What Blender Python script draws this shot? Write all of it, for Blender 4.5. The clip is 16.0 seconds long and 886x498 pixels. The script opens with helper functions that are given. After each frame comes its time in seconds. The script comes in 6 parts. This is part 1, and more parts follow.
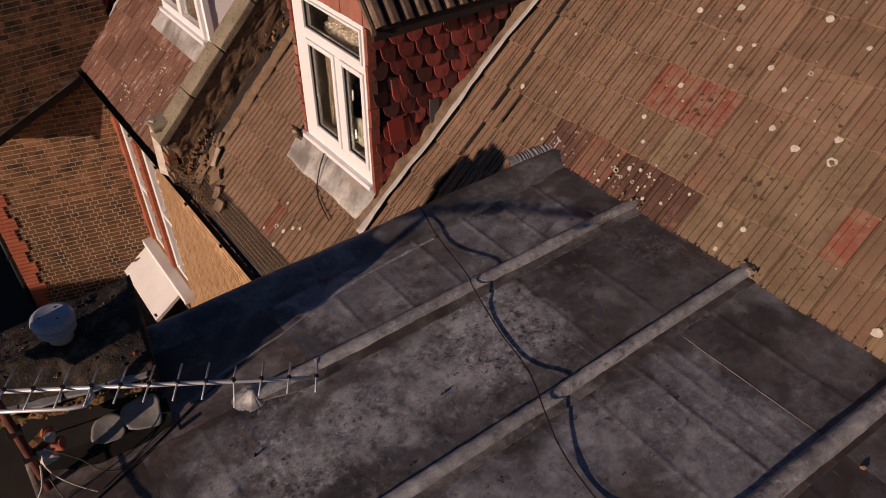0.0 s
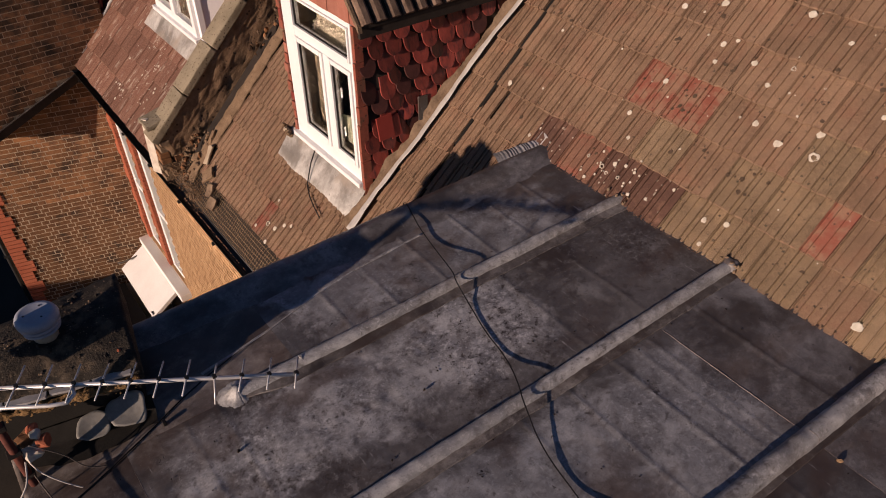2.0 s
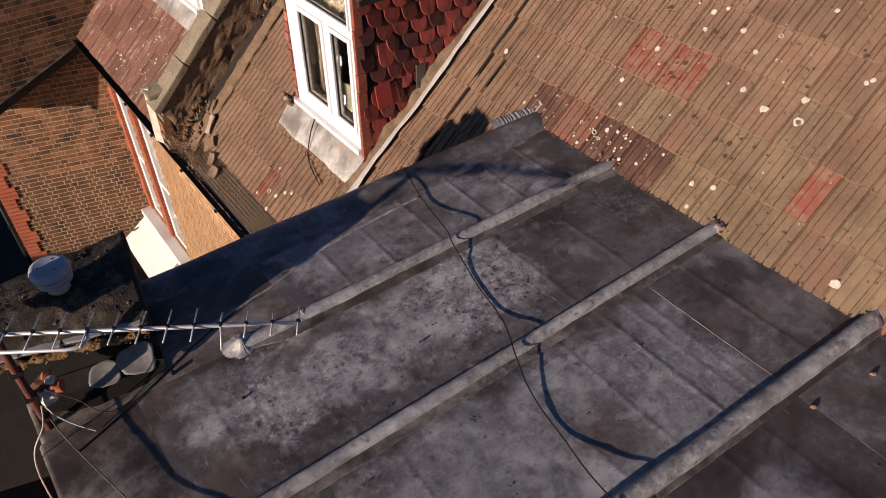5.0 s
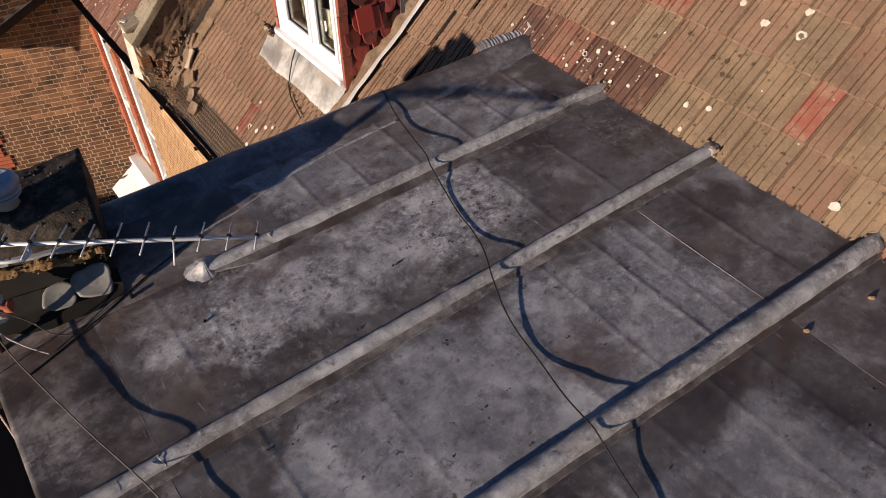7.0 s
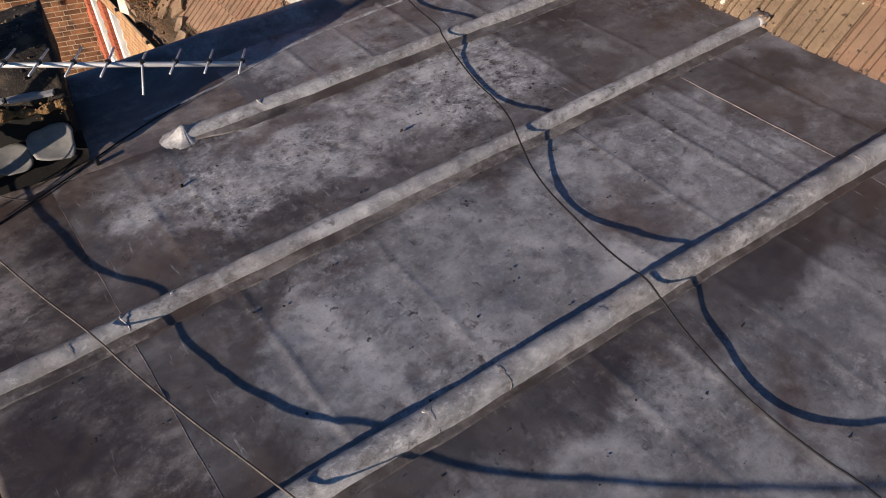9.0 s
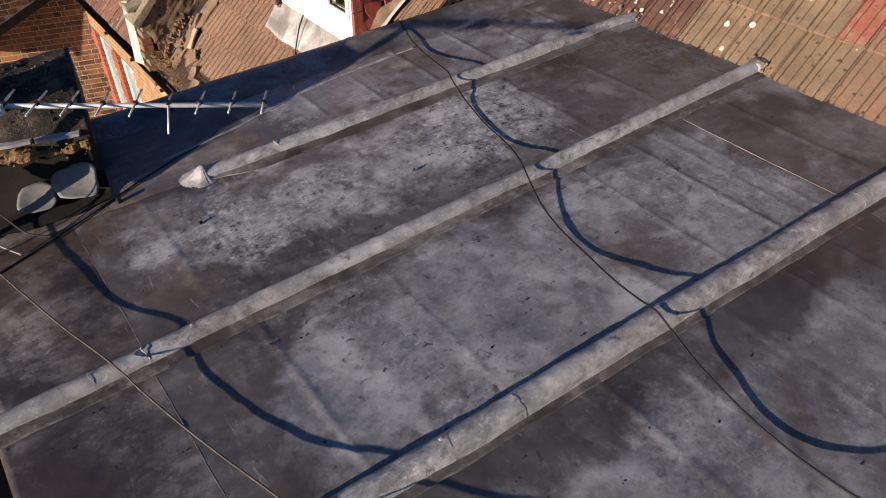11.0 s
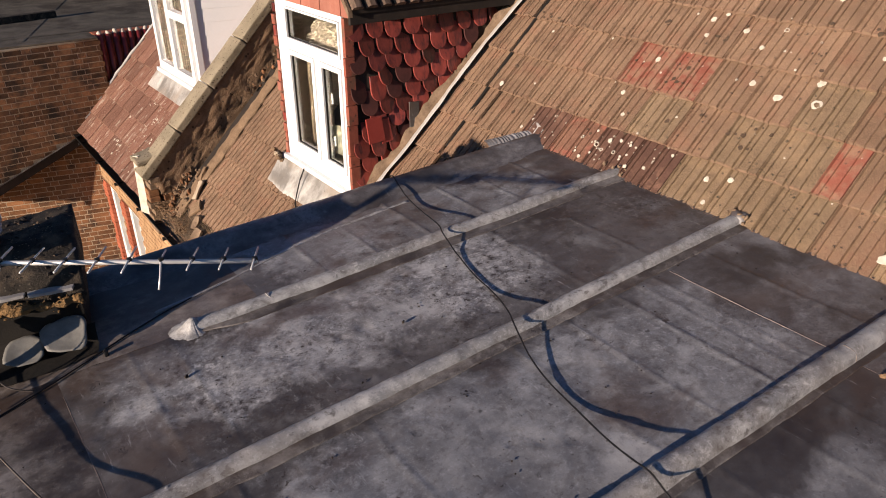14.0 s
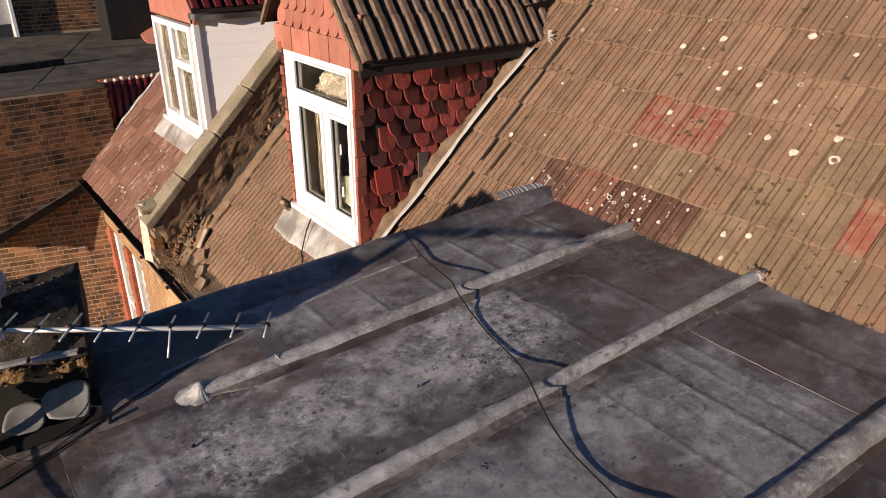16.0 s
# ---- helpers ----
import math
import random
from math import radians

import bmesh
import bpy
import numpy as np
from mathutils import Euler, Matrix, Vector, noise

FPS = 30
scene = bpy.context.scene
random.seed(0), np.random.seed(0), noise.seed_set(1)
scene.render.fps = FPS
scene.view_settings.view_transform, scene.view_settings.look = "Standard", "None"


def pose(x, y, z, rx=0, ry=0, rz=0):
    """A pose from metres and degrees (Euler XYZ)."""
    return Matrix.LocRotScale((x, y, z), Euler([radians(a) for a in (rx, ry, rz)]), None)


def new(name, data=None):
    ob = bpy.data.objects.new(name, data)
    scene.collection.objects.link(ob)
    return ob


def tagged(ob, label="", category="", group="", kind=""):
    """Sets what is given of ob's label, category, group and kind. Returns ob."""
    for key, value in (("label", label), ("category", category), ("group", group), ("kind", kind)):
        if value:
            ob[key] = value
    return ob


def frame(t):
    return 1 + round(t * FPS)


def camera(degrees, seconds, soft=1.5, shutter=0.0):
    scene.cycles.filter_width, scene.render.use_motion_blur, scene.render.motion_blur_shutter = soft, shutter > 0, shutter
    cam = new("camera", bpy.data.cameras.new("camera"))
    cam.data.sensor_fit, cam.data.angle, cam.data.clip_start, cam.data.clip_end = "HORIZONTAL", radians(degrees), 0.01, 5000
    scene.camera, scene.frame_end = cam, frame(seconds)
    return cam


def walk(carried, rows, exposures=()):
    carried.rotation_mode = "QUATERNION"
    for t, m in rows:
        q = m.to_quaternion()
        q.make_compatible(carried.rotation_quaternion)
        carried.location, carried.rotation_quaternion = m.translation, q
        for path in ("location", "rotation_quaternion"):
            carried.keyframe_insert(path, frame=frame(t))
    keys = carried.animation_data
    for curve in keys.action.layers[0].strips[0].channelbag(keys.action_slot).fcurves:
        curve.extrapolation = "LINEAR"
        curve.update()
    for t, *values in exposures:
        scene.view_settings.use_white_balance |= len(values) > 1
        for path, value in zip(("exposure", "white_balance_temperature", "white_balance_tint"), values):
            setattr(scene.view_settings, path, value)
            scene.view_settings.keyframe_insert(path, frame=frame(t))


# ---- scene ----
cam = camera(64.98, 16.0, soft=1.0)
# seconds, place in metres, turn in degrees
PATH = [
    (0.0, 1.612, 0.367, 9.960, 50.37, -0.54, 52.17),
    (0.5, 1.623, 0.364, 9.956, 50.25, -0.49, 52.11),
    (1.0, 1.640, 0.355, 9.975, 50.20, -0.40, 52.08),
    (1.5, 1.659, 0.402, 9.976, 50.12, -0.29, 52.09),
    (2.0, 1.690, 0.440, 9.980, 50.04, -0.20, 52.12),
    (2.5, 1.713, 0.401, 9.993, 50.01, -0.18, 52.02),
    (3.0, 1.757, 0.333, 9.992, 50.05, -0.15, 51.97),
    (5.5, 1.855, 0.356, 9.996, 46.65, -0.47, 52.35),
    (6.0, 1.833, 0.434, 10.040, 44.40, -0.21, 52.45),
    (6.5, 1.865, 0.475, 10.050, 44.41, -0.18, 52.50),
    (7.0, 1.936, 0.467, 9.683, 45.22, -0.34, 52.54),
    (7.5, 1.990, 0.441, 9.202, 46.08, -0.47, 52.47),
    (8.0, 1.991, 0.419, 8.896, 45.83, -0.56, 52.51),
    (8.5, 1.972, 0.376, 8.876, 45.82, -0.61, 52.44),
    (11.0, 2.015, 0.244, 8.881, 50.01, -0.55, 52.46),
    (11.5, 2.025, 0.257, 8.896, 52.22, -0.43, 52.47),
    (12.0, 2.046, 0.269, 8.899, 55.41, -0.48, 52.48),
    (12.5, 2.056, 0.282, 8.907, 55.73, -0.42, 52.50),
    (13.0, 2.059, 0.285, 8.913, 57.67, -0.44, 52.46),
    (13.5, 2.049, 0.293, 8.931, 59.60, -0.36, 52.45),
    (14.0, 2.028, 0.300, 8.929, 61.53, -0.41, 52.44),
    (14.5, 1.977, 0.292, 8.938, 61.65, -0.41, 52.42),
    (15.0, 1.938, 0.271, 8.944, 61.68, -0.43, 52.45),
    (15.5, 1.915, 0.297, 8.958, 64.74, -0.31, 52.44),
    (16.0, 1.892, 0.314, 8.977, 64.77, -0.38, 52.43),]
EXPOSURES = [(0.0, -0.29, 7250, 29), (1.0, -0.19, 7200, 29), (1.5, -0.06, 7150, 28), (3.0, 0.18, 6950, 25), (5.5, 0.45, 6600, 20), (6.5, 0.5, 6600, 18), (8.5, 0.85, 6300, 15), (11.0, 0.85, 6300, 14), (12.5, 0.85, 6400, 15), (14.0, 0.75, 6600, 16), (16.0, 0.65, 6700, 16)]
walk(cam, [(t, pose(x, y, z, rx, ry, rz)) for t, x, y, z, rx, ry, rz in PATH], EXPOSURES)

# ---- world and sun ----
SUN_UP, SUN_TURN = 9.3, 8.6      # degrees above the horizon; degrees by which the light leans from +y to -x
world = bpy.data.worlds.new("sky")
scene.world = world
world.use_nodes = True
sky = world.node_tree.nodes.new("ShaderNodeTexSky")
sky.sky_type, sky.sun_disc = "NISHITA", False
sky.sun_elevation = radians(SUN_UP)
sky.ozone_density, sky.dust_density = 5.0, 0.3
sky.sun_rotation = radians(180 - SUN_TURN)
world.node_tree.links.new(sky.outputs[0], world.node_tree.nodes["Background"].inputs[0])
world.node_tree.nodes["Background"].inputs[1].default_value = 0.068
light = bpy.data.lights.new("sun", "SUN")
light.energy, light.angle, light.color = 5.0, radians(0.6), (1.0, 0.84, 0.66)
sun = new("sun", light)
ce = math.cos(radians(SUN_UP))
way = Vector((-math.sin(radians(SUN_TURN)) * ce, math.cos(radians(SUN_TURN)) * ce, -math.sin(radians(SUN_UP))))
sun.matrix_world = Matrix.Translation((2, -12, 14)) @ way.to_track_quat("-Z", "Y").to_matrix().to_4x4()


# ---- materials ----
def material(name, dark, light_col, size=3.0, fine=60.0, rough=0.8, bump=0.3, depth=0.004, vary=0.0, metal=0.0, spots=None, spec=0.3, streak=None, grime=None, contrast=(0.32, 0.68), speck=0.0):
    """Two-scale noise colour with relief. spots: (colour, scale, threshold). streak: squeeze of the noise in x, y, z. grime: (colour, scale, low, high)."""
    m = bpy.data.materials.new(name)
    m.use_nodes = True
    nt = m.node_tree
    N, L = nt.nodes, nt.links
    bsdf = N["Principled BSDF"]
    geo = N.new("ShaderNodeNewGeometry")
    vec = geo.outputs["Position"]
    if streak:
        mp = N.new("ShaderNodeVectorMath")
        mp.operation = "MULTIPLY"
        mp.inputs[1].default_value = streak
        L.new(vec, mp.inputs[0])
        vec = mp.outputs[0]

    def noise_tex(scale, detail=6.0, roughness=0.6, v=None):
        n = N.new("ShaderNodeTexNoise")
        n.inputs["Scale"].default_value, n.inputs["Detail"].default_value, n.inputs["Roughness"].default_value = scale, detail, roughness
        L.new(v or vec, n.inputs["Vector"])
        return n.outputs["Fac"]

    def mix(fac, a, b, blend="MIX"):
        x = N.new("ShaderNodeMix")
        x.data_type, x.blend_type = "RGBA", blend
        for value, socket in ((fac, x.inputs["Factor"]), (a, x.inputs[6]), (b, x.inputs[7])):
            if isinstance(value, bpy.types.NodeSocket):
                L.new(value, socket)
            else:
                socket.default_value = value if isinstance(value, float) else (*value, 1.0)
        return x.outputs[2]

    def ramp(fac, lo, hi):
        r = N.new("ShaderNodeMapRange")
        r.inputs[1].default_value, r.inputs[2].default_value = lo, hi
        L.new(fac, r.inputs[0])
        return r.outputs[0]

    large = noise_tex(size)
    small = noise_tex(fine, 8.0, 0.7)
    both = N.new("ShaderNodeMath")
    both.operation = "ADD"
    half = N.new("ShaderNodeMath")
    half.operation, half.inputs[1].default_value = "MULTIPLY", 0.55
    L.new(ramp(large, *contrast), both.inputs[0])
    L.new(ramp(small, 0.3, 0.7), half.inputs[0])
    L.new(half.outputs[0], both.inputs[1])
    scaled = N.new("ShaderNodeMath")
    scaled.operation, scaled.inputs[1].default_value, scaled.use_clamp = "MULTIPLY", 0.65, True
    L.new(both.outputs[0], scaled.inputs[0])
    col = mix(scaled.outputs[0], dark, light_col)
    if grime:
        col = mix(ramp(noise_tex(grime[1], 5.0, 0.65), grime[2], grime[3]), col, grime[0])
    if spots:
        vor = N.new("ShaderNodeTexVoronoi")
        vor.inputs["Scale"].default_value = spots[1]
        L.new(geo.outputs["Position"], vor.inputs["Vector"])
        wob = N.new("ShaderNodeMath")
        wob.operation = "SUBTRACT"
        L.new(vor.outputs["Distance"], wob.inputs[0])
        sc = N.new("ShaderNodeMath")
        sc.operation, sc.inputs[1].default_value = "MULTIPLY", 0.35
        L.new(noise_tex(spots[1] * 0.5), sc.inputs[0])
        L.new(sc.outputs[0], wob.inputs[1])
        col = mix(ramp(wob.outputs[0], spots[2], spots[2] - 0.05), col, spots[0])
    if speck:
        # sandy grain: light and dark specks
        dust = noise_tex(330, 3.0, 0.7, geo.outputs["Position"])
        col = mix(ramp(dust, 0.54, 0.66), col, tuple(min(1.0, c * (1 + speck) + 0.02) for c in light_col))
        col = mix(ramp(dust, 0.46, 0.35), col, tuple(c * (1 - 0.6 * speck) for c in dark))
    if vary:
        info = N.new("ShaderNodeObjectInfo")
        hsv = N.new("ShaderNodeHueSaturation")
        val = N.new("ShaderNodeMapRange")
        val.inputs[3].default_value, val.inputs[4].default_value = 1 - vary, 1 + vary
        L.new(info.outputs["Random"], val.inputs[0])
        L.new(val.outputs[0], hsv.inputs["Value"])
        L.new(col, hsv.inputs["Color"])
        col = hsv.outputs[0]
    L.new(col, bsdf.inputs["Base Color"])
    rr = N.new("ShaderNodeMapRange")
    rr.inputs[3].default_value, rr.inputs[4].default_value = min(1, rough + 0.1), max(0.05, rough - 0.12)
    L.new(large, rr.inputs[0])
    L.new(rr.outputs[0], bsdf.inputs["Roughness"])
    bsdf.inputs["Metallic"].default_value = metal
    bsdf.inputs["Specular IOR Level"].default_value = spec
    if bump:
        b = N.new("ShaderNodeBump")
        b.inputs["Strength"].default_value, b.inputs["Distance"].default_value = bump, depth
        L.new(small, b.inputs["Height"])
        L.new(b.outputs[0], bsdf.inputs["Normal"])
    return m


def glass_material(name):
    m = bpy.data.materials.new(name)
    m.use_nodes = True
    b = m.node_tree.nodes["Principled BSDF"]
    b.inputs["Base Color"].default_value = (0.95, 0.97, 0.96, 1)
    b.inputs["Transmission Weight"].default_value, b.inputs["Roughness"].default_value, b.inputs["IOR"].default_value = 1.0, 0.02, 1.45
    return m


def lead_material(name, dark, mid, pale, shift, worn=None, bump=0.4, flaked=0.35, cloud=0.72):
    """Weathered lead: brown-black staining, lilac-grey patina, chalky pale blooms, dings and chips.
    worn: (u0, u1, y0, y1), the stretch washed pale by rain; u is x taken along the rolls' line. flaked: how strongly it is chipped and flecked. cloud: how deep the brown clouds go."""
    m = bpy.data.materials.new(name)
    m.use_nodes = True
    nt = m.node_tree
    N, L = nt.nodes, nt.links
    bsdf = N["Principled BSDF"]
    geo = N.new("ShaderNodeNewGeometry")

    def tex(scale, squeeze=(1, 1, 1), detail=6.0, rough=0.62, warp=0.0):
        v = N.new("ShaderNodeVectorMath")
        v.operation = "MULTIPLY_ADD"
        v.inputs[1].default_value, v.inputs[2].default_value = squeeze, (shift, shift * 0.3, 0)
        L.new(geo.outputs["Position"], v.inputs[0])
        n = N.new("ShaderNodeTexNoise")
        n.inputs["Scale"].default_value, n.inputs["Detail"].default_value, n.inputs["Roughness"].default_value, n.inputs["Distortion"].default_value = scale, detail, rough, warp
        L.new(v.outputs[0], n.inputs["Vector"])
        return n.outputs["Fac"]

    def ramp(fac, lo, hi, a=0.0, b=1.0):
        r = N.new("ShaderNodeMapRange")
        for k, q in enumerate((lo, hi, a, b)):
            r.inputs[k + 1].default_value = q
        L.new(fac, r.inputs[0])
        return r.outputs[0]

    def mix(fac, a, b):
        x = N.new("ShaderNodeMix")
        x.data_type = "RGBA"
        L.new(fac, x.inputs["Factor"])
        for value, socket in ((a, x.inputs[6]), (b, x.inputs[7])):
            if isinstance(value, bpy.types.NodeSocket):
                L.new(value, socket)
            else:
                socket.default_value = (*value, 1.0)
        return x.outputs[2]

    def mul(a, b):
        x = N.new("ShaderNodeMath")
        x.operation = "MULTIPLY"
        L.new(a, x.inputs[0])
        L.new(b, x.inputs[1])
        return x.outputs[0]

    def math2(op, a, b):
        x = N.new("ShaderNodeMath")
        x.operation = op
        for value, socket in ((a, x.inputs[0]), (b, x.inputs[1])):
            if isinstance(value, float):
                socket.default_value = value
            else:
                L.new(value, socket)
        return x.outputs[0]

    patina = tex(1.7, (1.4, 0.9, 1), 9.0, 0.64, 0.2)
    bloom = tex(5.5, (1.0, 0.9, 1), 7.0, 0.62, 0.35)
    chips = tex(27, (1, 0.8, 1), 9.0, 0.80)
    grain = tex(110, (1, 1, 1), 6.0, 0.8)
    scratch = tex(20, (0.3, 2.4, 1), 6.0, 0.75, 0.3)
    if worn:
        xyz = N.new("ShaderNodeSeparateXYZ")
        L.new(geo.outputs["Position"], xyz.inputs[0])
        sway = math2("MULTIPLY", math2("SUBTRACT", tex(3.2, (1, 1, 1), 8.0, 0.68, 0.4), 0.5), 0.62)
        u = math2("ADD", math2("SUBTRACT", xyz.outputs[0], math2("MULTIPLY", xyz.outputs[1], 0.081)), sway)
        y = math2("ADD", xyz.outputs[1], math2("MULTIPLY", sway, 1.4))
        wash = mul(mul(ramp(u, worn[0] - 0.04, worn[0] + 0.07), ramp(u, worn[1] + 0.04, worn[1] - 0.07)), mul(ramp(y, worn[2] - 0.05, worn[2] + 0.09), ramp(y, worn[3] + 0.06, worn[3] - 0.14)))
    else:
        wash = ramp(patina, 0.44, 0.56)
    stained = mix(ramp(patina, 0.36, 0.62), dark, tuple(0.40 * a + 0.60 * b for a, b in zip(mid, dark)))
    stained = mix(ramp(bloom, 0.56, 0.72, 0.0, 0.6), stained, mid)
    clean = mix(ramp(bloom, 0.40, 0.62), tuple(0.72 * a + 0.28 * b for a, b in zip(mid, dark)), mid)
    clean = mix(mul(ramp(bloom, 0.46, 0.64, 0.10, 0.35 + 0.5 * flaked), ramp(patina, 0.38, 0.60, 0.35, 1.0)), clean, pale)
    col = mix(wash, stained, clean)
    cluster = tex(1.9, (1, 0.8, 1), 4.0, 0.55)
    clean_share = ramp(wash, 0.0, 1.0, 0.2, 1.0)
    col = mix(mul(mul(ramp(chips, 0.55, 0.58, 0.0, 0.95 * flaked), clean_share), ramp(cluster, 0.46, 0.58, 0.10, 1.0)), col, pale)
    col = mix(mul(ramp(chips, 0.45, 0.42, 0.0, 0.95 * flaked), ramp(cluster, 0.44, 0.58, 0.15, 1.0)), col, dark)
    flecks = tex(48, (1, 0.75, 1), 10.0, 0.85)
    col = mix(mul(ramp(flecks, 0.545, 0.59, 0.0, 0.6 * flaked), wash), col, pale)
    col = mix(mul(ramp(flecks, 0.445, 0.40, 0.0, 0.6 * flaked), wash), col, dark)
    mottle = tex(12, (1, 0.85, 1), 8.0, 0.68, 0.3)
    col = mix(mul(mul(ramp(mottle, 0.53, 0.60, 0.0, 0.12 + 0.35 * flaked), clean_share), ramp(patina, 0.42, 0.60, 0.2, 1.0)), col, pale)
    col = mix(ramp(mottle, 0.44, 0.36, 0.0, 0.15 + 0.4 * flaked), col, dark)
    col = mix(ramp(tex(2.6, (1, 0.7, 1), 6.0, 0.62, 0.5), 0.51, 0.65, 0.0, cloud), col, (dark[0] * 1.9, dark[1] * 1.7, dark[2] * 1.55))
    col = mix(ramp(scratch, 0.62, 0.70, 0.0, 0.5), col, pale)
    col = mix(ramp(grain, 0.55, 0.68, 0.0, 0.28), col, dark)
    for scale, where, solid in ((6.5, 1.3, 0), (15.0, 4.0, 0), (7.5, 3.1, 1), (22.0, 2.2, 1)):
        pits = N.new("ShaderNodeTexVoronoi")
        pits.inputs["Scale"].default_value = scale
        v = N.new("ShaderNodeVectorMath")
        v.operation = "ADD"
        n = N.new("ShaderNodeTexNoise")
        n.inputs["Scale"].default_value = 38
        w = N.new("ShaderNodeVectorMath")
        w.operation, w.inputs[3].default_value = "SCALE", 0.085
        L.new(geo.outputs["Position"], n.inputs["Vector"])
        L.new(n.outputs["Color"], w.inputs[0])
        L.new(geo.outputs["Position"], v.inputs[0])
        L.new(w.outputs[0], v.inputs[1])
        L.new(v.outputs[0], pits.inputs["Vector"])
        some = ramp(tex(where, (1, 1, 1), 3.0), 0.53, 0.56)
        if solid:
            # trodden smudges, broken up inside
            some = ramp(tex(where, (1, 1, 1), 3.0), 0.50, 0.53)
            own = N.new("ShaderNodeSeparateColor")
            L.new(pits.outputs["Color"], own.inputs[0])
            reach = math2("MULTIPLY", ramp(own.outputs[0], 0.45, 1.0), 0.26)
            blot = ramp(math2("SUBTRACT", pits.outputs["Distance"], reach), 0.0, -0.06)
            col = mix(mul(mul(blot, some), ramp(chips, 0.44, 0.54, 0.15, 0.9)), col, (dark[0] * 0.9, dark[1] * 0.9, dark[2] * 0.9))
            continue
        ring_in = mul(mul(ramp(pits.outputs["Distance"], 0.24, 0.15), ramp(pits.outputs["Distance"], 0.06, 0.14)), ramp(chips, 0.40, 0.58, 0.0, 0.8))
        col = mix(mul(ring_in, some), col, (dark[0] * 0.7, dark[1] * 0.7, dark[2] * 0.7))
        col = mix(mul(ramp(pits.outputs["Distance"], 0.05, 0.035), some), col, (dark[0] * 0.4, dark[1] * 0.4, dark[2] * 0.4))
    L.new(col, bsdf.inputs["Base Color"])
    L.new(ramp(bloom, 0.35, 0.65, 0.36, 0.58), bsdf.inputs["Roughness"])
    bsdf.inputs["Specular IOR Level"].default_value = 0.75
    b = N.new("ShaderNodeBump")
    b.inputs["Strength"].default_value, b.inputs["Distance"].default_value = bump, 0.004
    L.new(math2("ADD", bloom, math2("MULTIPLY", chips, 0.6)), b.inputs["Height"])
    L.new(b.outputs[0], bsdf.inputs["Normal"])
    return m


LEAD_TONES = ((0.036, 0.026, 0.021), (0.180, 0.183, 0.195), (0.425, 0.430, 0.448))
DULL_TONES = ((0.032, 0.023, 0.019), (0.150, 0.151, 0.160), (0.36, 0.362, 0.376))
LEAD = lead_material("weathered_lead", *LEAD_TONES, 3.0)
PALE_TONES = ((0.038, 0.028, 0.023), (0.218, 0.217, 0.225), (0.49, 0.489, 0.497))
LEAD_EDGE_BAY = lead_material("lead_of_edge_bay", *LEAD_TONES, 1.0, (-1.45, -0.86, 1.5, 3.4), flaked=0.6)
LEAD_FIRST_BAY = lead_material("lead_of_first_bay", *PALE_TONES, 6.0, (-0.78, -0.20, 0.56, 2.62), flaked=1.0)
LEAD_MIDDLE_BAY = lead_material("lead_of_middle_bay", *LEAD_TONES, 12.0, (0.18, 1.05, 0.74, 3.05), flaked=0.6)
LEAD_LAST_BAY = lead_material("lead_of_last_bay", *DULL_TONES, 17.0, (1.24, 3.0, 0.75, 2.72), flaked=0.55)
LEAD_WING = lead_material("stained_lead_wing", (0.030, 0.022, 0.018), (0.090, 0.077, 0.070), (0.26, 0.243, 0.23), 21.0, flaked=0.8)
LEAD_BROWN = lead_material("brown_stained_lead", (0.045, 0.032, 0.025), (0.120, 0.098, 0.087), (0.30, 0.272, 0.255), 25.0, flaked=0.7)
LEAD_DARK = lead_material("dark_stained_lead", (0.027, 0.019, 0.016), (0.063, 0.053, 0.048), (0.24, 0.222, 0.215), 9.0, flaked=0.8)
LEAD_UPPER = lead_material("smoky_upper_lead", (0.044, 0.036, 0.033), (0.112, 0.106, 0.110), (0.26, 0.256, 0.264), 33.0, flaked=0.6)
LEAD_ROLL = lead_material("rubbed_lead_roll", (0.095, 0.086, 0.079), (0.250, 0.250, 0.255), (0.52, 0.518, 0.518), 14.0, (-9, 9, -9, 9), bump=0.8, flaked=0.9, cloud=0.35)
APRON = lead_material("streaked_apron_lead", (0.17, 0.155, 0.135), (0.44, 0.43, 0.405), (0.62, 0.605, 0.57), 5.0)
LEAD_PLAIN = material("plain_grey_lead", (0.10, 0.098, 0.090), (0.22, 0.218, 0.205), 9, 60, 0.6, 0.25, 0.003, spec=0.4)
LEAD_LIGHT = material("bright_lead", (0.17, 0.165, 0.165), (0.36, 0.355, 0.36), 6, 70, 0.45, 0.3, 0.003, spec=0.45)
LAP_EDGE = material("brownish_lap_edge", (0.12, 0.094, 0.082), (0.28, 0.235, 0.21), 14, 90, 0.55, 0.3, 0.002)
LEAD_LIP = material("rubbed_lead_edge", (0.36, 0.35, 0.34), (0.55, 0.54, 0.52), 12, 90, 0.45, 0.2, 0.002)
TILE = material("weathered_concrete_tile", (0.100, 0.060, 0.039), (0.285, 0.184, 0.118), 3.4, 120, 0.92, 1.0, 0.007, vary=0.11, speck=0.75, spots=((0.050, 0.036, 0.026), 17, -0.02), grime=((0.218, 0.118, 0.076), 4.5, 0.50, 0.66))
TILE_TAIL = material("chipped_tile_tail", (0.13, 0.084, 0.056), (0.27, 0.178, 0.120), 14, 120, 0.95, 0.8, 0.005, grime=((0.09, 0.055, 0.036), 26, 0.56, 0.66))
MOSS_DARK = material("dark_tile_moss", (0.045, 0.030, 0.020), (0.105, 0.070, 0.046), 30, 120, 0.95, 0.8, 0.005)
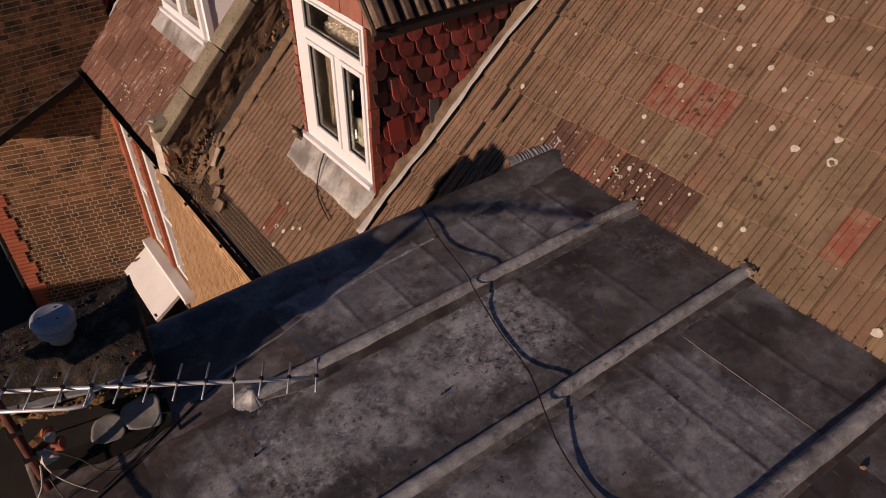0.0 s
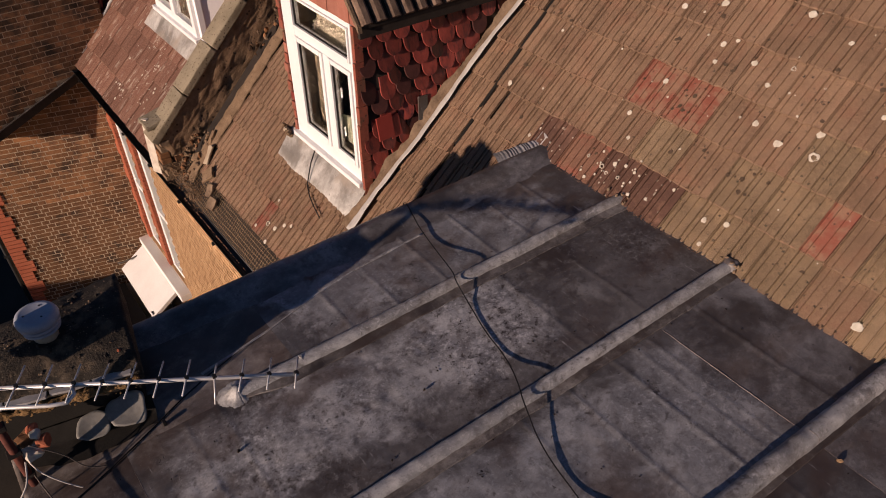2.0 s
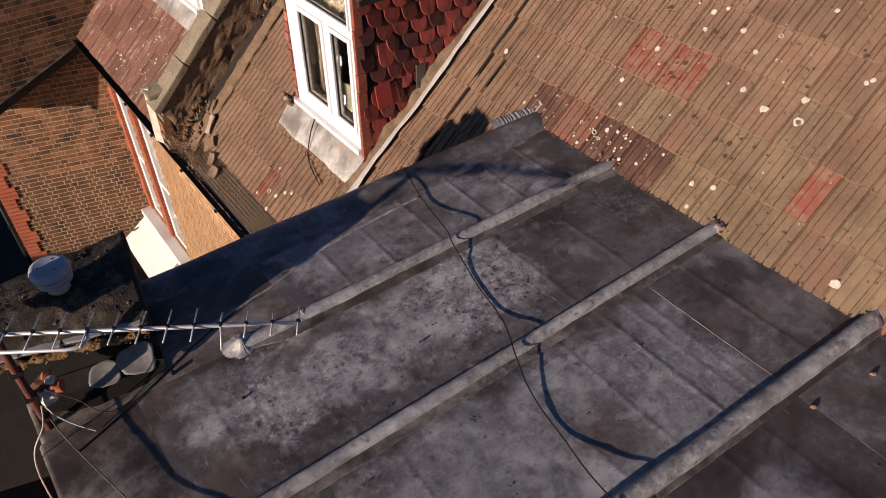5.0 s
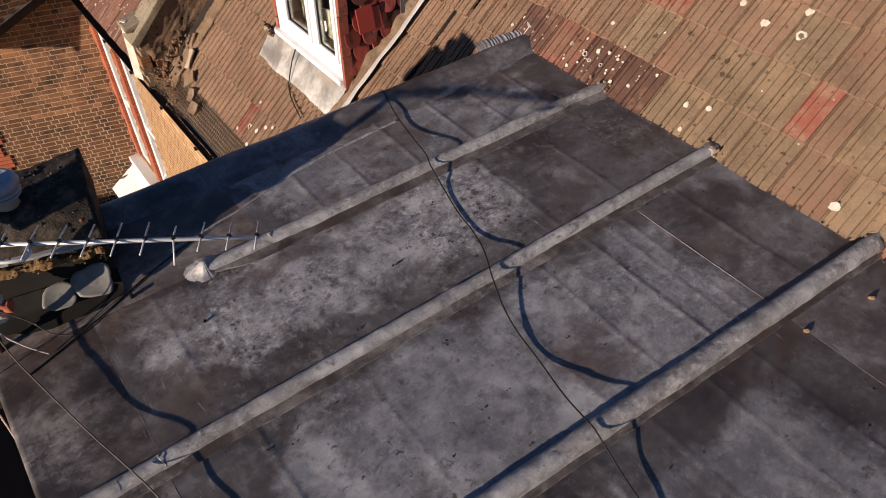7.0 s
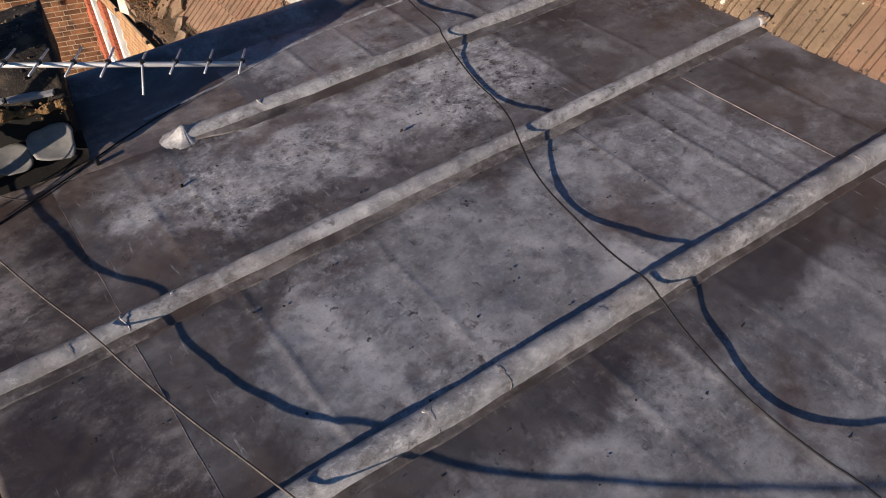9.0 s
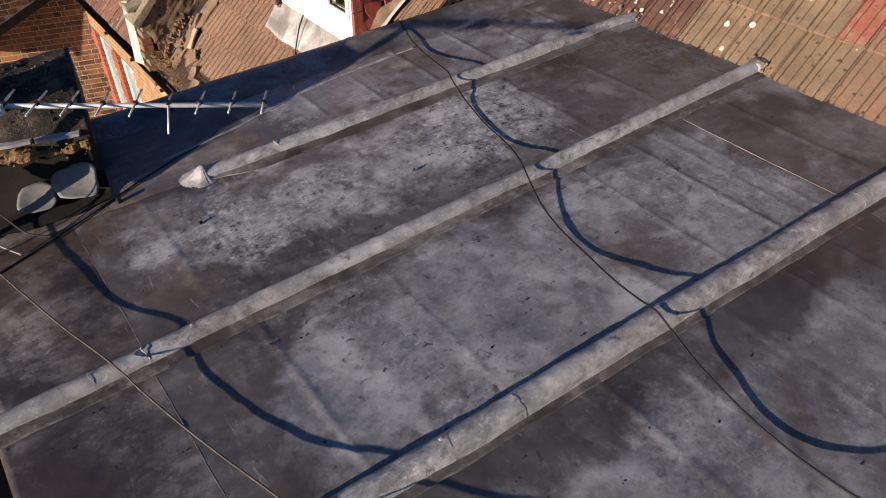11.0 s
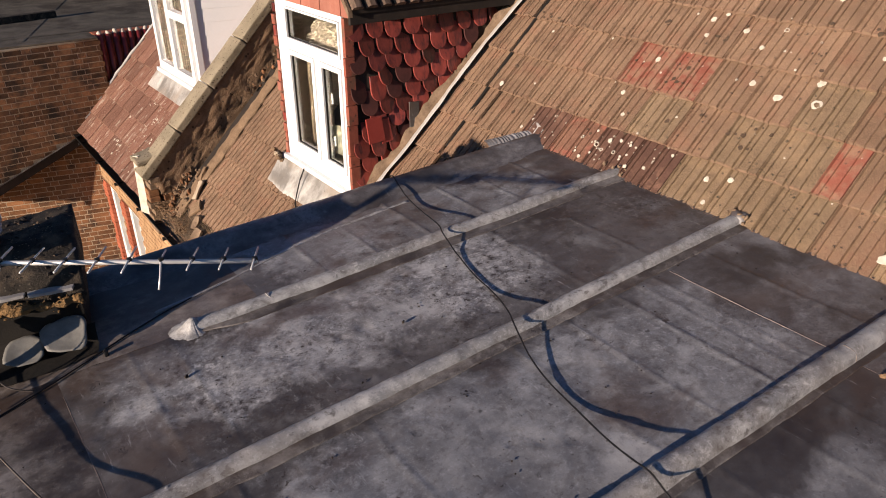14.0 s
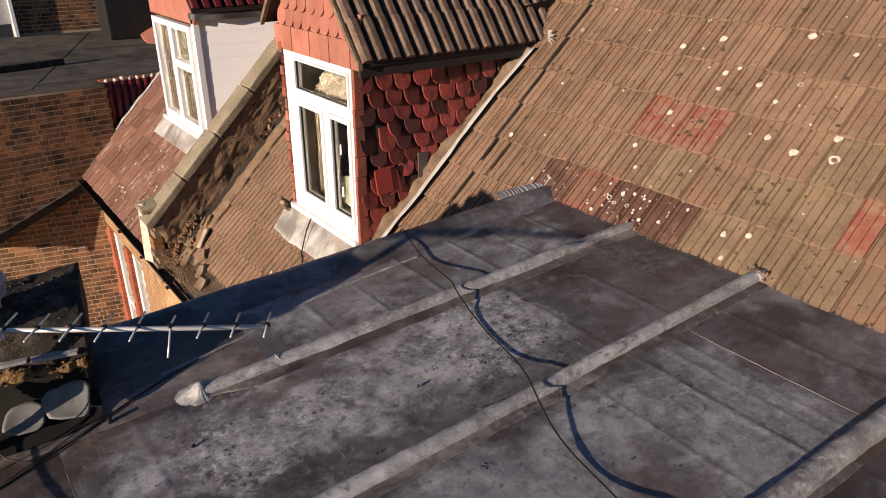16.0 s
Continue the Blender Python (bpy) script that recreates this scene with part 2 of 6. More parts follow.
TUFT = material("pale_red_crumbs", (0.16, 0.092, 0.058), (0.33, 0.205, 0.135), 18, 90, 0.95, 0.8, 0.005)
TILE_RED = material("red_concrete_tile", (0.15, 0.045, 0.031), (0.25, 0.085, 0.056), 5, 130, 0.85, 0.6, 0.004, vary=0.1, speck=0.4, grime=((0.22, 0.14, 0.092), 9, 0.42, 0.58), spots=((0.07, 0.038, 0.028), 22, 0.0))
TILE_RUST = material("rusty_brown_tile", (0.105, 0.050, 0.034), (0.215, 0.112, 0.074), 5, 110, 0.9, 0.7, 0.005, vary=0.1, speck=0.5, grime=((0.25, 0.085, 0.06), 7, 0.54, 0.62))
TILE_ALGAE = material("lichened_concrete_tile", (0.094, 0.063, 0.039), (0.270, 0.190, 0.119), 4.0, 120, 0.92, 1.0, 0.007, vary=0.12, speck=0.8, spots=((0.050, 0.040, 0.026), 17, -0.02), grime=((0.255, 0.172, 0.102), 6, 0.52, 0.68))
TILE_BROWN = material("dark_brown_tile", (0.060, 0.030, 0.022), (0.125, 0.064, 0.045), 5, 110, 0.85, 0.5, 0.004, vary=0.1, speck=0.35, grime=((0.20, 0.11, 0.075), 8, 0.54, 0.66), spots=((0.5, 0.46, 0.38), 20, -0.03))
TILE_NEIGHBOUR = material("faded_red_tile", (0.115, 0.047, 0.033), (0.22, 0.118, 0.082), 4, 90, 0.85, 0.5, 0.004, vary=0.22, streak=(1.0, 0.35, 0.35), speck=0.3, grime=((0.34, 0.27, 0.22), 14, 0.57, 0.66))
CLAY = material("red_clay_tile", (0.105, 0.018, 0.015), (0.27, 0.055, 0.042), 14, 90, 0.42, 0.4, 0.003, vary=0.45, spec=0.5, streak=(1, 1, 0.35), grime=((0.055, 0.016, 0.018), 24, 0.50, 0.66))
CLAY_NEW = material("plain_new_red_tile", (0.24, 0.034, 0.026), (0.32, 0.050, 0.038), 6, 80, 0.5, 0.2, 0.002, spec=0.4)
CLAY_DARK = material("soot_dark_clay_tile", (0.030, 0.011, 0.010), (0.085, 0.028, 0.024), 7, 90, 0.7, 0.35, 0.003, vary=0.3)
CLAY_PALE = material("pale_clay_tile", (0.27, 0.090, 0.060), (0.38, 0.165, 0.12), 5, 80, 0.75, 0.3, 0.003, vary=0.16)
DORMER_TILE = material("dark_ribbed_tile", (0.045, 0.028, 0.020), (0.27, 0.185, 0.135), 9, 60, 0.85, 0.5, 0.004, vary=0.2, streak=(1, 2, 1))
PAINT = material("white_plastic_frame", (0.68, 0.69, 0.70), (0.80, 0.81, 0.82), 3, 60, 0.35, 0.05, 0.001)
SIDING = material("white_plastic_siding", (0.80, 0.80, 0.81), (0.88, 0.88, 0.89), 2, 40, 0.45, 0.08, 0.002)
BRICK = material("brown_stock_brick", (0.105, 0.047, 0.022), (0.30, 0.142, 0.064), 9.0, 45, 0.9, 0.8, 0.006, vary=0.45, grime=((0.068, 0.038, 0.024), 4.5, 0.5, 0.64))
# darker copy of BRICK: soot and the upper wall's shade in one colour
BRICK_SOOT_SHADE = material("shaded_sooty_brick", (0.066, 0.034, 0.019), (0.28, 0.134, 0.062), 9.0, 45, 0.92, 1.0, 0.008, vary=0.6, grime=((0.045, 0.028, 0.019), 3.2, 0.48, 0.62))
BRICK_YELLOW = material("yellow_stock_brick", (0.30, 0.165, 0.080), (0.55, 0.35, 0.19), 7, 60, 0.9, 0.5, 0.004, vary=0.25)
BRICK_RED = material("red_dressing_brick", (0.27, 0.068, 0.036), (0.42, 0.130, 0.068), 3, 60, 0.9, 0.4, 0.004, vary=0.15)
MORTAR_DARK = material("weathered_mortar", (0.12, 0.07, 0.038), (0.20, 0.125, 0.07), 4, 60, 0.95, 0.5, 0.005)
MORTAR = material("pale_mortar", (0.30, 0.235, 0.165), (0.46, 0.38, 0.28), 4, 60, 0.95, 0.5, 0.005)
RENDER = material("eroded_render", (0.13, 0.080, 0.047), (0.30, 0.195, 0.122), 8, 45, 0.95, 1.0, 0.012, spots=((0.055, 0.034, 0.022), 15, 0.02))
FILLET = material("mortar_fillet", (0.125, 0.080, 0.048), (0.29, 0.198, 0.125), 9, 80, 0.95, 1.0, 0.008, spots=((0.07, 0.045, 0.03), 24, 0.0))
CORNER_RED = material("painted_red_board", (0.19, 0.050, 0.033), (0.33, 0.098, 0.062), 11, 70, 0.75, 0.5, 0.003, spots=((0.10, 0.04, 0.03), 24, 0.01), grime=((0.15, 0.075, 0.05), 8, 0.50, 0.62))
RUBBLE = material("broken_mortar", (0.095, 0.060, 0.038), (0.28, 0.20, 0.135), 9, 50, 0.95, 0.8, 0.01)
STONE = material("lichened_coping_stone", (0.15, 0.125, 0.085), (0.33, 0.28, 0.20), 3, 50, 0.9, 0.8, 0.01, spots=((0.09, 0.065, 0.04), 28, 0.05))
BITUMEN = material("black_bitumen", (0.008, 0.0075, 0.007), (0.044, 0.036, 0.028), 5, 90, 0.95, 0.9, 0.008, spots=((0.10, 0.085, 0.065), 46, -0.01), grime=((0.090, 0.068, 0.048), 11, 0.48, 0.64))
FELT = material("grey_roofing_felt", (0.060, 0.050, 0.038), (0.165, 0.142, 0.110), 3.2, 50, 0.9, 0.6, 0.006, grime=((0.05, 0.040, 0.030), 1.3, 0.48, 0.62))
BLACK = material("black_gutter_plastic", (0.010, 0.010, 0.010), (0.022, 0.021, 0.020), 4, 50, 0.5, 0.1, 0.001)
# near black: the shade round the chimney stack is put into this colour
NEAR_BLACK = material("near_black_surface", (0.005, 0.0045, 0.004), (0.014, 0.012, 0.010), 6, 70, 0.95, 0.5, 0.004)
WOOD_DARK = material("blackened_timber", (0.012, 0.010, 0.009), (0.04, 0.03, 0.024), 6, 70, 0.85, 0.4, 0.003)
WOOD = material("grey_brown_timber", (0.13, 0.08, 0.045), (0.30, 0.19, 0.11), 5, 60, 0.9, 0.5, 0.004, streak=(1, 0.2, 0.2))
ALUMINIUM = material("dull_aluminium", (0.50, 0.50, 0.50), (0.70, 0.70, 0.69), 8, 60, 0.4, 0.1, 0.001, metal=0.35)
WIRE = material("dull_wire", (0.22, 0.14, 0.08), (0.44, 0.31, 0.19), 14, 80, 0.7, 0.3, 0.002)
RUST = material("rusty_steel", (0.055, 0.016, 0.012), (0.15, 0.04, 0.026), 14, 80, 0.8, 0.5, 0.003)
CABLE_BLACK = material("black_cable_rubber", (0.006, 0.006, 0.007), (0.014, 0.014, 0.015), 20, 90, 0.5, 0.1, 0.001)
CABLE_WHITE = material("dirty_white_cable", (0.36, 0.34, 0.31), (0.58, 0.55, 0.51), 20, 90, 0.5, 0.1, 0.001)
CABLE_TAN = material("dusty_tan_cable", (0.035, 0.030, 0.026), (0.13, 0.11, 0.095), 20, 90, 0.6, 0.1, 0.001)
COWL = material("grey_plastic_cowl", (0.25, 0.28, 0.34), (0.38, 0.41, 0.47), 8, 60, 0.5, 0.1, 0.002)
COWL_BASE = material("cream_clay_collar", (0.32, 0.27, 0.20), (0.50, 0.44, 0.35), 10, 60, 0.8, 0.3, 0.003)
LICHEN = material("white_lichen", (0.36, 0.32, 0.25), (0.68, 0.64, 0.56), 25, 130, 0.95, 0.6, 0.004)
MOSS = material("dry_moss", (0.085, 0.048, 0.020), (0.26, 0.155, 0.065), 22, 80, 0.95, 0.9, 0.01)
CLOTH = material("cream_paper", (0.11, 0.092, 0.068), (0.21, 0.185, 0.145), 9, 60, 0.9, 0.4, 0.004)
CREAM = material("cream_board", (0.135, 0.135, 0.10), (0.18, 0.178, 0.135), 4, 40, 0.6, 0.05, 0.001)
ROOM = material("dim_room_plaster", (0.28, 0.225, 0.165), (0.44, 0.37, 0.28), 2, 30, 0.9, 0.05, 0.001)
BROWN_SHEET = material("brown_sheet", (0.17, 0.132, 0.094), (0.30, 0.24, 0.18), 5, 60, 0.9, 0.3, 0.002)
GLASS = glass_material("window_glass")
# blacker than asphalt is: the yard's shade is in the colour
GROUND = material("shaded_asphalt", (0.008, 0.0075, 0.007), (0.020, 0.018, 0.016), 0.8, 30, 0.95, 0.5, 0.006)
WHITE_ROOF = material("white_painted_roof", (0.66, 0.66, 0.64), (0.82, 0.82, 0.80), 2, 50, 0.6, 0.1, 0.002)
PEELING = material("peeling_white_board", (0.40, 0.34, 0.27), (0.66, 0.60, 0.52), 12, 60, 0.8, 0.3, 0.003)
RED_PLASTIC = material("glazed_dark_red_tile", (0.085, 0.010, 0.012), (0.16, 0.022, 0.022), 6, 50, 0.35, 0.1, 0.002, spec=0.5)


# ---- building helpers ----
def link_mesh(name, bm, mat, smooth=False):
    me = bpy.data.meshes.new(name)
    bm.normal_update()
    bm.to_mesh(me)
    bm.free()
    for m in mat if isinstance(mat, (list, tuple)) else [mat]:
        me.materials.append(m)
    if smooth:
        me.polygons.foreach_set("use_smooth", [True] * len(me.polygons))
    return new(name, me)


def hang(ob, parent):
    ob.parent = parent
    ob.matrix_parent_inverse = parent.matrix_basis.inverted()
    return ob


def part(name, bm, mat, parent, label="", smooth=False):
    ob = hang(link_mesh(name, bm, mat, smooth), parent)
    return tagged(ob, label=label)


def thing(name, at, label, category, group="", kind=""):
    ob = new(name)
    ob.empty_display_size = 0.05
    ob.matrix_basis = Matrix.Translation(at)
    return tagged(ob, label, category, group, kind)


def box(x0, x1, y0, y1, z0, z1, bevel=0.0, bm=None, m=None):
    bm = bm or bmesh.new()
    made = bmesh.ops.create_cube(bm, size=1.0)["verts"]
    mat4 = Matrix.Translation(((x0 + x1) / 2, (y0 + y1) / 2, (z0 + z1) / 2)) @ Matrix.Diagonal((abs(x1 - x0), abs(y1 - y0), abs(z1 - z0), 1))
    bmesh.ops.transform(bm, matrix=(m or Matrix()) @ mat4, verts=made)
    if bevel:
        edges = list({e for v in made for e in v.link_edges})
        bmesh.ops.bevel(bm, geom=edges, offset=bevel, segments=2, affect="EDGES", profile=0.6)
    return bm


def sweep(bm, points, radius, sides=8, squash=1.0, caps=True):
    """A round tube along points; radius: one number or one for each point."""
    pts = [Vector(p) for p in points]
    rs = radius if isinstance(radius, (list, tuple)) else [radius] * len(pts)
    rings = []
    for i, p in enumerate(pts):
        d = (pts[min(i + 1, len(pts) - 1)] - pts[max(i - 1, 0)]).normalized()
        side = d.cross(Vector((0, 0, 1)))
        side = side.normalized() if side.length > 1e-4 else Vector((1, 0, 0))
        up = side.cross(d).normalized()
        rings.append([bm.verts.new(p + rs[i] * (math.cos(a) * side + squash * math.sin(a) * up)) for a in (2 * math.pi * k / sides for k in range(sides))])
    for a, b in zip(rings, rings[1:]):
        for k in range(sides):
            bm.faces.new((a[k], a[(k + 1) % sides], b[(k + 1) % sides], b[k]))
    if caps:
        bm.faces.new(rings[0])
        bm.faces.new(list(reversed(rings[-1])))
    bmesh.ops.recalc_face_normals(bm, faces=bm.faces)
    return bm


def extrude_profile(bm, profile, a, b, across, up):
    """Sweeps a flat profile of (across, up) pairs straight from a to b, closed at both ends."""
    a, b, across, up = Vector(a), Vector(b), Vector(across), Vector(up)
    rows = [[bm.verts.new(p + across * u + up * w) for u, w in profile] for p in (a, b)]
    n = len(profile)
    for k in range(n):
        bm.faces.new((rows[0][k], rows[0][(k + 1) % n], rows[1][(k + 1) % n], rows[1][k]))
    bm.faces.new(list(reversed(rows[0])))
    bm.faces.new(rows[1])
    bmesh.ops.recalc_face_normals(bm, faces=bm.faces)
    return bm


def prism(bm, outline, offset):
    """A solid from a flat outline of points and an offset."""
    lo = [bm.verts.new(p) for p in outline]
    hi = [bm.verts.new(Vector(p) + Vector(offset)) for p in outline]
    n = len(lo)
    for k in range(n):
        bm.faces.new((lo[k], lo[(k + 1) % n], hi[(k + 1) % n], hi[k]))
    bm.faces.new(list(reversed(lo)))
    bm.faces.new(hi)
    bmesh.ops.recalc_face_normals(bm, faces=bm.faces)
    return bm


def shared(name, me, parent, m, label=""):
    ob = new(name, me)
    ob.matrix_basis = m
    hang(ob, parent)
    return tagged(ob, label=label)


def mesh_of(name, bm, mat, smooth=False):
    me = bpy.data.meshes.new(name)
    bm.normal_update()
    bm.to_mesh(me)
    bm.free()
    me.materials.append(mat)
    if smooth:
        me.polygons.foreach_set("use_smooth", [True] * len(me.polygons))
    return me


def jag(scale, seed, p):
    return noise.noise(Vector(p) * scale + Vector((seed, seed * 0.37, seed * 1.7)))


ball = bmesh.new()
bmesh.ops.create_icosphere(ball, subdivisions=1, radius=1.0)
BALL_VERTS = [v.co.copy() for v in ball.verts]
BALL_FACES = [[v.index for v in f.verts] for f in ball.faces]
ball.free()


def lump(bm, at, size, seed, squash=1.0):
    """A broken lump of stone or mortar."""
    rnd = random.Random(seed)
    turn = Euler((rnd.uniform(0, 6), rnd.uniform(0, 6), rnd.uniform(0, 6))).to_matrix()
    made = []
    for p in BALL_VERTS:
        k = 0.7 + 0.55 * rnd.random()
        c = turn @ Vector((p.x * k, p.y * k * 0.75, p.z * k * 0.6))
        made.append(bm.verts.new(Vector(at) + Vector((c.x * size, c.y * size, c.z * size * squash))))
    for f in BALL_FACES:
        bm.faces.new([made[i] for i in f])
    return bm


def crumb(bm, at, size, seed):
    """A finer, rounded broken piece."""
    made = bmesh.ops.create_icosphere(bm, subdivisions=3, radius=1.0)["verts"]
    for v in made:
        f = 1 + 0.35 * jag(1.6, seed, v.co) + 0.18 * jag(4.5, seed + 1, v.co) + 0.07 * jag(11, seed + 2, v.co)
        v.co = Vector(at) + Vector((v.co.x * size[0], v.co.y * size[1], v.co.z * size[2])) * f
    return bm


# ---- plan, in metres ----
LEAD_Z, LEAD_RISE = 6.981, 0.0721           # lead roof: height at y = 0 and its rise along y
ROOF_Z, ROOF_RISE = 3.601, 0.98728          # tiled roof: the same
LEAN = 0.081                                # the rolls run slightly off y
EAVE_Y, JOIN_Y, RIDGE_Y = 2.05, 3.72, 7.2
ROLL_A, ROLL_B, ROLL_C, EDGE = -0.862, 0.046, 0.978, -1.605
lead_z = lambda y: LEAD_Z + LEAD_RISE * y
roof_z = lambda y: ROOF_Z + ROOF_RISE * y
SLOPE = math.atan(ROOF_RISE)
UPSLOPE = Vector((0, math.cos(SLOPE), math.sin(SLOPE)))
OUT = Vector((0, -math.sin(SLOPE), math.cos(SLOPE)))
on_roof = lambda x, s, h=0.0: Vector((x, 0, ROOF_Z)) + UPSLOPE * s + OUT * h   # s: metres up the slope from y = 0

# ---- ground and bodies of the houses ----
g = bmesh.new()
bmesh.ops.create_grid(g, x_segments=8, y_segments=8, size=900)
tagged(link_mesh("ground", g, GROUND), "asphalt yard between the houses, darkened for its shade", "ground", kind="structure")

body = bmesh.new()
prism(body, [(-1.52, -0.03, 0), (2.9, -0.03, 0), (2.9, 3.9, 0), (-1.30, 3.9, 0)], (0, 0, 6.86))
tagged(link_mesh("wall_extension", body, BRICK), "brown brick wall of the flat-roofed rear extension", "wall", kind="structure")
under = bmesh.new()
# slab of the tiled roof, under the tiles
prism(under, [on_roof(-5.2, EAVE_Y / math.cos(SLOPE), -0.03), on_roof(-5.2, RIDGE_Y / math.cos(SLOPE), -0.03), on_roof(-5.2, RIDGE_Y / math.cos(SLOPE), -0.2), on_roof(-5.2, EAVE_Y / math.cos(SLOPE), -0.2)], (3.80, 0, 0))
prism(under, [on_roof(-1.396, JOIN_Y / math.cos(SLOPE) - 0.06, -0.03), on_roof(-1.396, RIDGE_Y / math.cos(SLOPE), -0.03), on_roof(-1.396, RIDGE_Y / math.cos(SLOPE), -0.2), on_roof(-1.396, JOIN_Y / math.cos(SLOPE) - 0.06, -0.2)], (5.0, 0, 0))
roof_main = tagged(link_mesh("roof_main", under, WOOD_DARK), "pitched roof of brown weathered concrete tiles with white lichen", "roof", kind="structure")

# ---- lead flat roof ----
sheet_swell = lambda x, y, seed: 0.006 * jag(1.7, seed, (x, y, 0)) + 0.0035 * jag(5.0, seed + 3, (x, y, 0)) + 0.0012 * jag(16, seed + 5, (x, y, 0))


def lead_sheet(name, x_left, x_right, y0, y1, seed, lip_left, lip_right, creases=(), mat=LEAD, dished=()):
    """One bay: x_left and x_right are places at y = 0 of the lines that bound it, lip: how high it turns up at the rolls; creases: places along y of folds across it; dished: x, y, half widths and depth of single dents."""
    bm = bmesh.new()
    rn = random.Random(seed * 31)
    dents = [(rn.uniform(x_left + 0.1, x_right - 0.08), rn.uniform(y0, y1), rn.uniform(0.012, 0.04), rn.uniform(0.4, 1.0)) for _ in range(int(14 * (x_right - x_left) * (y1 - y0)))]
    nx, ny = max(8, int((x_right - x_left) / 0.016)), max(8, int((y1 - y0) / 0.0125))
    rows = []
    for j in range(ny + 1):
        y = y0 + (y1 - y0) * j / ny
        row = []
        for i in range(nx + 1):
            u = i / nx
            x = x_left + (x_right - x_left) * u + LEAN * y
            dl, dr = (x_right - x_left) * u, (x_right - x_left) * (1 - u)
            grown = lambda at: min(1.0, max(0.0, (y - 1.0) / 0.09)) if at == ROLL_A else 1.0
            h = lip_left * grown(x_left) * math.exp(-(dl / 0.035) ** 2) + lip_right * grown(x_right) * math.exp(-(dr / 0.035) ** 2)
            h += sheet_swell(x, y, seed)
            h += 0.0010 * math.sin(11.0 * y + 2.5 * jag(1.3, seed + 9, (x, y, 0))) * (0.4 + 0.6 * abs(jag(0.9, seed + 2, (y, x, 0))))
            for yc, tall in creases:
                e = (y - yc - 0.006 * jag(4, seed + yc, (x, 0, 0))) / 0.013
                if abs(e) < 3:
                    h += 1.7 * tall * math.exp(-e * e) * (0.55 + 0.6 * abs(jag(3, seed + yc, (x, 1, 0))))
            for dx, dy, dr, deep in dents:
                q = ((x - LEAN * y - dx) ** 2 + (y - dy) ** 2 * deep) / dr ** 2
                if q < 6:
                    h += 0.0030 * deep * (0.8 * q - 1) * math.exp(-q)
            for dx, dy, rx, ry, deep in dished:
                q = ((x - dx) / rx) ** 2 + ((y - dy) / ry) ** 2
                if q < 6:
                    h += deep * (1.6 * q - 1) * math.exp(-q)
            row.append(bm.verts.new((x, y, lead_z(y) + h)))
        rows.append(row)
    for a, b in zip(rows, rows[1:]):
        for k in range(nx):
            bm.faces.new((a[k], a[k + 1], b[k + 1], b[k]))
    if y0 > 0:
        return part(name, bm, mat, lead_roof, "", True)
    # turned-down lower end
    ends = [rows[0], [bm.verts.new(v.co + Vector((0, -0.012, -0.02))) for v in rows[0]], [bm.verts.new(v.co + Vector((0, -0.016, -0.10))) for v in rows[0]]]
    for a, b in zip(ends, ends[1:]):
        for k in range(nx):
            bm.faces.new((b[k], b[k + 1], a[k + 1], a[k]))
    return part(name, bm, mat, lead_roof, "", True)


SWERVE = {ROLL_A: (0.0, 0.0), ROLL_B: (0.036, -0.024), ROLL_C: (0.0, 0.0)}     # how each roll strays from the common lean: at y = 0, and along y
roll_x = lambda roll, y: roll + LEAN * y + SWERVE[roll][0] + SWERVE[roll][1] * y


def lead_roll(name, roll, y0, y1, r, seed, tall=1.0, mat=LEAD_ROLL):
    """A lead-dressed wooden roll: round top and steep sides."""
    bm = bmesh.new()
    prof = [(-1.5, 0.0), (-1.22, 0.12), (-1.08, 0.34), (-1.0, 0.74), (-0.78, 1.12), (-0.42, 1.36), (0.0, 1.44), (0.42, 1.36), (0.78, 1.12), (1.0, 0.74), (1.06, 0.36), (1.16, 0.17), (1.34, 0.11)]
    n = max(6, int((y1 - y0) / 0.025))
    rows = []
    for j in range(n + 1):
        y = y0 + (y1 - y0) * j / n
        w = 1 + 0.05 * jag(4, seed, (0, y, 0)) + 0.03 * jag(15, seed, (1, y, 0))
        cx = roll_x(roll, y) + 0.006 * jag(2.2, seed, (3, y, 0))
        rows.append([bm.verts.new((cx + r * u * w + 0.003 * jag(25, seed, (u, y, 0)), y, lead_z(y) - 0.006 + r * v * tall * w * (1 + 0.07 * jag(11, seed + 1, (u, y, v)) + 0.07 * jag(35, seed + 1, (u, y, v))))) for u, v in prof])
    for a, b in zip(rows, rows[1:]):
        for k in range(len(prof) - 1):
            bm.faces.new((a[k], a[k + 1], b[k + 1], b[k]))
    bm.faces.new(list(reversed(rows[0])))
    bm.faces.new(rows[-1])
    return part(name, bm, mat, lead_roof, "", True)


def lap(name, roll, wide, y0, y1, seed, mat=LEAD, rise=0.005):
    """The flat wing of one sheet dressed over the next: a thin strip with an edge of its own."""
    bm = bmesh.new()
    n = max(2, int((y1 - y0) / 0.03))
    rows = []
    for j in range(n + 1):
        y = y0 + (y1 - y0) * j / n
        e = roll_x(roll, y) + (wide if y0 < 0.5 else 0.035 + (wide - 0.035) * min(1.0, (y - y0) / 0.25)) + 0.005 * jag(6, seed, (0, y, 0)) + 0.004 * jag(22, seed, (0, y, 0))
        curl = 0.003 * max(0.0, jag(9, seed + 2, (0, y, 0)) - 0.1)
        xs = (roll_x(roll, y) + 0.03, e - 0.006, e, e + 0.001)
        rows.append([bm.verts.new((x, y, lead_z(y) + sheet_swell(x, y, seed) + h)) for x, h in zip(xs, (rise + 0.004, rise + curl, rise - 0.001 + curl, -0.006))])
    for a, b in zip(rows, rows[1:]):
        for k in range(3):
            bm.faces.new((a[k], a[k + 1], b[k + 1], b[k]))
    return part(name, bm, mat, lead_roof, "", True)


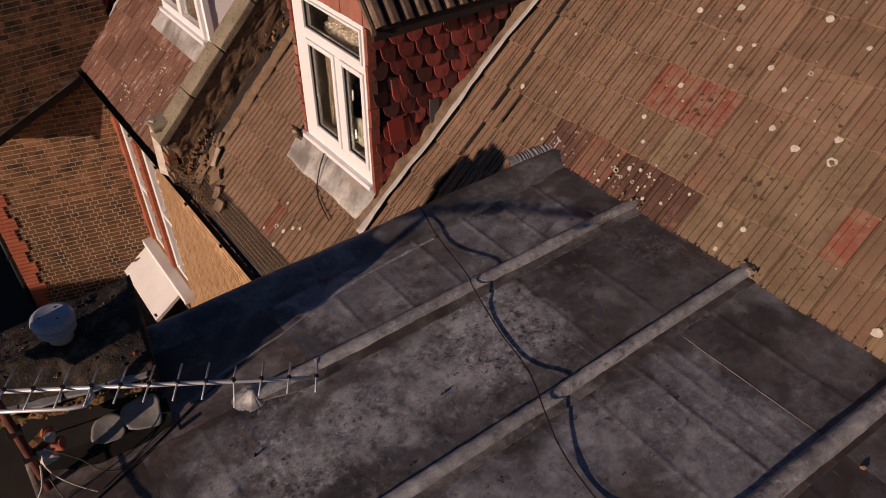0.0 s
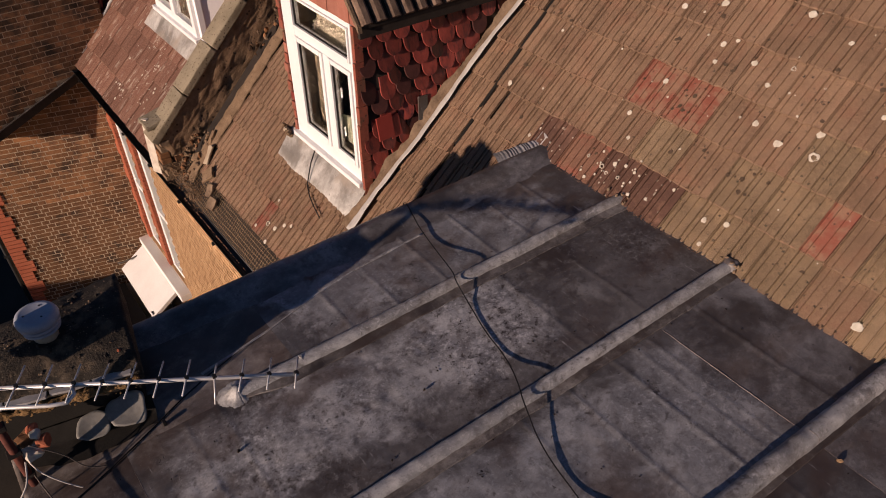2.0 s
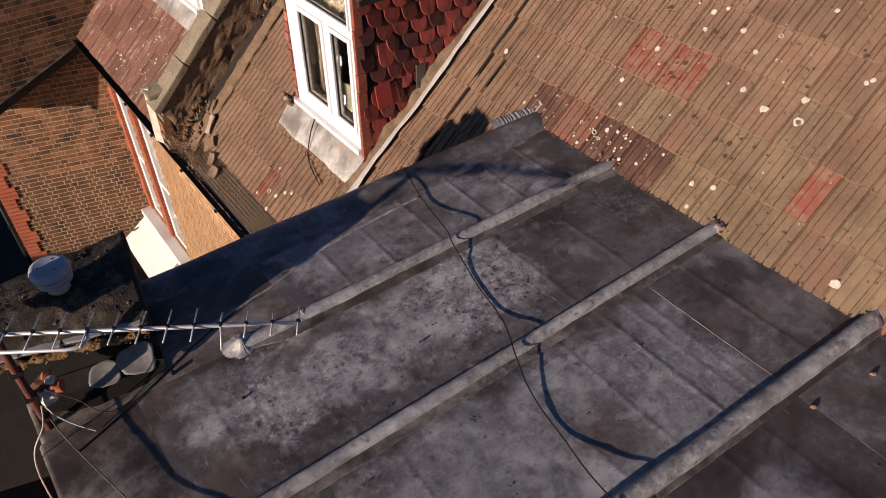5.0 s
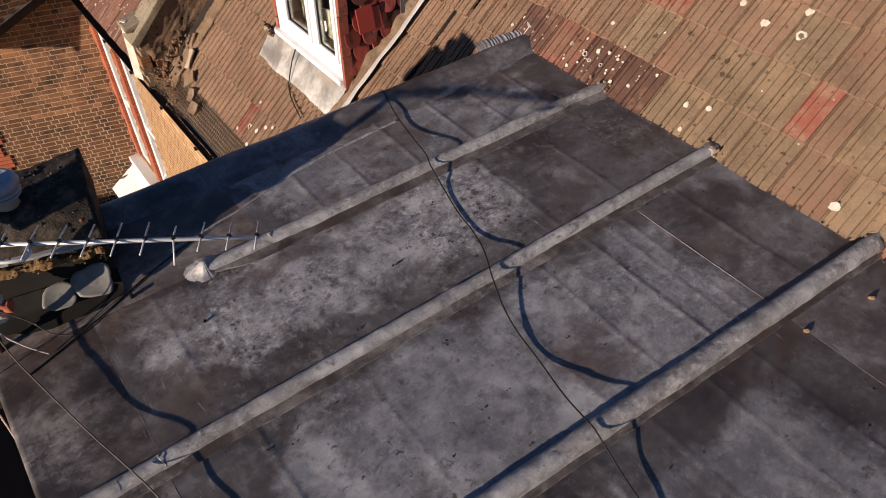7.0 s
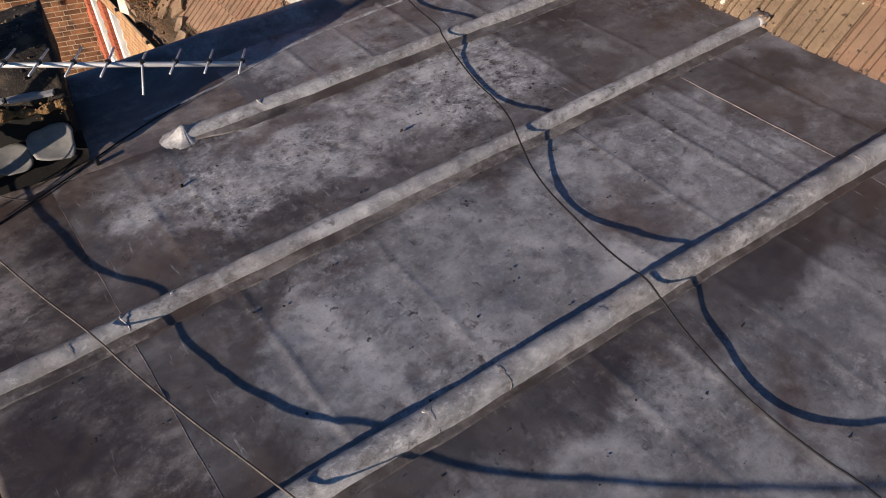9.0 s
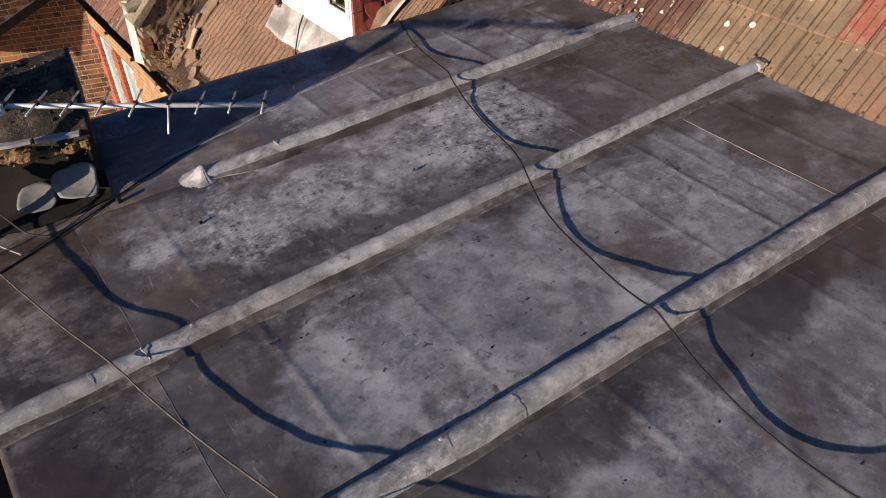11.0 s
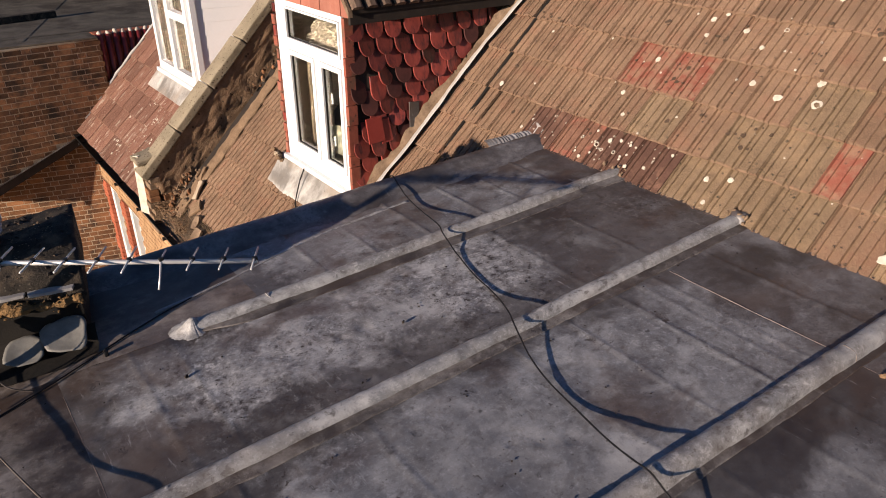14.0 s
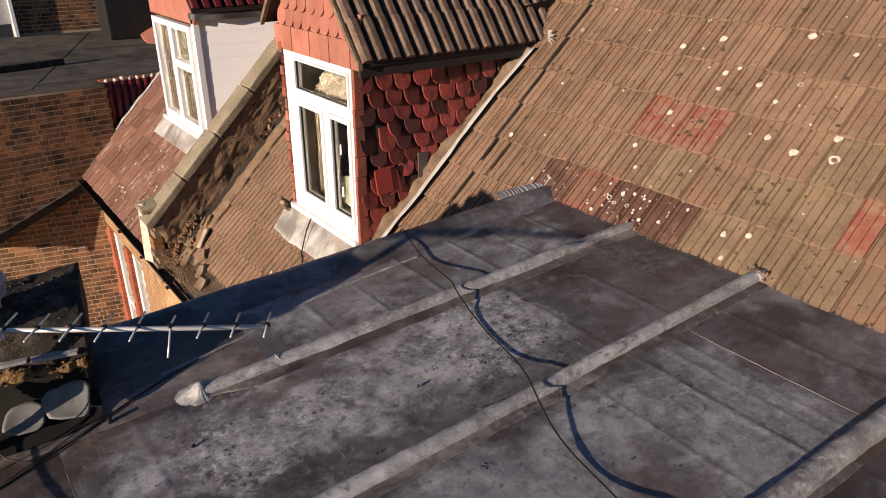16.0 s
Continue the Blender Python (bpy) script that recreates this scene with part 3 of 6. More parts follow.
def cross_seam(x0, x1, y, seed, sheet, mat=LEAD_LIP, r=0.0018):
    bm = bmesh.new()
    n = max(4, int((x1 - x0) / 0.03))
    pts = [(x0 + (x1 - x0) * i / n, y + 0.0025 * jag(2.5, seed, (i * 0.1, 0, 0)), 0) for i in range(n + 1)]
    pts = [(x, yy, lead_z(yy) + sheet_swell(x, yy, sheet)) for x, yy, _ in pts]
    sweep(bm, pts, [r * (0.75 + 0.5 * abs(jag(9, seed, (x, 1, 0)))) for x, _, _ in pts], 6, 0.45)
    return part("lap_seam", bm, mat, lead_roof, "pale rubbed edge of a lead lap", True)


lead_roof = tagged(new("lead_roof"), "flat roof of weathered grey lead sheets with raised rolls", "roof", kind="structure")
lead_roof.matrix_basis = Matrix.Translation((0.3, 1.8, 6.9))
DISHED = ((-0.205, 1.085, 0.030, 0.095, 0.0045), (-0.345, 0.755, 0.045, 0.045, 0.003), (-0.397, 1.925, 0.035, 0.045, 0.004), (-0.263, 1.506, 0.03, 0.045, 0.004))
# sheets meet under the laps; the lower and upper ends are older, browner lead
lead_sheet("lead_sheet", EDGE, ROLL_A, 1.36, JOIN_Y + 0.04, 1, 0.0, 0.008, ((1.72, 0.003), (2.02, 0.0025), (2.36, 0.003), (2.74, 0.003), (3.02, 0.0025), (3.33, 0.003)), LEAD_EDGE_BAY)
lead_sheet("lead_sheet", EDGE, ROLL_A, -0.02, 1.36, 1, 0.0, 0.008, mat=LEAD_BROWN)
lead_sheet("lead_sheet", ROLL_A, ROLL_B, 0.43, JOIN_Y + 0.04, 2, 0.010, 0.004, ((0.72, 0.0015), (0.90, 0.0018), (2.62, 0.002), (3.05, 0.002)), LEAD_FIRST_BAY, DISHED)
lead_sheet("lead_sheet", ROLL_A, ROLL_B, -0.035, 0.43, 2, 0.010, 0.004, mat=LEAD_DARK)
lead_sheet("lead_sheet", ROLL_B, ROLL_C, 3.015, JOIN_Y + 0.04, 3, 0.004, 0.008, ((3.28, 0.003),), LEAD_UPPER)
lead_sheet("lead_sheet", ROLL_B, ROLL_C, 0.42, 3.015, 3, 0.004, 0.008, ((0.80, 0.0025), (1.30, 0.0018), (2.03, 0.0018), (2.34, 0.0028), (2.65, 0.0028), (2.80, 0.0018), (2.90, 0.002)), LEAD_MIDDLE_BAY)
lead_sheet("lead_sheet", ROLL_B, ROLL_C, -0.07, 0.42, 3, 0.004, 0.008, mat=LEAD_DARK)
lead_sheet("lead_sheet", ROLL_C, 2.9, 3.0, JOIN_Y + 0.04, 4, 0.006, 0.0, mat=LEAD_UPPER)
lead_sheet("lead_sheet", ROLL_C, 2.9, -0.09, 3.0, 4, 0.006, 0.0, ((1.55, 0.0018), (1.80, 0.002), (2.12, 0.0018), (2.45, 0.002), (2.72, 0.002)), LEAD_LAST_BAY)
lead_roll("lead_roll", ROLL_A, 1.0, JOIN_Y + 0.02, 0.038, 11, 0.9)
lead_roll("lead_roll", ROLL_B, -0.075, JOIN_Y + 0.03, 0.037, 12, 0.95)
lead_roll("lead_roll", ROLL_C, -0.09, JOIN_Y + 0.05, 0.044, 13, 1.08)
# the wing of each sheet, dressed over the next one; its seed is that sheet's, so that both swell alike
lap("lead_wing", ROLL_A, 0.103, 0.99, JOIN_Y, 2, LEAD_WING)
lap("lead_wing", ROLL_B, 0.088, -0.07, JOIN_Y, 3, LEAD_WING)
lap("lead_wing", ROLL_C, 0.078, -0.09, JOIN_Y, 4, LEAD_WING)


def pleated_end():
    """The bossed lower end of the first roll: a cone of sharp pleats spreading flat onto the sheet."""
    bm = bmesh.new()
    cx, cy = roll_x(ROLL_A, 1.015), 1.015
    n = 52
    tip = bm.verts.new((cx, cy + 0.008, lead_z(cy) + 0.064))
    rings = []
    for r, h, ridge in ((0.014, 0.058, 0.0010), (0.030, 0.040, 0.0026), (0.046, 0.021, 0.0036), (0.064, 0.008, 0.0032), (0.084, 0.003, 0.0022), (0.105, -0.004, 0.0)):
        ring_v = []
        for i in range(n + 1):
            a = math.radians(360 * i / n)
            far_out = r * (1 + 0.20 * jag(2.5, 61, (math.cos(a), math.sin(a), r)) + 0.25 * max(0.0, -math.sin(a + 0.9)))
            x, y = cx + far_out * math.cos(a) * 0.85, cy + far_out * math.sin(a)
            ring_v.append(bm.verts.new((x, y, lead_z(y) + h + ridge * (1 if i % 2 else -1) * (0.25 + 1.6 * abs(jag(5, 62, (a, r, 0)))))))
        rings.append(ring_v)
    for i in range(n):
        bm.faces.new((tip, rings[0][i], rings[0][i + 1]))
    for a, b in zip(rings, rings[1:]):
        for i in range(n):
            bm.faces.new((a[i], b[i], b[i + 1], a[i + 1]))
    return part("pleated_end", bm, LEAD_ROLL, lead_roof, "pale pleated lead end of a roll", True)


pleated_end()


def edge_roll():
    """The rounded verge of the lead roof, dressed over its outer edge."""
    bm = bmesh.new()
    prof = [(0.20, -0.006), (0.13, 0.006), (0.08, 0.026), (0.05, 0.042), (0.02, 0.052), (-0.015, 0.052), (-0.045, 0.038), (-0.062, 0.010), (-0.068, -0.05), (-0.07, -0.16)]
    rows = []
    for j in range(150):
        y = -0.03 + (JOIN_Y + 0.06) * j / 149
        w = 1 + 0.10 * jag(2.0, 31, (0, y, 0)) + 0.05 * jag(9, 31, (0, y, 0))
        rows.append([bm.verts.new((EDGE + LEAN * y + u + 0.006 * jag(3, 33, (u, y, 0)), y, lead_z(y) + 0.002 + v * w)) for u, v in prof])
    for a, b in zip(rows, rows[1:]):
        for k in range(len(prof) - 1):
            bm.faces.new((a[k], b[k], b[k + 1], a[k + 1]))
    bm.faces.new(rows[0])
    bm.faces.new(list(reversed(rows[-1])))
    return part("verge_roll", bm, LEAD_UPPER, lead_roof, "rounded lead verge at the roof's edge", True)


edge_roll()
# a ridge that catches light, its brightness helped by the paler roll lead
fold = bmesh.new()
FOLD = [(-1.03, 0.92), (-1.077, 1.338), (-1.141, 1.682), (-1.17, 1.967), (-1.17, 2.327), (-1.16, 2.5)]
ys = np.linspace(0.92, 2.5, 60)
xs = np.interp(ys, [p[1] for p in FOLD], [p[0] for p in FOLD])
sweep(fold, [(x + 0.004 * jag(5, 36, (0, y, 0)), y, lead_z(y) + sheet_swell(x, y, 1) + 0.0005) for x, y in zip(xs, ys)], [0.011 * (0.8 + 0.5 * jag(4, 37, (0, y, 0))) for y in ys], 8, 0.55)
part("lead_fold", fold, LEAD_ROLL, lead_roof, "pale raised fold in the lead beside the verge", True)
cross_seam(ROLL_B + LEAN * 3.0 + 0.07, ROLL_C + LEAN * 3.0 - 0.05, 3.015, 41, 3, LAP_EDGE, 0.0044)
cross_seam(ROLL_C + LEAN * 3.0 + 0.07, 2.9, 3.0, 42, 4, LAP_EDGE, 0.0024)
cross_seam(ROLL_A + 0.17, ROLL_B + 0.03, 0.43, 43, 2, LAP_EDGE, 0.0011)
cross_seam(ROLL_B + 0.13, ROLL_C - 0.0, 0.42, 44, 3, LAP_EDGE, 0.0009)
cross_seam(EDGE + 0.3, ROLL_A + 0.05, 1.36, 45, 1, CABLE_TAN, 0.0012)


# ---- roof tiles ----
TILE_W, GAUGE = 0.307, 0.331


def tile_mesh(name, mat, grooves, full=TILE_W, length=0.40, thick=0.024):
    """An interlocking concrete tile, lying along +y with its chipped tail at y = 0. grooves: (place across, width, depth)."""
    w = full - 0.005
    top = [(0.0, 0.0)]
    for at, wide, deep in grooves:
        top += [(at - wide / 2, 0.0), (at - wide / 4, -deep), (at + wide / 4, -deep), (at + wide / 2, 0.0)]
    top += [(w, 0.0)]
    prof = [(u, v + thick) for u, v in top] + [(w, 0.0), (0.0, 0.0)]
    bm = bmesh.new()
    extrude_profile(bm, prof, (0, 0, 0), (0, length, -0.028), (1, 0, 0), (0, 0, 1))
    tail = [f for f in bm.faces if all(abs(v.co.y) < 1e-5 for v in f.verts)]
    for f in tail:
        f.material_index = 1
    for v in bm.verts:
        if abs(v.co.y) < 1e-5 and v.co.z > 0.004:
            v.co.y += 0.010 * jag(23, len(name), (v.co.x, 0, 0)) - 0.006 * (v.co.z < thick - 0.002)
    me = mesh_of(name, bm, mat)
    me.materials.append(TILE_TAIL)
    return me


PAIR = [(0.013, 0.018, 0.016), (0.046, 0.013, 0.011), (0.104, 0.012, 0.009), (0.162, 0.019, 0.016), (0.194, 0.012, 0.011), (0.252, 0.013, 0.011)]
RIBBED = [(0.014, 0.022, 0.017), (0.088, 0.020, 0.014), (0.162, 0.022, 0.015), (0.236, 0.020, 0.014)]
TILE_MESH = tile_mesh("tile", TILE, PAIR)
TILE_RIB = tile_mesh("tile_ribbed", TILE, RIBBED)
TILE_REDM = tile_mesh("tile_red", TILE_RED, PAIR)
TILE_BROWNM = tile_mesh("tile_brown", TILE_BROWN, PAIR)
TILE_RUSTM = tile_mesh("tile_rust", TILE_RUST, PAIR)
TILE_ALGAEM = tile_mesh("tile_algae", TILE_ALGAE, PAIR)
TILE_NB = tile_mesh("tile_neighbour", TILE_NEIGHBOUR, [(0.014, 0.020, 0.012), (0.160, 0.010, 0.006)])
HALF, HALF_RED = (tile_mesh(n, m, PAIR[:3], 0.1535) for n, m in (("tile_half", TILE), ("tile_half_red", TILE_RED)))
TILE_CUT = tile_mesh("tile_cut", TILE, [(0.05, 0.018, 0.012)], 0.114)
lie = Matrix((Vector((1, 0, 0)), UPSLOPE, OUT)).transposed().to_4x4()
rnd = random.Random(5)
S_JOIN = 5.142


def lay(me, x, s, parent, label=""):
    h = 0.004 + rnd.uniform(-0.002, 0.003)
    m = Matrix.Translation(on_roof(x, s, h)) @ lie @ pose(0, 0, 0, rnd.uniform(-0.4, 0.4), rnd.uniform(-0.35, 0.35), rnd.uniform(-0.22, 0.22))
    return shared("tile", me, parent, m, label)


def in_dormer(x, s):
    y = s * math.cos(SLOPE)
    return -4.02 < x + TILE_W / 2 < -2.80 and 2.92 < y < 5.05


for k in range(-6, 11):
    s = S_JOIN + k * GAUGE
    shift = 0.1535 if k == 0 else 0.0
    for c in range(-14, 14):
        x = -0.98 + shift + c * TILE_W + (-0.150 if c <= -4 else 0.0)   # an open joint runs up the roof there
        y = s * math.cos(SLOPE)
        if x < -5.0 or x > 3.2 or (k < 0 and x > -1.40) or in_dormer(x, s):
            continue
        if k > 6 and x < -2.9:
            continue
        me, label = (TILE_RIB if x < -2.9 else TILE_MESH), ""
        if k == -6 and c == -8:
            lay(HALF_RED, x, s, roof_main, "newer red concrete tile")
            lay(HALF, x + 0.1535, s, roof_main)
            continue
        if k == 1 and c == 5:
            lay(HALF_RED, x - 0.002, s + 0.004, roof_main, "newer red concrete tile")
            lay(HALF, x + 0.1535, s, roof_main)
            continue
        if k == 2 and c in (0, 1) or k == 0 and c == 7:
            me, label = TILE_REDM, "newer red concrete tile"
        if k == 0 and c in (0, 1):
            me, label = TILE_BROWNM, "dark brown replacement tile spotted with lichen"
        if k == 0 and c == -2:
            me, label = TILE_BROWNM, "dark brown replacement tile spotted with lichen"
        if k == 0 and c in (2, 3, 4, 6) or k == 1 and c in (1, 3, 4, 6) or k == 2 and c in (4, 7):
            me = TILE_ALGAEM
        if k == 0 and c == -1:
            me, label = TILE_RUSTM, "rusty brown tile with a red scrape"
        lay(me, x, s + rnd.uniform(-0.006, 0.006), roof_main, label)
        if c == -3:
            lay(TILE_CUT, x - 0.114, s + rnd.uniform(-0.006, 0.006), roof_main)

joint = bmesh.new()
ss = np.linspace(S_JOIN - 0.25, 8.3, 150)
sweep(joint, [on_roof(-2.030 + 0.004 * jag(2, 57, (s, 0, 0)) + 0.002 * jag(9, 58, (s, 0, 0)), s, 0.014 + 0.004 * jag(4, 59, (s, 0, 0))) for s in ss], [0.017 * (1 + 0.35 * jag(6, 60, (s, 0, 0))) for s in ss], 6, 0.35)
part("dirt_joint", joint, NEAR_BLACK, roof_main, "near-black strip in the joint running up the tiles", True)

# neighbour's red roof on the same plane
nb_under = bmesh.new()
prism(nb_under, [on_roof(-8.85, EAVE_Y / math.cos(SLOPE), -0.03), on_roof(-8.85, 8.6, -0.03), on_roof(-8.85, 8.6, -0.2), on_roof(-8.85, EAVE_Y / math.cos(SLOPE), -0.2)], (3.2, 0, 0))
roof_nb = tagged(link_mesh("roof_neighbour", nb_under, WOOD_DARK), "neighbour's pitched roof of faded red tiles", "roof", kind="structure")
for k in range(0, 9):
    s = EAVE_Y / math.cos(SLOPE) - 0.03 + k * GAUGE
    y = s * math.cos(SLOPE)
    for c in range(0, 11):
        x = -8.84 + c * TILE_W
        if -7.5 < x + TILE_W / 2 < -6.15 and y > 2.9 or x > -5.7:
            continue
        lay(TILE_NB, x, s + rnd.uniform(-0.006, 0.006), roof_nb)
verge = bmesh.new()
sweep(verge, [on_roof(-8.86 + 0.012 * jag(5, 3, (s, 0, 0)), s, 0.02 + 0.012 * jag(9, 4, (s, 0, 0))) for s in np.linspace(2.85, 5.6, 40)], [float(0.022 + 0.04 * max(0.0, 1 - (s - 2.85) / 0.7)) * (1 + 0.4 * jag(12, 5, (s, 0, 0))) for s in np.linspace(2.85, 5.6, 40)], 8)
part("verge_mortar", verge, LEAD_LIP, roof_nb, "pale cracked verge mortar", True)

# rounded mortar verge between our tiles and the parapet
verge = bmesh.new()
ss = np.linspace(3.0, 6.2, 260)
sweep(verge, [on_roof(-4.93 + 0.012 * jag(4, 6, (s, 0, 0)), s, 0.012 + 0.012 * jag(8, 7, (s, 0, 0))) for s in ss], [0.088 * (1 + 0.06 * jag(3, 8, (s, 0, 0)) + 0.06 * jag(11, 8, (s, 0, 0)) + 0.04 * jag(40, 8, (s, 0, 0))) for s in ss], 14, 0.30)
for v in verge.verts:
    v.co += OUT * (0.004 * jag(14, 8, v.co) + 0.004 * jag(40, 8, v.co))
part("verge_mortar", verge, FILLET, roof_main, "rough mortar fillet along the parapet", True)

# parapet with a sloping stone coping
wall = bmesh.new()
lift = 0.34
pts = [on_roof(-5.45, 2.95, -0.5), on_roof(-5.45, 7.2, -0.5), on_roof(-5.45, 7.2, lift), on_roof(-5.45, 3.15, lift)]
prism(wall, pts, (0.20, 0, 0))
bmesh.ops.subdivide_edges(wall, edges=wall.edges[:], cuts=60, use_grid_fill=True)
for v in wall.verts:
    v.co.x += 0.010 * jag(3, 9, v.co) + 0.016 * jag(9, 9, v.co) + 0.012 * jag(24, 9, v.co) if v.co.x > -5.3 else 0.0
parapet = tagged(link_mesh("wall_parapet", wall, RENDER, True), "party wall with crumbling brown render below a stone coping", "wall", kind="structure")
s = 3.12
for k, long in enumerate((0.62, 0.58, 0.60, 0.62, 0.6, 0.6)):
    bm = bmesh.new()
    box(-5.495, -5.222, 0.004, long - 0.004, 0, 0.085, 0.014, bm)
    bmesh.ops.subdivide_edges(bm, edges=[e for e in bm.edges if e.calc_length() > 0.08], cuts=3)
    for v in bm.verts:
        v.co += Vector((jag(7, 10 + k, v.co), jag(7, 20 + k, v.co), jag(9, 30 + k, v.co))) * 0.007
    ob = part("coping_stone", bm, STONE, parapet)
    ob.matrix_basis = Matrix.Translation(on_roof(0, s, lift)) @ lie
    s += long


# ---- brickwork ----
def brick_mesh(name, long, mat):
    bm = bmesh.new()
    box(0.005, long + 0.005, 0.0, 0.04, 0.006, 0.069, 0.0, bm)
    return mesh_of(name, bm, mat)


BRICKS = {}


def flemish(wall, origin, along, length, z0, z1, mat, holes=(), limit=300, pick=None, dressing=None, keep=None):
    """Flemish bond: stretchers and headers by turns, 75 mm courses, proud of the mortar. Those that pick() takes are parts; the rest is one joined part."""
    along = Vector(along)
    out = Vector((along.y, -along.x, 0))
    basis = Matrix((along, -out, Vector((0, 0, 1)))).transposed().to_4x4()
    for m in (mat, dressing):
        if m and m.name not in BRICKS:
            BRICKS[m.name] = (brick_mesh("brick_stretcher", 0.215, m), brick_mesh("brick_header", 0.1025, m))
    verts, faces, made = [], [], 0
    for r in range(int((z1 - z0) / 0.075)):
        z = z0 + r * 0.075
        u, k = (-0.05 if r % 2 else -0.2088), r % 2
        while u < length:
            long = 0.215 if k % 2 == 0 else 0.1025
            a, b = max(0.0, u), min(length, u + long)
            k += 1
            u += long + 0.010
            if b - a < 0.03 or any(h0 < (a + b) / 2 < h1 and h2 < z + 0.037 < h3 for h0, h1, h2, h3 in holes):
                continue
            if keep and not keep((a + b) / 2, z):
                continue
            push = 0.0012 + 0.0022 * rnd.random()
            use = dressing if dressing and (b > length - 0.24 + 0.1 * (r // 3 % 2)) else mat
            if made < limit and (pick is None or pick(a, z)) and b - a > long - 0.01:
                at = Vector(origin) + along * a + Vector((0, 0, z)) + out * push
                shared("brick", BRICKS[use.name][0 if long > 0.2 else 1], wall, Matrix.Translation(at) @ basis)
                made += 1
            else:
                n = len(verts)
                for du in (a + 0.005, b):
                    for dv in (0.006, 0.069):
                        for dw in (-0.04, push):
                            verts.append(Vector(origin) + along * du + out * dw + Vector((0, 0, z + dv)))
                faces += [[n + q for q in f] for f in ((0, 1, 3, 2), (4, 6, 7, 5), (1, 5, 7, 3), (0, 4, 5, 1), (2, 3, 7, 6))]
    me = bpy.data.meshes.new("brickwork")
    me.from_pydata(verts, [], faces)
    me.materials.append(mat)
    rest = new("brickwork", me)
    hang(rest, wall)
    return tagged(rest, kind="stuff")



LEDGE = lambda y: 4.84 + 0.3955 * (y - 0.35)      # the wing's upper wall stands forward above this line
bm = bmesh.new()
prism(bm, [(-8.81, 0.12, 0), (-8.81, 2.56, 0), (-8.81, 2.56, LEDGE(2.56)), (-8.81, 0.12, LEDGE(0.12))], (-0.5, 0, 0))
wall_wing = tagged(link_mesh("wall_wing", bm, MORTAR), "neighbour's brown stock brick wing wall with pale joints", "wall", kind="structure")
bm = bmesh.new()
prism(bm, [(-8.81, 0.21, LEDGE(0.21)), (-8.81, 2.56, LEDGE(2.56)), (-8.81, 2.56, 6.84), (-8.81, 0.21, 6.84)], (-0.5, 0, 0))
wall_upper = tagged(link_mesh("wall_wing_upper", bm, MORTAR), "upper wing wall of brown brick, soot and shade in its colour", "wall", kind="structure")
# added out of view, only to throw the yard into shadow
yard = bmesh.new()
box(-14.0, 4.0, -12.4, -12.0, 0, 4.0, 0, yard)
tagged(link_mesh("wall_yard", yard, BRICK), "unseen brick wall added to keep the low sun off the yard", "wall", kind="structure")
# invented slab that fills the yard's black area beside the canopy
tagged(link_mesh("roof_leanto", box(-8.75, -2.2, -4.0, 1.56, 1.55, 1.72), GROUND), "near-black slab added low in the yard to keep it dark", "roof", kind="structure")
wall_rear = tagged(link_mesh("wall_rear", bmesh.new(), MORTAR_DARK), "sunlit yellow stock brick rear wall under a black gutter", "wall", kind="structure")
OPEN = ((-8.62, -7.95, 2.52, 4.85), (-7.70, -6.98, 2.52, 4.85))
bm = bmesh.new()
for x0, x1, z0, z1 in ((-8.81, -8.62, 0, 5.50), (-8.62, -6.98, 0, 2.52), (-8.62, -6.98, 4.85, 5.50), (-7.95, -7.70, 2.52, 4.85), (-6.98, -1.6, 0, 5.50)):
    box(x0, x1, 2.19, 2.5, z0, z1, 0, bm)
bm.to_mesh(wall_rear.data)
bm.free()

# rear windows, deep in red brick reveals
for x0, x1, z0, z1 in OPEN:
    w = thing("window", ((x0 + x1) / 2, 2.40, z0), "tall white sash window in a red brick reveal", "window", "rear windows")
    bm = bmesh.new()
    for a, b, c, d in ((x0 + 0.042, x0 + 0.15, z0 + 0.02, z1), (x1 - 0.10, x1 - 0.02, z0 + 0.02, z1), (x0 + 0.13, x1 - 0.1, z0 + 0.02, z0 + 0.1), (x0 + 0.13, x1 - 0.1, z1 - 0.09, z1), (x0 + 0.13, x1 - 0.1, 3.62, 3.70)):
        box(a, b, 2.225, 2.33, c, d, 0.006, bm)
    part("frame", bm, PAINT, w)
    pane = part("pane", box(x0 + 0.1, x1 - 0.06, 2.285, 2.293, z0 + 0.06, z1 - 0.05), GLASS, w)
    pane.visible_shadow = False
    part("blind", box(x0 + 0.08, x1 - 0.05, 2.46, 2.47, z0 + 0.02, z1), ROOM, w)
    jamb = tagged(link_mesh("trim", bmesh.new(), BRICK_RED), "red brick window reveal", "reveal", kind="structure")
    bm = bmesh.new()
    for r in range(int((z1 - z0) / 0.075)):
        z = z0 + r * 0.075
        box(x0 + 0.002, x0 + 0.035 + 0.004 * (r % 2), 2.176, 2.40, z + 0.005, z + 0.07, 0.003, bm)
        box(x0 - 0.11 - 0.1 * (r // 3 % 2), x0 + 0.002, 2.176 - 0.002, 2.26, z + 0.005, z + 0.07, 0.003, bm)
    bm.to_mesh(jamb.data)
    bm.free()
sill = thing("window_sill", (-7.8, 2.1, 2.45), "white painted stone sill under the rear windows", "sill")
part("sill_slab", box(-8.72, -6.88, 2.02, 2.30, 2.40, 2.52, 0.012), WHITE_ROOF, sill)
canopy = thing("canopy", (-8.0, 1.9, 2.0), "sloping white painted porch canopy against the brick walls", "canopy")
bm = bmesh.new()
prism(bm, [(-8.80, 1.60, 1.98), (-7.30, 1.60, 1.98), (-7.30, 2.18, 2.38), (-8.80, 2.18, 2.38)], (0, 0.02, -0.06))
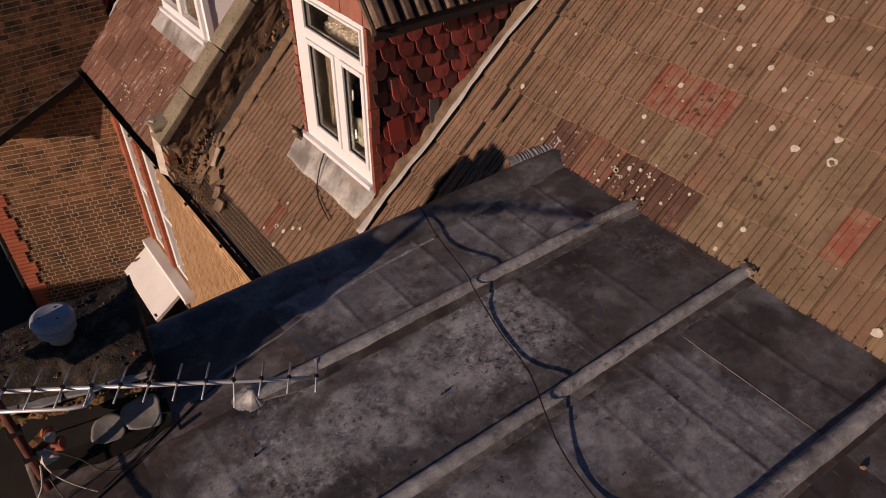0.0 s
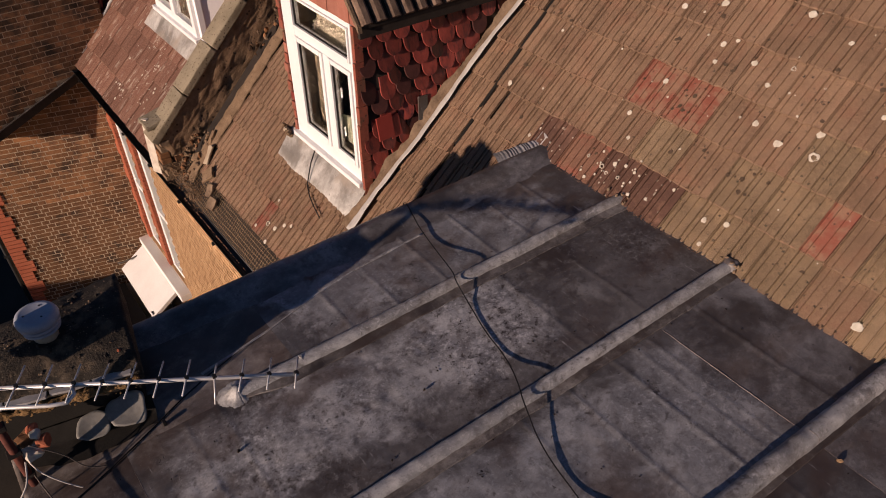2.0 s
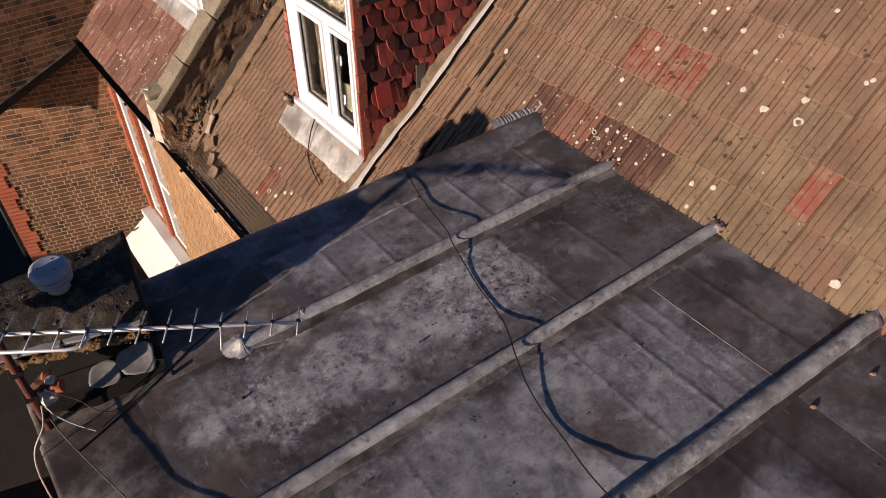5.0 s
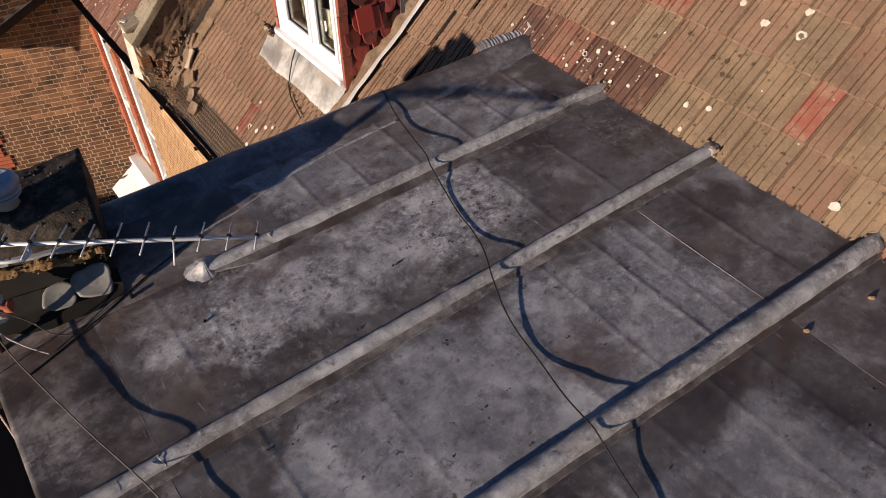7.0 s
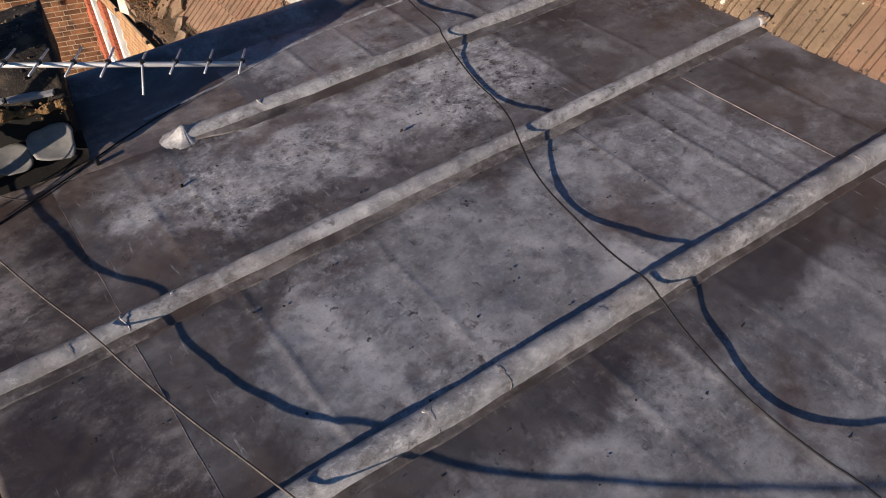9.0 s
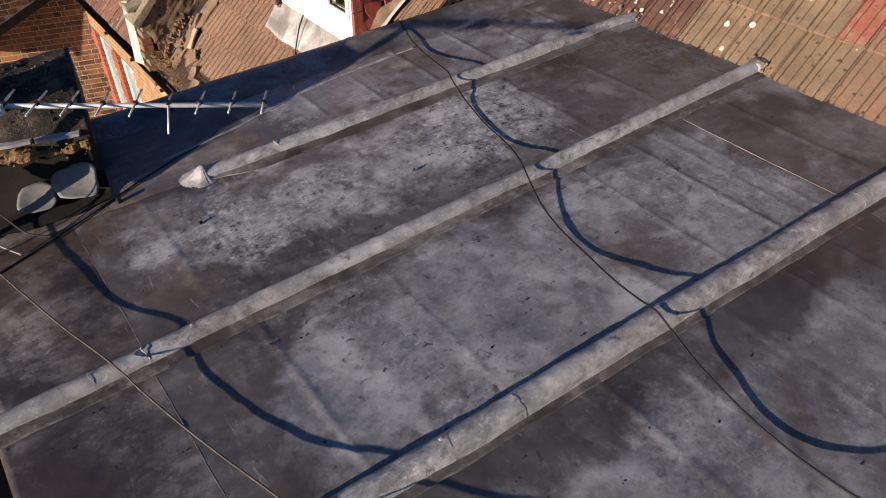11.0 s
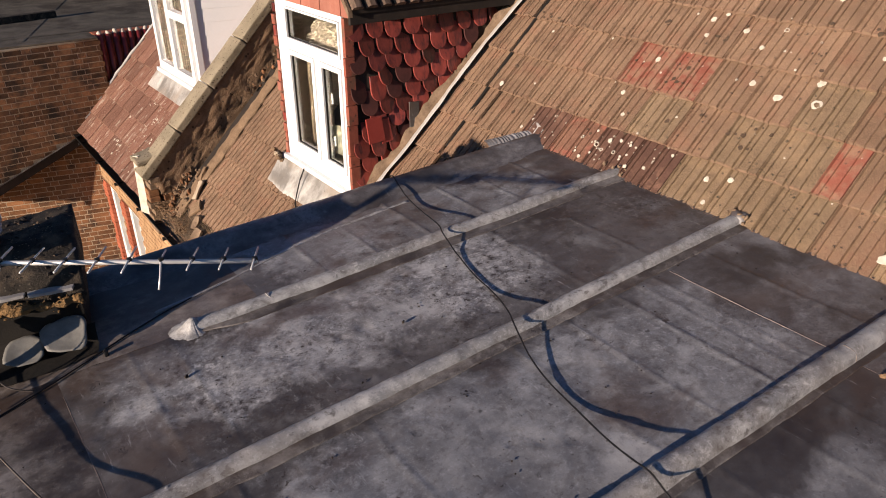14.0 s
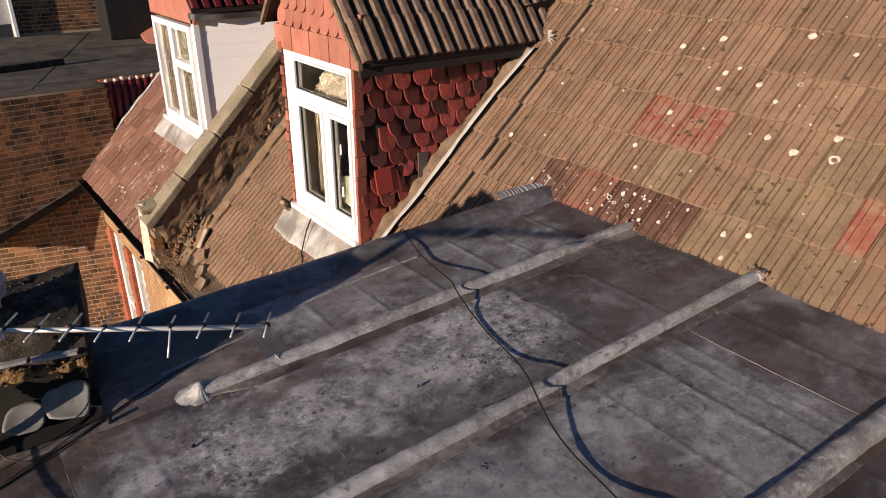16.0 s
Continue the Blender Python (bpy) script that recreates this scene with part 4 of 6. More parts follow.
part("canopy_top", bm, WHITE_ROOF, canopy)
bm = bmesh.new()
sweep(bm, [(-8.78, 1.58, 2.14), (-8.70, 1.63, 2.17), (-8.72, 1.95, 2.18), (-8.76, 2.16, 2.20)], 0.012, 6)
part("edge_bead", bm, CABLE_TAN, canopy, "", True)
bm = bmesh.new()
for z in (0.0, 2.0):
    box(-7.42, -7.34, 1.62, 1.70, 0, 2.02, 0.006, bm)
part("post", bm, PAINT, canopy)
pipe = thing("downpipe", (-8.90, 0.14, 0), "black plastic downpipe at the wing's corner", "downpipe")
bm = bmesh.new()
sweep(bm, [(-8.87, 0.06, 0.02), (-8.87, 0.06, 4.6)], 0.034, 10)
part("pipe", bm, BLACK, pipe, "", True)
for z in (1.2, 2.6, 3.3, 4.4):
    part("bracket", box(-8.92, -8.82, 0.015, 0.124, z, z + 0.04, 0.004), BLACK, pipe)

# sloping flashing board across the wing wall, widened to stand for shadow below it
band = thing("flashing_board", (-8.78, 1.4, 5.1), "dark board aslant across the wing wall, with part of its shadow band", "board")
bm = bmesh.new()
prism(bm, [(-8.805, 0.22, 4.70), (-8.805, 2.12, 5.455), (-8.805, 2.12, 5.58), (-8.805, 0.22, 4.825)], (0.035, 0, 0))
part("board", bm, WOOD_DARK, band)
bm = bmesh.new()
sweep(bm, [(-8.765, 0.22 + 1.90 * q, 4.83 + 0.752 * q) for q in (0, 0.25, 0.5, 0.75, 1)], 0.012, 6, 0.6)
part("edge", bm, LEAD_DARK, band, "grey lead edge of the board", True)

# ---- eaves ----
gut = thing("gutter", (-6, 2.02, 5.5), "black plastic half-round gutter along the tiled eave", "gutter")
bm = bmesh.new()
arc = [(0.062 * math.cos(a), 0.062 * math.sin(a)) for a in np.linspace(math.pi, 2 * math.pi, 9)]
inner = [(0.056 * math.cos(a), 0.056 * math.sin(a)) for a in np.linspace(2 * math.pi, math.pi, 9)]
extrude_profile(bm, arc + inner, (-8.86, 2.0, 5.575), (-1.7, 2.0, 5.575), (0, 1, 0), (0, 0, 1))
part("channel", bm, BLACK, gut, "", True)
part("fascia", box(-8.86, -1.7, 2.07, 2.10, 5.42, 5.60, 0.003), BLACK, gut)
for x in np.arange(-8.5, -1.8, 0.9):
    part("bracket", box(x, x + 0.03, 1.93, 2.08, 5.50, 5.53, 0.003), BLACK, gut)

# broken eave corner at the party wall: post, lumps, fallen straw
post = thing("corner_board", (-5.35, 1.95, 5.66), "peeling white bargeboard end at the broken eave", "board")
bm = bmesh.new()
prism(bm, [(-5.47, 1.91, 5.62), (-5.38, 1.97, 5.60), (-5.40, 1.98, 5.95), (-5.43, 1.98, 6.26), (-5.52, 1.95, 6.24), (-5.49, 1.93, 5.95)], (-0.02, 0.035, 0))
part("board", bm, PEELING, post)
cap = thing("broken_stone", (-5.32, 2.1, 6.2), "weathered broken corbel stone under the coping", "stone")
bm = bmesh.new()
box(-5.58, -5.30, 1.93, 2.25, 6.215, 6.275, 0.012, bm, pose(0, 0, 0, 0, 0, 0))
bmesh.ops.subdivide_edges(bm, edges=[e for e in bm.edges if e.calc_length() > 0.1], cuts=5, use_grid_fill=True)
for v in bm.verts:
    v.co += Vector((jag(9, 41, v.co) * 2, jag(9, 42, v.co) * 2, jag(11, 43, v.co))) * 0.012
    v.co.z += 0.45 * (v.co.y - 2.1) * 0.5
part("stone", bm, STONE, cap, "", True)
corbel = thing("party_wall_end", (-5.4, 2.1, 5.4), "crumbling end of the party wall in dark broken brick", "wall")
rr = random.Random(17)
for z in np.arange(5.40, 6.08, 0.075):
    for y in (1.99, 2.10):
        b = rr.uniform(-0.03, 0.03)
        ob = part("brick", box(-5.50 + b, -5.25 + b * 0.8, y + b, y + 0.105 + b, z, z + 0.064, 0.006), rr.choice((BRICK, RUBBLE, RUBBLE, FILLET)), corbel)
for k in range(110):
    s = rr.uniform(2.86, 3.55)
    x = rr.uniform(-5.27, -4.92 + 0.9 * max(0, (3.25 - s)))
    d = rr.choice((0.010, 0.014, 0.018, 0.024, 0.036))
    bm = bmesh.new()
    lump(bm, on_roof(x, s, 0.03 + d * 0.4), d, 300 + k)
    ob = link_mesh("mortar_lump", bm, rr.choice((RUBBLE, FILLET, FILLET, RUBBLE, BRICK)))
    tagged(ob, "broken lump of mortar lying on the eave tiles", "rubble", "eave rubble")
for k, (x, s, w, l) in enumerate(((-4.80, 3.36, 0.09, 0.20), (-4.93, 3.52, 0.07, 0.16), (-4.62, 3.20, 0.12, 0.17), (-4.45, 3.10, 0.10, 0.14), (-4.30, 3.02, 0.12, 0.12), (-4.99, 3.24, 0.09, 0.13))):
    bm = bmesh.new()
    box(-w / 2, w / 2, -l / 2, l / 2, 0, 0.024, 0.006, bm)
    bmesh.ops.subdivide_edges(bm, edges=bm.edges[:], cuts=1, use_grid_fill=True)
    for v in bm.verts:
        v.co += Vector((jag(20, 51 + k, v.co), jag(20, 61 + k, v.co), jag(20, 71 + k, v.co))) * 0.014
    ob = link_mesh("mortar_slab", bm, (MORTAR, FILLET, FILLET, RUBBLE, RUBBLE, FILLET)[k])
    ob.matrix_basis = Matrix.Translation(on_roof(x, s, 0.034)) @ lie @ pose(0, 0, 0, rr.uniform(-7, 7), rr.uniform(-7, 7), rr.uniform(-60, 60))
    tagged(ob, "loose slab of bedding mortar on the eave tiles", "rubble", "eave rubble")
bm = bmesh.new()
for k in range(420):
    q = 0.5 * rr.random() ** 1.3
    p = Vector((-5.35 + 2.1 * q, 1.94 + rr.uniform(0, 0.22) + 0.05 * (1 - q), 5.62 + rr.uniform(0.0, 0.06) + 0.08 * (1 - q)))
    d = Vector((rr.uniform(-1, 1), rr.uniform(-0.6, 0.9), rr.uniform(-0.2, 0.5))).normalized() * rr.uniform(0.03, 0.10)
    sweep(bm, [p, p + d * 0.5 + Vector((0, 0, 0.01)), p + d], 0.0020, 3, caps=False)
straw = link_mesh("dry_straw", bm, WOOD)
tagged(straw, "dry straw and twigs caught in the broken eave", "straw", kind="stuff")


bm = bmesh.new()
sag = lambda x, q: on_roof(x, (2.05 + 0.03 * max(0.0, (-4.5 - x) / 0.7) + 0.19 * q) / math.cos(SLOPE), 0.012 + 0.02 * jag(3, 86, (x, q, 0)) + 0.008 * jag(9, 87, (x, q, 0)))
for k in range(8):
    sweep(bm, [sag(x, k / 7) for x in np.linspace(-5.15, -1.75, 70)], 0.0016, 4, caps=False)
for x in np.linspace(-5.15, -1.75, 96):
    sweep(bm, [sag(x + 0.012 * jag(5, 88, (x, 0, 0)), q) for q in (0, 0.33, 0.66, 1)], 0.0016, 4, caps=False)
tagged(link_mesh("wire_mesh", bm, WIRE), "rusty straw-coloured wire mesh over the open eave", "mesh", kind="stuff")

# red and brown rubble fallen between the parapet and its fillet
for k in range(46):
    bm = bmesh.new()
    d = rr.choice((0.012, 0.018, 0.026, 0.036))
    lump(bm, on_roof(rr.uniform(-5.22, -5.04), 5.4 - 0.9 * rr.random() ** 1.6, 0.01 + rr.uniform(0, 0.08)), d, 700 + k)
    tagged(link_mesh("mortar_lump", bm, rr.choice((BRICK_SOOT_SHADE, RUBBLE, FILLET, BRICK))), "broken brick lump lodged beside the parapet", "rubble", "parapet rubble")

# ---- dormer ----
CLUB = [(-0.074, 0.205), (-0.074, 0.080)] + [(0.074 * math.cos(a), 0.080 + 0.080 * math.sin(a)) for a in np.linspace(math.pi, 2 * math.pi, 9)] + [(0.074, 0.080), (0.074, 0.205)]


def club_tile(name, mat):
    """A round-tailed hanging tile in the plane of y and z, facing +x, its tail at z = 0."""
    bm = bmesh.new()
    prism(bm, [(0.0, u, v) for u, v in CLUB], (0.014, 0, 0))
    bmesh.ops.bevel(bm, geom=[e for e in bm.edges if all(v.co.x > 0.01 for v in e.verts)], offset=0.003, segments=1, affect="EDGES")
    return mesh_of(name, bm, mat)


CLUBS = [club_tile("club_tile", m) for m in (CLAY, CLAY, CLAY, CLAY, CLAY_DARK)]
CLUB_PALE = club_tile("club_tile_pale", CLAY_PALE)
WY, CX = 3.06, -2.74
cheek_x = lambda y: CX + 0.10 * (y - WY)
dormer = thing("dormer", (-3.35, WY, 6.4), "dormer clad in red fish-scale tiles, some slipped or missing", "dormer")
bm = bmesh.new()
for x0, x1, z0, z1 in ((-4.03, -3.95, 6.3, 8.10), (-2.80, CX - 0.03, 6.3, 8.0), (-3.95, -2.80, 7.935, 8.10), (-3.95, -2.80, 6.3, 6.475)):
    box(x0, x1, WY + 0.02, WY + 0.12, z0, z1, 0, bm)
part("front_wall", bm, CLAY_DARK, dormer)
for x, w in ((CX - 0.03, -0.05), (-4.03, 0.05)):
    bm = bmesh.new()
    e = 0.22 if x > -3 else 0.0
    prism(bm, [(x, WY + 0.02, roof_z(WY) - 0.35), (x + e, 5.2, roof_z(5.2) - 0.35), (x + e, 5.2, 8.05), (x, WY + 0.02, 8.05)], (w, 0, 0))
    part("side_wall", bm, WOOD_DARK, dormer)
bm = bmesh.new()
prism(bm, [(-4.10, WY - 0.0, 8.10), (-2.64, WY - 0.0, 8.10), (-3.37, WY - 0.0, 8.97)], (0, 0.06, 0))
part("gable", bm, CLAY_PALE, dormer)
# cheek tiles
rd = random.Random(23)
for r in range(14):
    z = 7.745 - 0.120 * r - (0.0 if r == 0 else 0.012)
    y = WY + 0.075 + (0.0825 if r % 2 else 0.0)
    c = 0
    while y < 4.75:
        if z > (roof_z(0.955 * y + 0.016) - 0.423) / 0.955 - 0.04:
            gone = (r in (3, 6) and c < 1) or rd.random() < (0.01 if r < 3 else 0.05)
            if not gone:
                tilt = rd.gauss(0, 1.3) if r < 7 else rd.gauss(0, 3.0)
                me = rd.choice(CLUBS if (c > 0 and r > 0) else CLUBS[:4] if r == 0 else CLUBS[3:])
                m = Matrix.Translation((cheek_x(y) + rd.uniform(0, 0.01), y + rd.uniform(-0.008, 0.008), z + rd.uniform(-0.012, 0.008))) @ Euler((radians(tilt), radians(-14 + rd.uniform(-4, 3)), radians(rd.gauss(0.0, 5.5)))).to_matrix().to_4x4()
                shared("club_tile", me, dormer, m)
        y += 0.165
        c += 1
# gable tiles, paler than the cheek's, facing -y
for r in range(6):
    z = 7.99 + 0.14 * r
    half = (8.93 - z) / 0.87 * 0.73 + 0.02
    n = max(1, int(2 * half / 0.152))
    for c in range(n):
        x = -3.37 + (c - (n - 1) / 2) * 0.152 + (0.03 if r % 2 else -0.03)
        if r == 0:
            continue
        m = Matrix.Translation((x, WY - 0.010, z + rd.uniform(-0.003, 0.003))) @ Euler((0, 0, radians(-90))).to_matrix().to_4x4() @ Euler((radians(rd.gauss(0, 0.8)), radians(-8 + rd.uniform(-1, 1)), radians(rd.uniform(-1.5, 1.5)))).to_matrix().to_4x4()
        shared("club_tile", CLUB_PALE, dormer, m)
for c in range(9):
    x = -4.07 + c * 0.162
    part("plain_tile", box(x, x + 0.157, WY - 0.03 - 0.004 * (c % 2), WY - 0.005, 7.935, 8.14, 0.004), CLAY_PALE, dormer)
# red corner boards in short lengths
z = 6.36
for h in (0.14, 0.22, 0.10, 0.26, 0.17, 0.23, 0.15, 0.30):
    part("corner_board", box(CX - 0.032 + rd.uniform(-0.006, 0.006), CX + 0.006 + rd.uniform(-0.006, 0.004), WY - 0.030 - 0.010 * rd.random(), WY + 0.05, z, z + h - rd.uniform(0.003, 0.010), 0.004), CORNER_RED, dormer)
    z += h
z = 6.40
while z < 8.05:
    h = rd.uniform(0.085, 0.115)
    part("corner_tile", box(-3.985 - 0.006 - 0.035 * rd.random(), -3.955, WY - 0.022 - 0.02 * rd.random(), WY + 0.05, z, z + h * rd.uniform(0.75, 0.97), 0.004), rd.choice((CORNER_RED, CORNER_RED, CLAY, CLAY_PALE)), dormer)
    z += h
# odd pieces on the cheek: a leaning new tile, its backing and a grey slate
for y, z, wide, tall, mat, tip, off in ((3.24, 6.92, 0.155, 0.21, CLAY_NEW, 3, 0.034), (3.35, 6.90, 0.11, 0.20, CLAY_NEW, 7, 0.014), (3.61, 6.99, 0.10, 0.21, LEAD, -4, 0.016)):
    bm = bmesh.new()
    box(0, 0.014, -wide / 2, wide / 2, 0, tall, 0.003, bm)
    ob = part("loose_tile", bm, mat, dormer, "flat tile leaning on the cheek")
    ob.matrix_basis = Matrix.Translation((cheek_x(y) + 0.02 + off, y, z)) @ Euler((radians(tip), radians(-8), 0)).to_matrix().to_4x4()
# roof of the dormer: ribbed tiles running down both slopes
XR, ZR, PITCH = -3.37, 9.08, 1.19
for side in (1, -1):
    over = 0.87 if side > 0 else 0.745
    xe = XR + side * over
    ze = ZR - over * PITCH
    bm = bmesh.new()
    prism(bm, [(xe, 2.95, ze - 0.05), (XR, 2.95, ZR - 0.05), (XR, 2.95, ZR), (xe, 2.95, ze)], (0, 3.4, 0))
    part("roof_slope", bm, WOOD_DARK, dormer)
    bm = bmesh.new()
    box(min(xe - side * 0.05, xe - side * 0.02), max(xe - side * 0.05, xe - side * 0.02), 2.96, 5.5, ze - 0.13, ze - 0.03, 0.004, bm)
    if side > 0:
        part("fascia", bm, WOOD_DARK, dormer)
    else:
        bm.free()
    down = Vector((side, 0, -PITCH)).normalized()
    up = Vector((side * PITCH, 0, 1)).normalized()
    bm = bmesh.new()
    prof = [(-0.046, 0.0), (-0.042, 0.022), (-0.022, 0.036), (0.022, 0.036), (0.042, 0.022), (0.046, 0.0)]
    extrude_profile(bm, prof, (0, 0, 0), down * 0.345 - up * 0.012, (0, 1, 0), up)
    rib = mesh_of("rib_tile", bm, DORMER_TILE)
    for c in range(19):
        for k in range(4 if side > 0 else 3):
            y = 3.0 + c * 0.126
            at = Vector((XR, y, ZR + 0.002)) + down * (0.335 * k + 0.03) + up * (0.016 + rd.uniform(-0.003, 0.003))
            shared("rib_tile", rib, dormer, Matrix.Translation(at + Vector((0, rd.uniform(-0.004, 0.004), 0))))
    bm = bmesh.new()
    prism(bm, [(xe + side * 0.01, 2.93, ze - 0.07), (XR, 2.93, ZR - 0.06), (XR, 2.93, ZR + 0.0), (xe + side * 0.01, 2.93, ze - 0.02)], (0, 0.035, 0))
    part("bargeboard", bm, RUBBLE, dormer, "pale mortar verge of the dormer roof")
bm = bmesh.new()
sweep(bm, [(XR, 2.94, ZR + 0.01), (XR, 6.0, ZR + 0.01)], 0.09, 10)
part("ridge", bm, DORMER_TILE, dormer, "", True)

# dormer window
win = thing("dormer_window", (-3.35, WY, 6.48), "white plastic window with two lights under a top light", "window")
bm = bmesh.new()
for x0, x1, z0, z1 in ((-3.95, -3.76, 6.48, 7.93), (-2.83, -2.80, 6.48, 7.93), (-3.76, -2.83, 7.885, 7.93), (-3.76, -2.83, 7.52, 7.59), (-3.76, -2.83, 6.48, 6.61), (-3.285, -3.195, 6.61, 7.52)):
    box(x0, x1, WY - 0.02, WY + 0.05, z0, z1, 0.006, bm)
part("frame", bm, PAINT, win)
for x0, x1, z0, z1, name in ((-3.76, -3.285, 6.61, 7.52, "casement"), (-3.195, -2.83, 6.61, 7.52, "casement"), (-3.76, -2.83, 7.59, 7.885, "top_light")):
    e = 0.045 if name == "casement" else 0.022
    bm = bmesh.new()
    for a, b, c, d in ((x0, x0 + e, z0, z1), (x1 - e, x1, z0, z1), (x0 + e, x1 - e, z0, z0 + e + 0.015), (x0 + e, x1 - e, z1 - e, z1)):
        box(a + 0.002, b - 0.002, WY - 0.034, WY + 0.03, c + 0.002, d - 0.002, 0.005, bm)
    sash = part(name, bm, PAINT, win)
    pane = part("pane", box(x0 + e - 0.006, x1 - e + 0.006, WY + 0.002, WY + 0.008, z0 + e - 0.004, z1 - e + 0.006), GLASS, sash, "clear glass pane")
    pane.visible_shadow = False
    bm = bmesh.new()
    for a, b, c, d in ((x0 + e, x0 + e + 0.007, z0 + e + 0.015, z1 - e), (x1 - e - 0.007, x1 - e, z0 + e + 0.015, z1 - e), (x0 + e, x1 - e, z0 + e + 0.012, z0 + e + 0.020), (x0 + e, x1 - e, z1 - e - 0.007, z1 - e)):
        box(a, b, WY - 0.016, WY + 0.001, c, d, 0, bm)
    part("gasket", bm, BLACK, sash, "thin black rubber gasket")
for z in (6.78, 7.16):
    bm = bmesh.new()
    box(-3.128, -3.118, WY + 0.035, WY + 0.05, z, z + 0.09, 0.003, bm)
    part("handle", bm, PAINT, win)
part("sill", box(-3.98, -2.78, WY - 0.07, WY - 0.0, 6.44, 6.485, 0.008), PAINT, win)
# room behind the window
room = bmesh.new()
for x0, x1, y0, y1, z0, z1 in ((-3.97, -2.79, 5.0, 5.05, 6.45, 7.99), (-3.97, -2.79, 3.12, 5.0, 6.40, 6.60), (-3.97, -2.79, 3.12, 5.0, 7.94, 7.99), (-3.975, -3.95, 3.12, 5.0, 6.45, 7.94), (-2.82, -2.795, 3.12, 5.0, 6.45, 7.94)):
    box(x0, x1, y0, y1, z0, z1, 0, room)
room_wall = tagged(link_mesh("wall_room", room, ROOM), "dim plastered attic room behind the dormer window", "room", kind="structure")
shelf = thing("shelf", (-3.3, 3.3, 7.52), "plain shelf behind the dormer window's transom", "shelf")
part("board", box(-3.94, -2.83, 3.14, 3.44, 7.50, 7.53, 0.003), WOOD, shelf)
bag = thing("crumpled_paper", (-3.3, 3.28, 7.53), "crumpled cream paper bundle on the shelf behind glass", "paper")
bm = bmesh.new()
rows = []
for j in range(22):
    v = j / 21
    row = []
    for i in range(40):
        u = i / 39
        top = 0.20 + 0.10 * math.sin(math.pi * min(1, u * 1.25)) + 0.03 * jag(7, 92, (u, 0, 0))
        fold = 0.05 * abs(jag(5, 93, (u * 1.3 + 0.5 * v, v, 0))) + 0.03 * abs(jag(13, 94, (u + 0.4 * v, v, 0)))
        row.append(bm.verts.new((-3.70 + 0.82 * u + 0.03 * jag(4, 95, (u, v, 0)), 3.17 + 0.16 * v * v + fold, 7.54 + top * math.sin(v * 1.5) + 0.02 * jag(9, 96, (u, v, 1)))))
    rows.append(row)
for a, b in zip(rows, rows[1:]):
    for k in range(39):
        bm.faces.new((a[k], a[k + 1], b[k + 1], b[k]))
part("bundle", bm, CLOTH, bag)
panel = thing("cream_board", (-3.0, 3.4, 6.45), "cream board leaning inside the dormer window", "board")
bm = bmesh.new()
prism(bm, [(-3.24, 3.14, 6.76), (-3.19, 3.14, 6.70), (-2.93, 3.16, 6.68), (-2.90, 3.17, 7.00), (-3.00, 3.16, 6.99), (-3.16, 3.15, 6.95), (-3.26, 3.14, 6.92)], (0.0, 0.02, 0))
part("sheet", bm, CREAM, panel)
bm = bmesh.new()
prism(bm, [(-2.95, 3.62, 6.45), (-2.84, 3.62, 6.45), (-2.84, 3.62, 7.5), (-2.95, 3.62, 7.5)], (0.0, 0.03, 0))
part("post", bm, CREAM, panel)
# added sheet, set here to give the left pane its brown tone
curtain = thing("curtain", (-3.52, 3.2, 6.6), "plain brown folded sheet added behind the dormer window", "curtain")
bm = bmesh.new()
rows = [[bm.verts.new((-3.76 + 0.46 * i / 60, 3.21 + 0.022 * math.sin(i * 0.62 + 0.4 * jag(3, 97, (i * 0.05, z, 0))) + 0.012 * jag(6, 98, (i * 0.1, z, 0)), z)) for i in range(61)] for z in np.linspace(6.60, 7.49, 12)]
for a, b in zip(rows, rows[1:]):
    for k in range(60):
        bm.faces.new((a[k], a[k + 1], b[k + 1], b[k]))
bmesh.ops.solidify(bm, geom=bm.faces[:], thickness=0.003)
part("cloth", bm, BROWN_SHEET, curtain, "", True)
# the dormer stands a little forward of its first plan
SET = Matrix.Translation((0.081, 0.0158, 0.423)) @ Matrix.Diagonal((0.955, 0.955, 0.955, 1))
for ob in (dormer, win, room_wall, shelf, bag, panel, curtain):
    ob.matrix_basis = SET @ ob.matrix_basis
foot_x = lambda y: -2.535 + 0.10 * (y - 2.94)

# fillet and pale curved flashing along the cheek's foot
bm = bmesh.new()
ys = np.linspace(2.70, 4.47, 60)
rows = []
for y in ys:
    q = (y - 2.86) / 1.9
    xs = -2.455 + 0.20 * q + 0.014 * math.sin(6 * y) + 0.022 * jag(4, 77, (y, 0, 0)) + 0.008 * jag(12, 76, (y, 0, 0))
    base = Vector((0, y, roof_z(y)))
    rows.append([bm.verts.new(base + Vector((xs, 0, 0)) + OUT * 0.040), bm.verts.new(base + Vector((xs - 0.05, 0, 0)) + OUT * (0.055 + 0.04 * jag(9, 78, (y, 0, 0)) + 0.03 * jag(25, 78, (y, 0, 0)))), bm.verts.new(base + Vector((foot_x(y) + 0.03, 0, 0)) + OUT * (0.09 + 0.04 * jag(7, 79, (y, 0, 0)) + 0.03 * jag(23, 79, (y, 0, 0)))), bm.verts.new(base + Vector((foot_x(y) - 0.02, 0, 0)) - OUT * 0.05)])
for a, b in zip(rows, rows[1:]):
    for k in range(3):
        bm.faces.new((a[k], b[k], b[k + 1], a[k + 1]))
part("mortar_fillet", bm, RUBBLE, dormer, "brown mossy fillet at the cheek's foot", True)
bm = bmesh.new()
rows = []
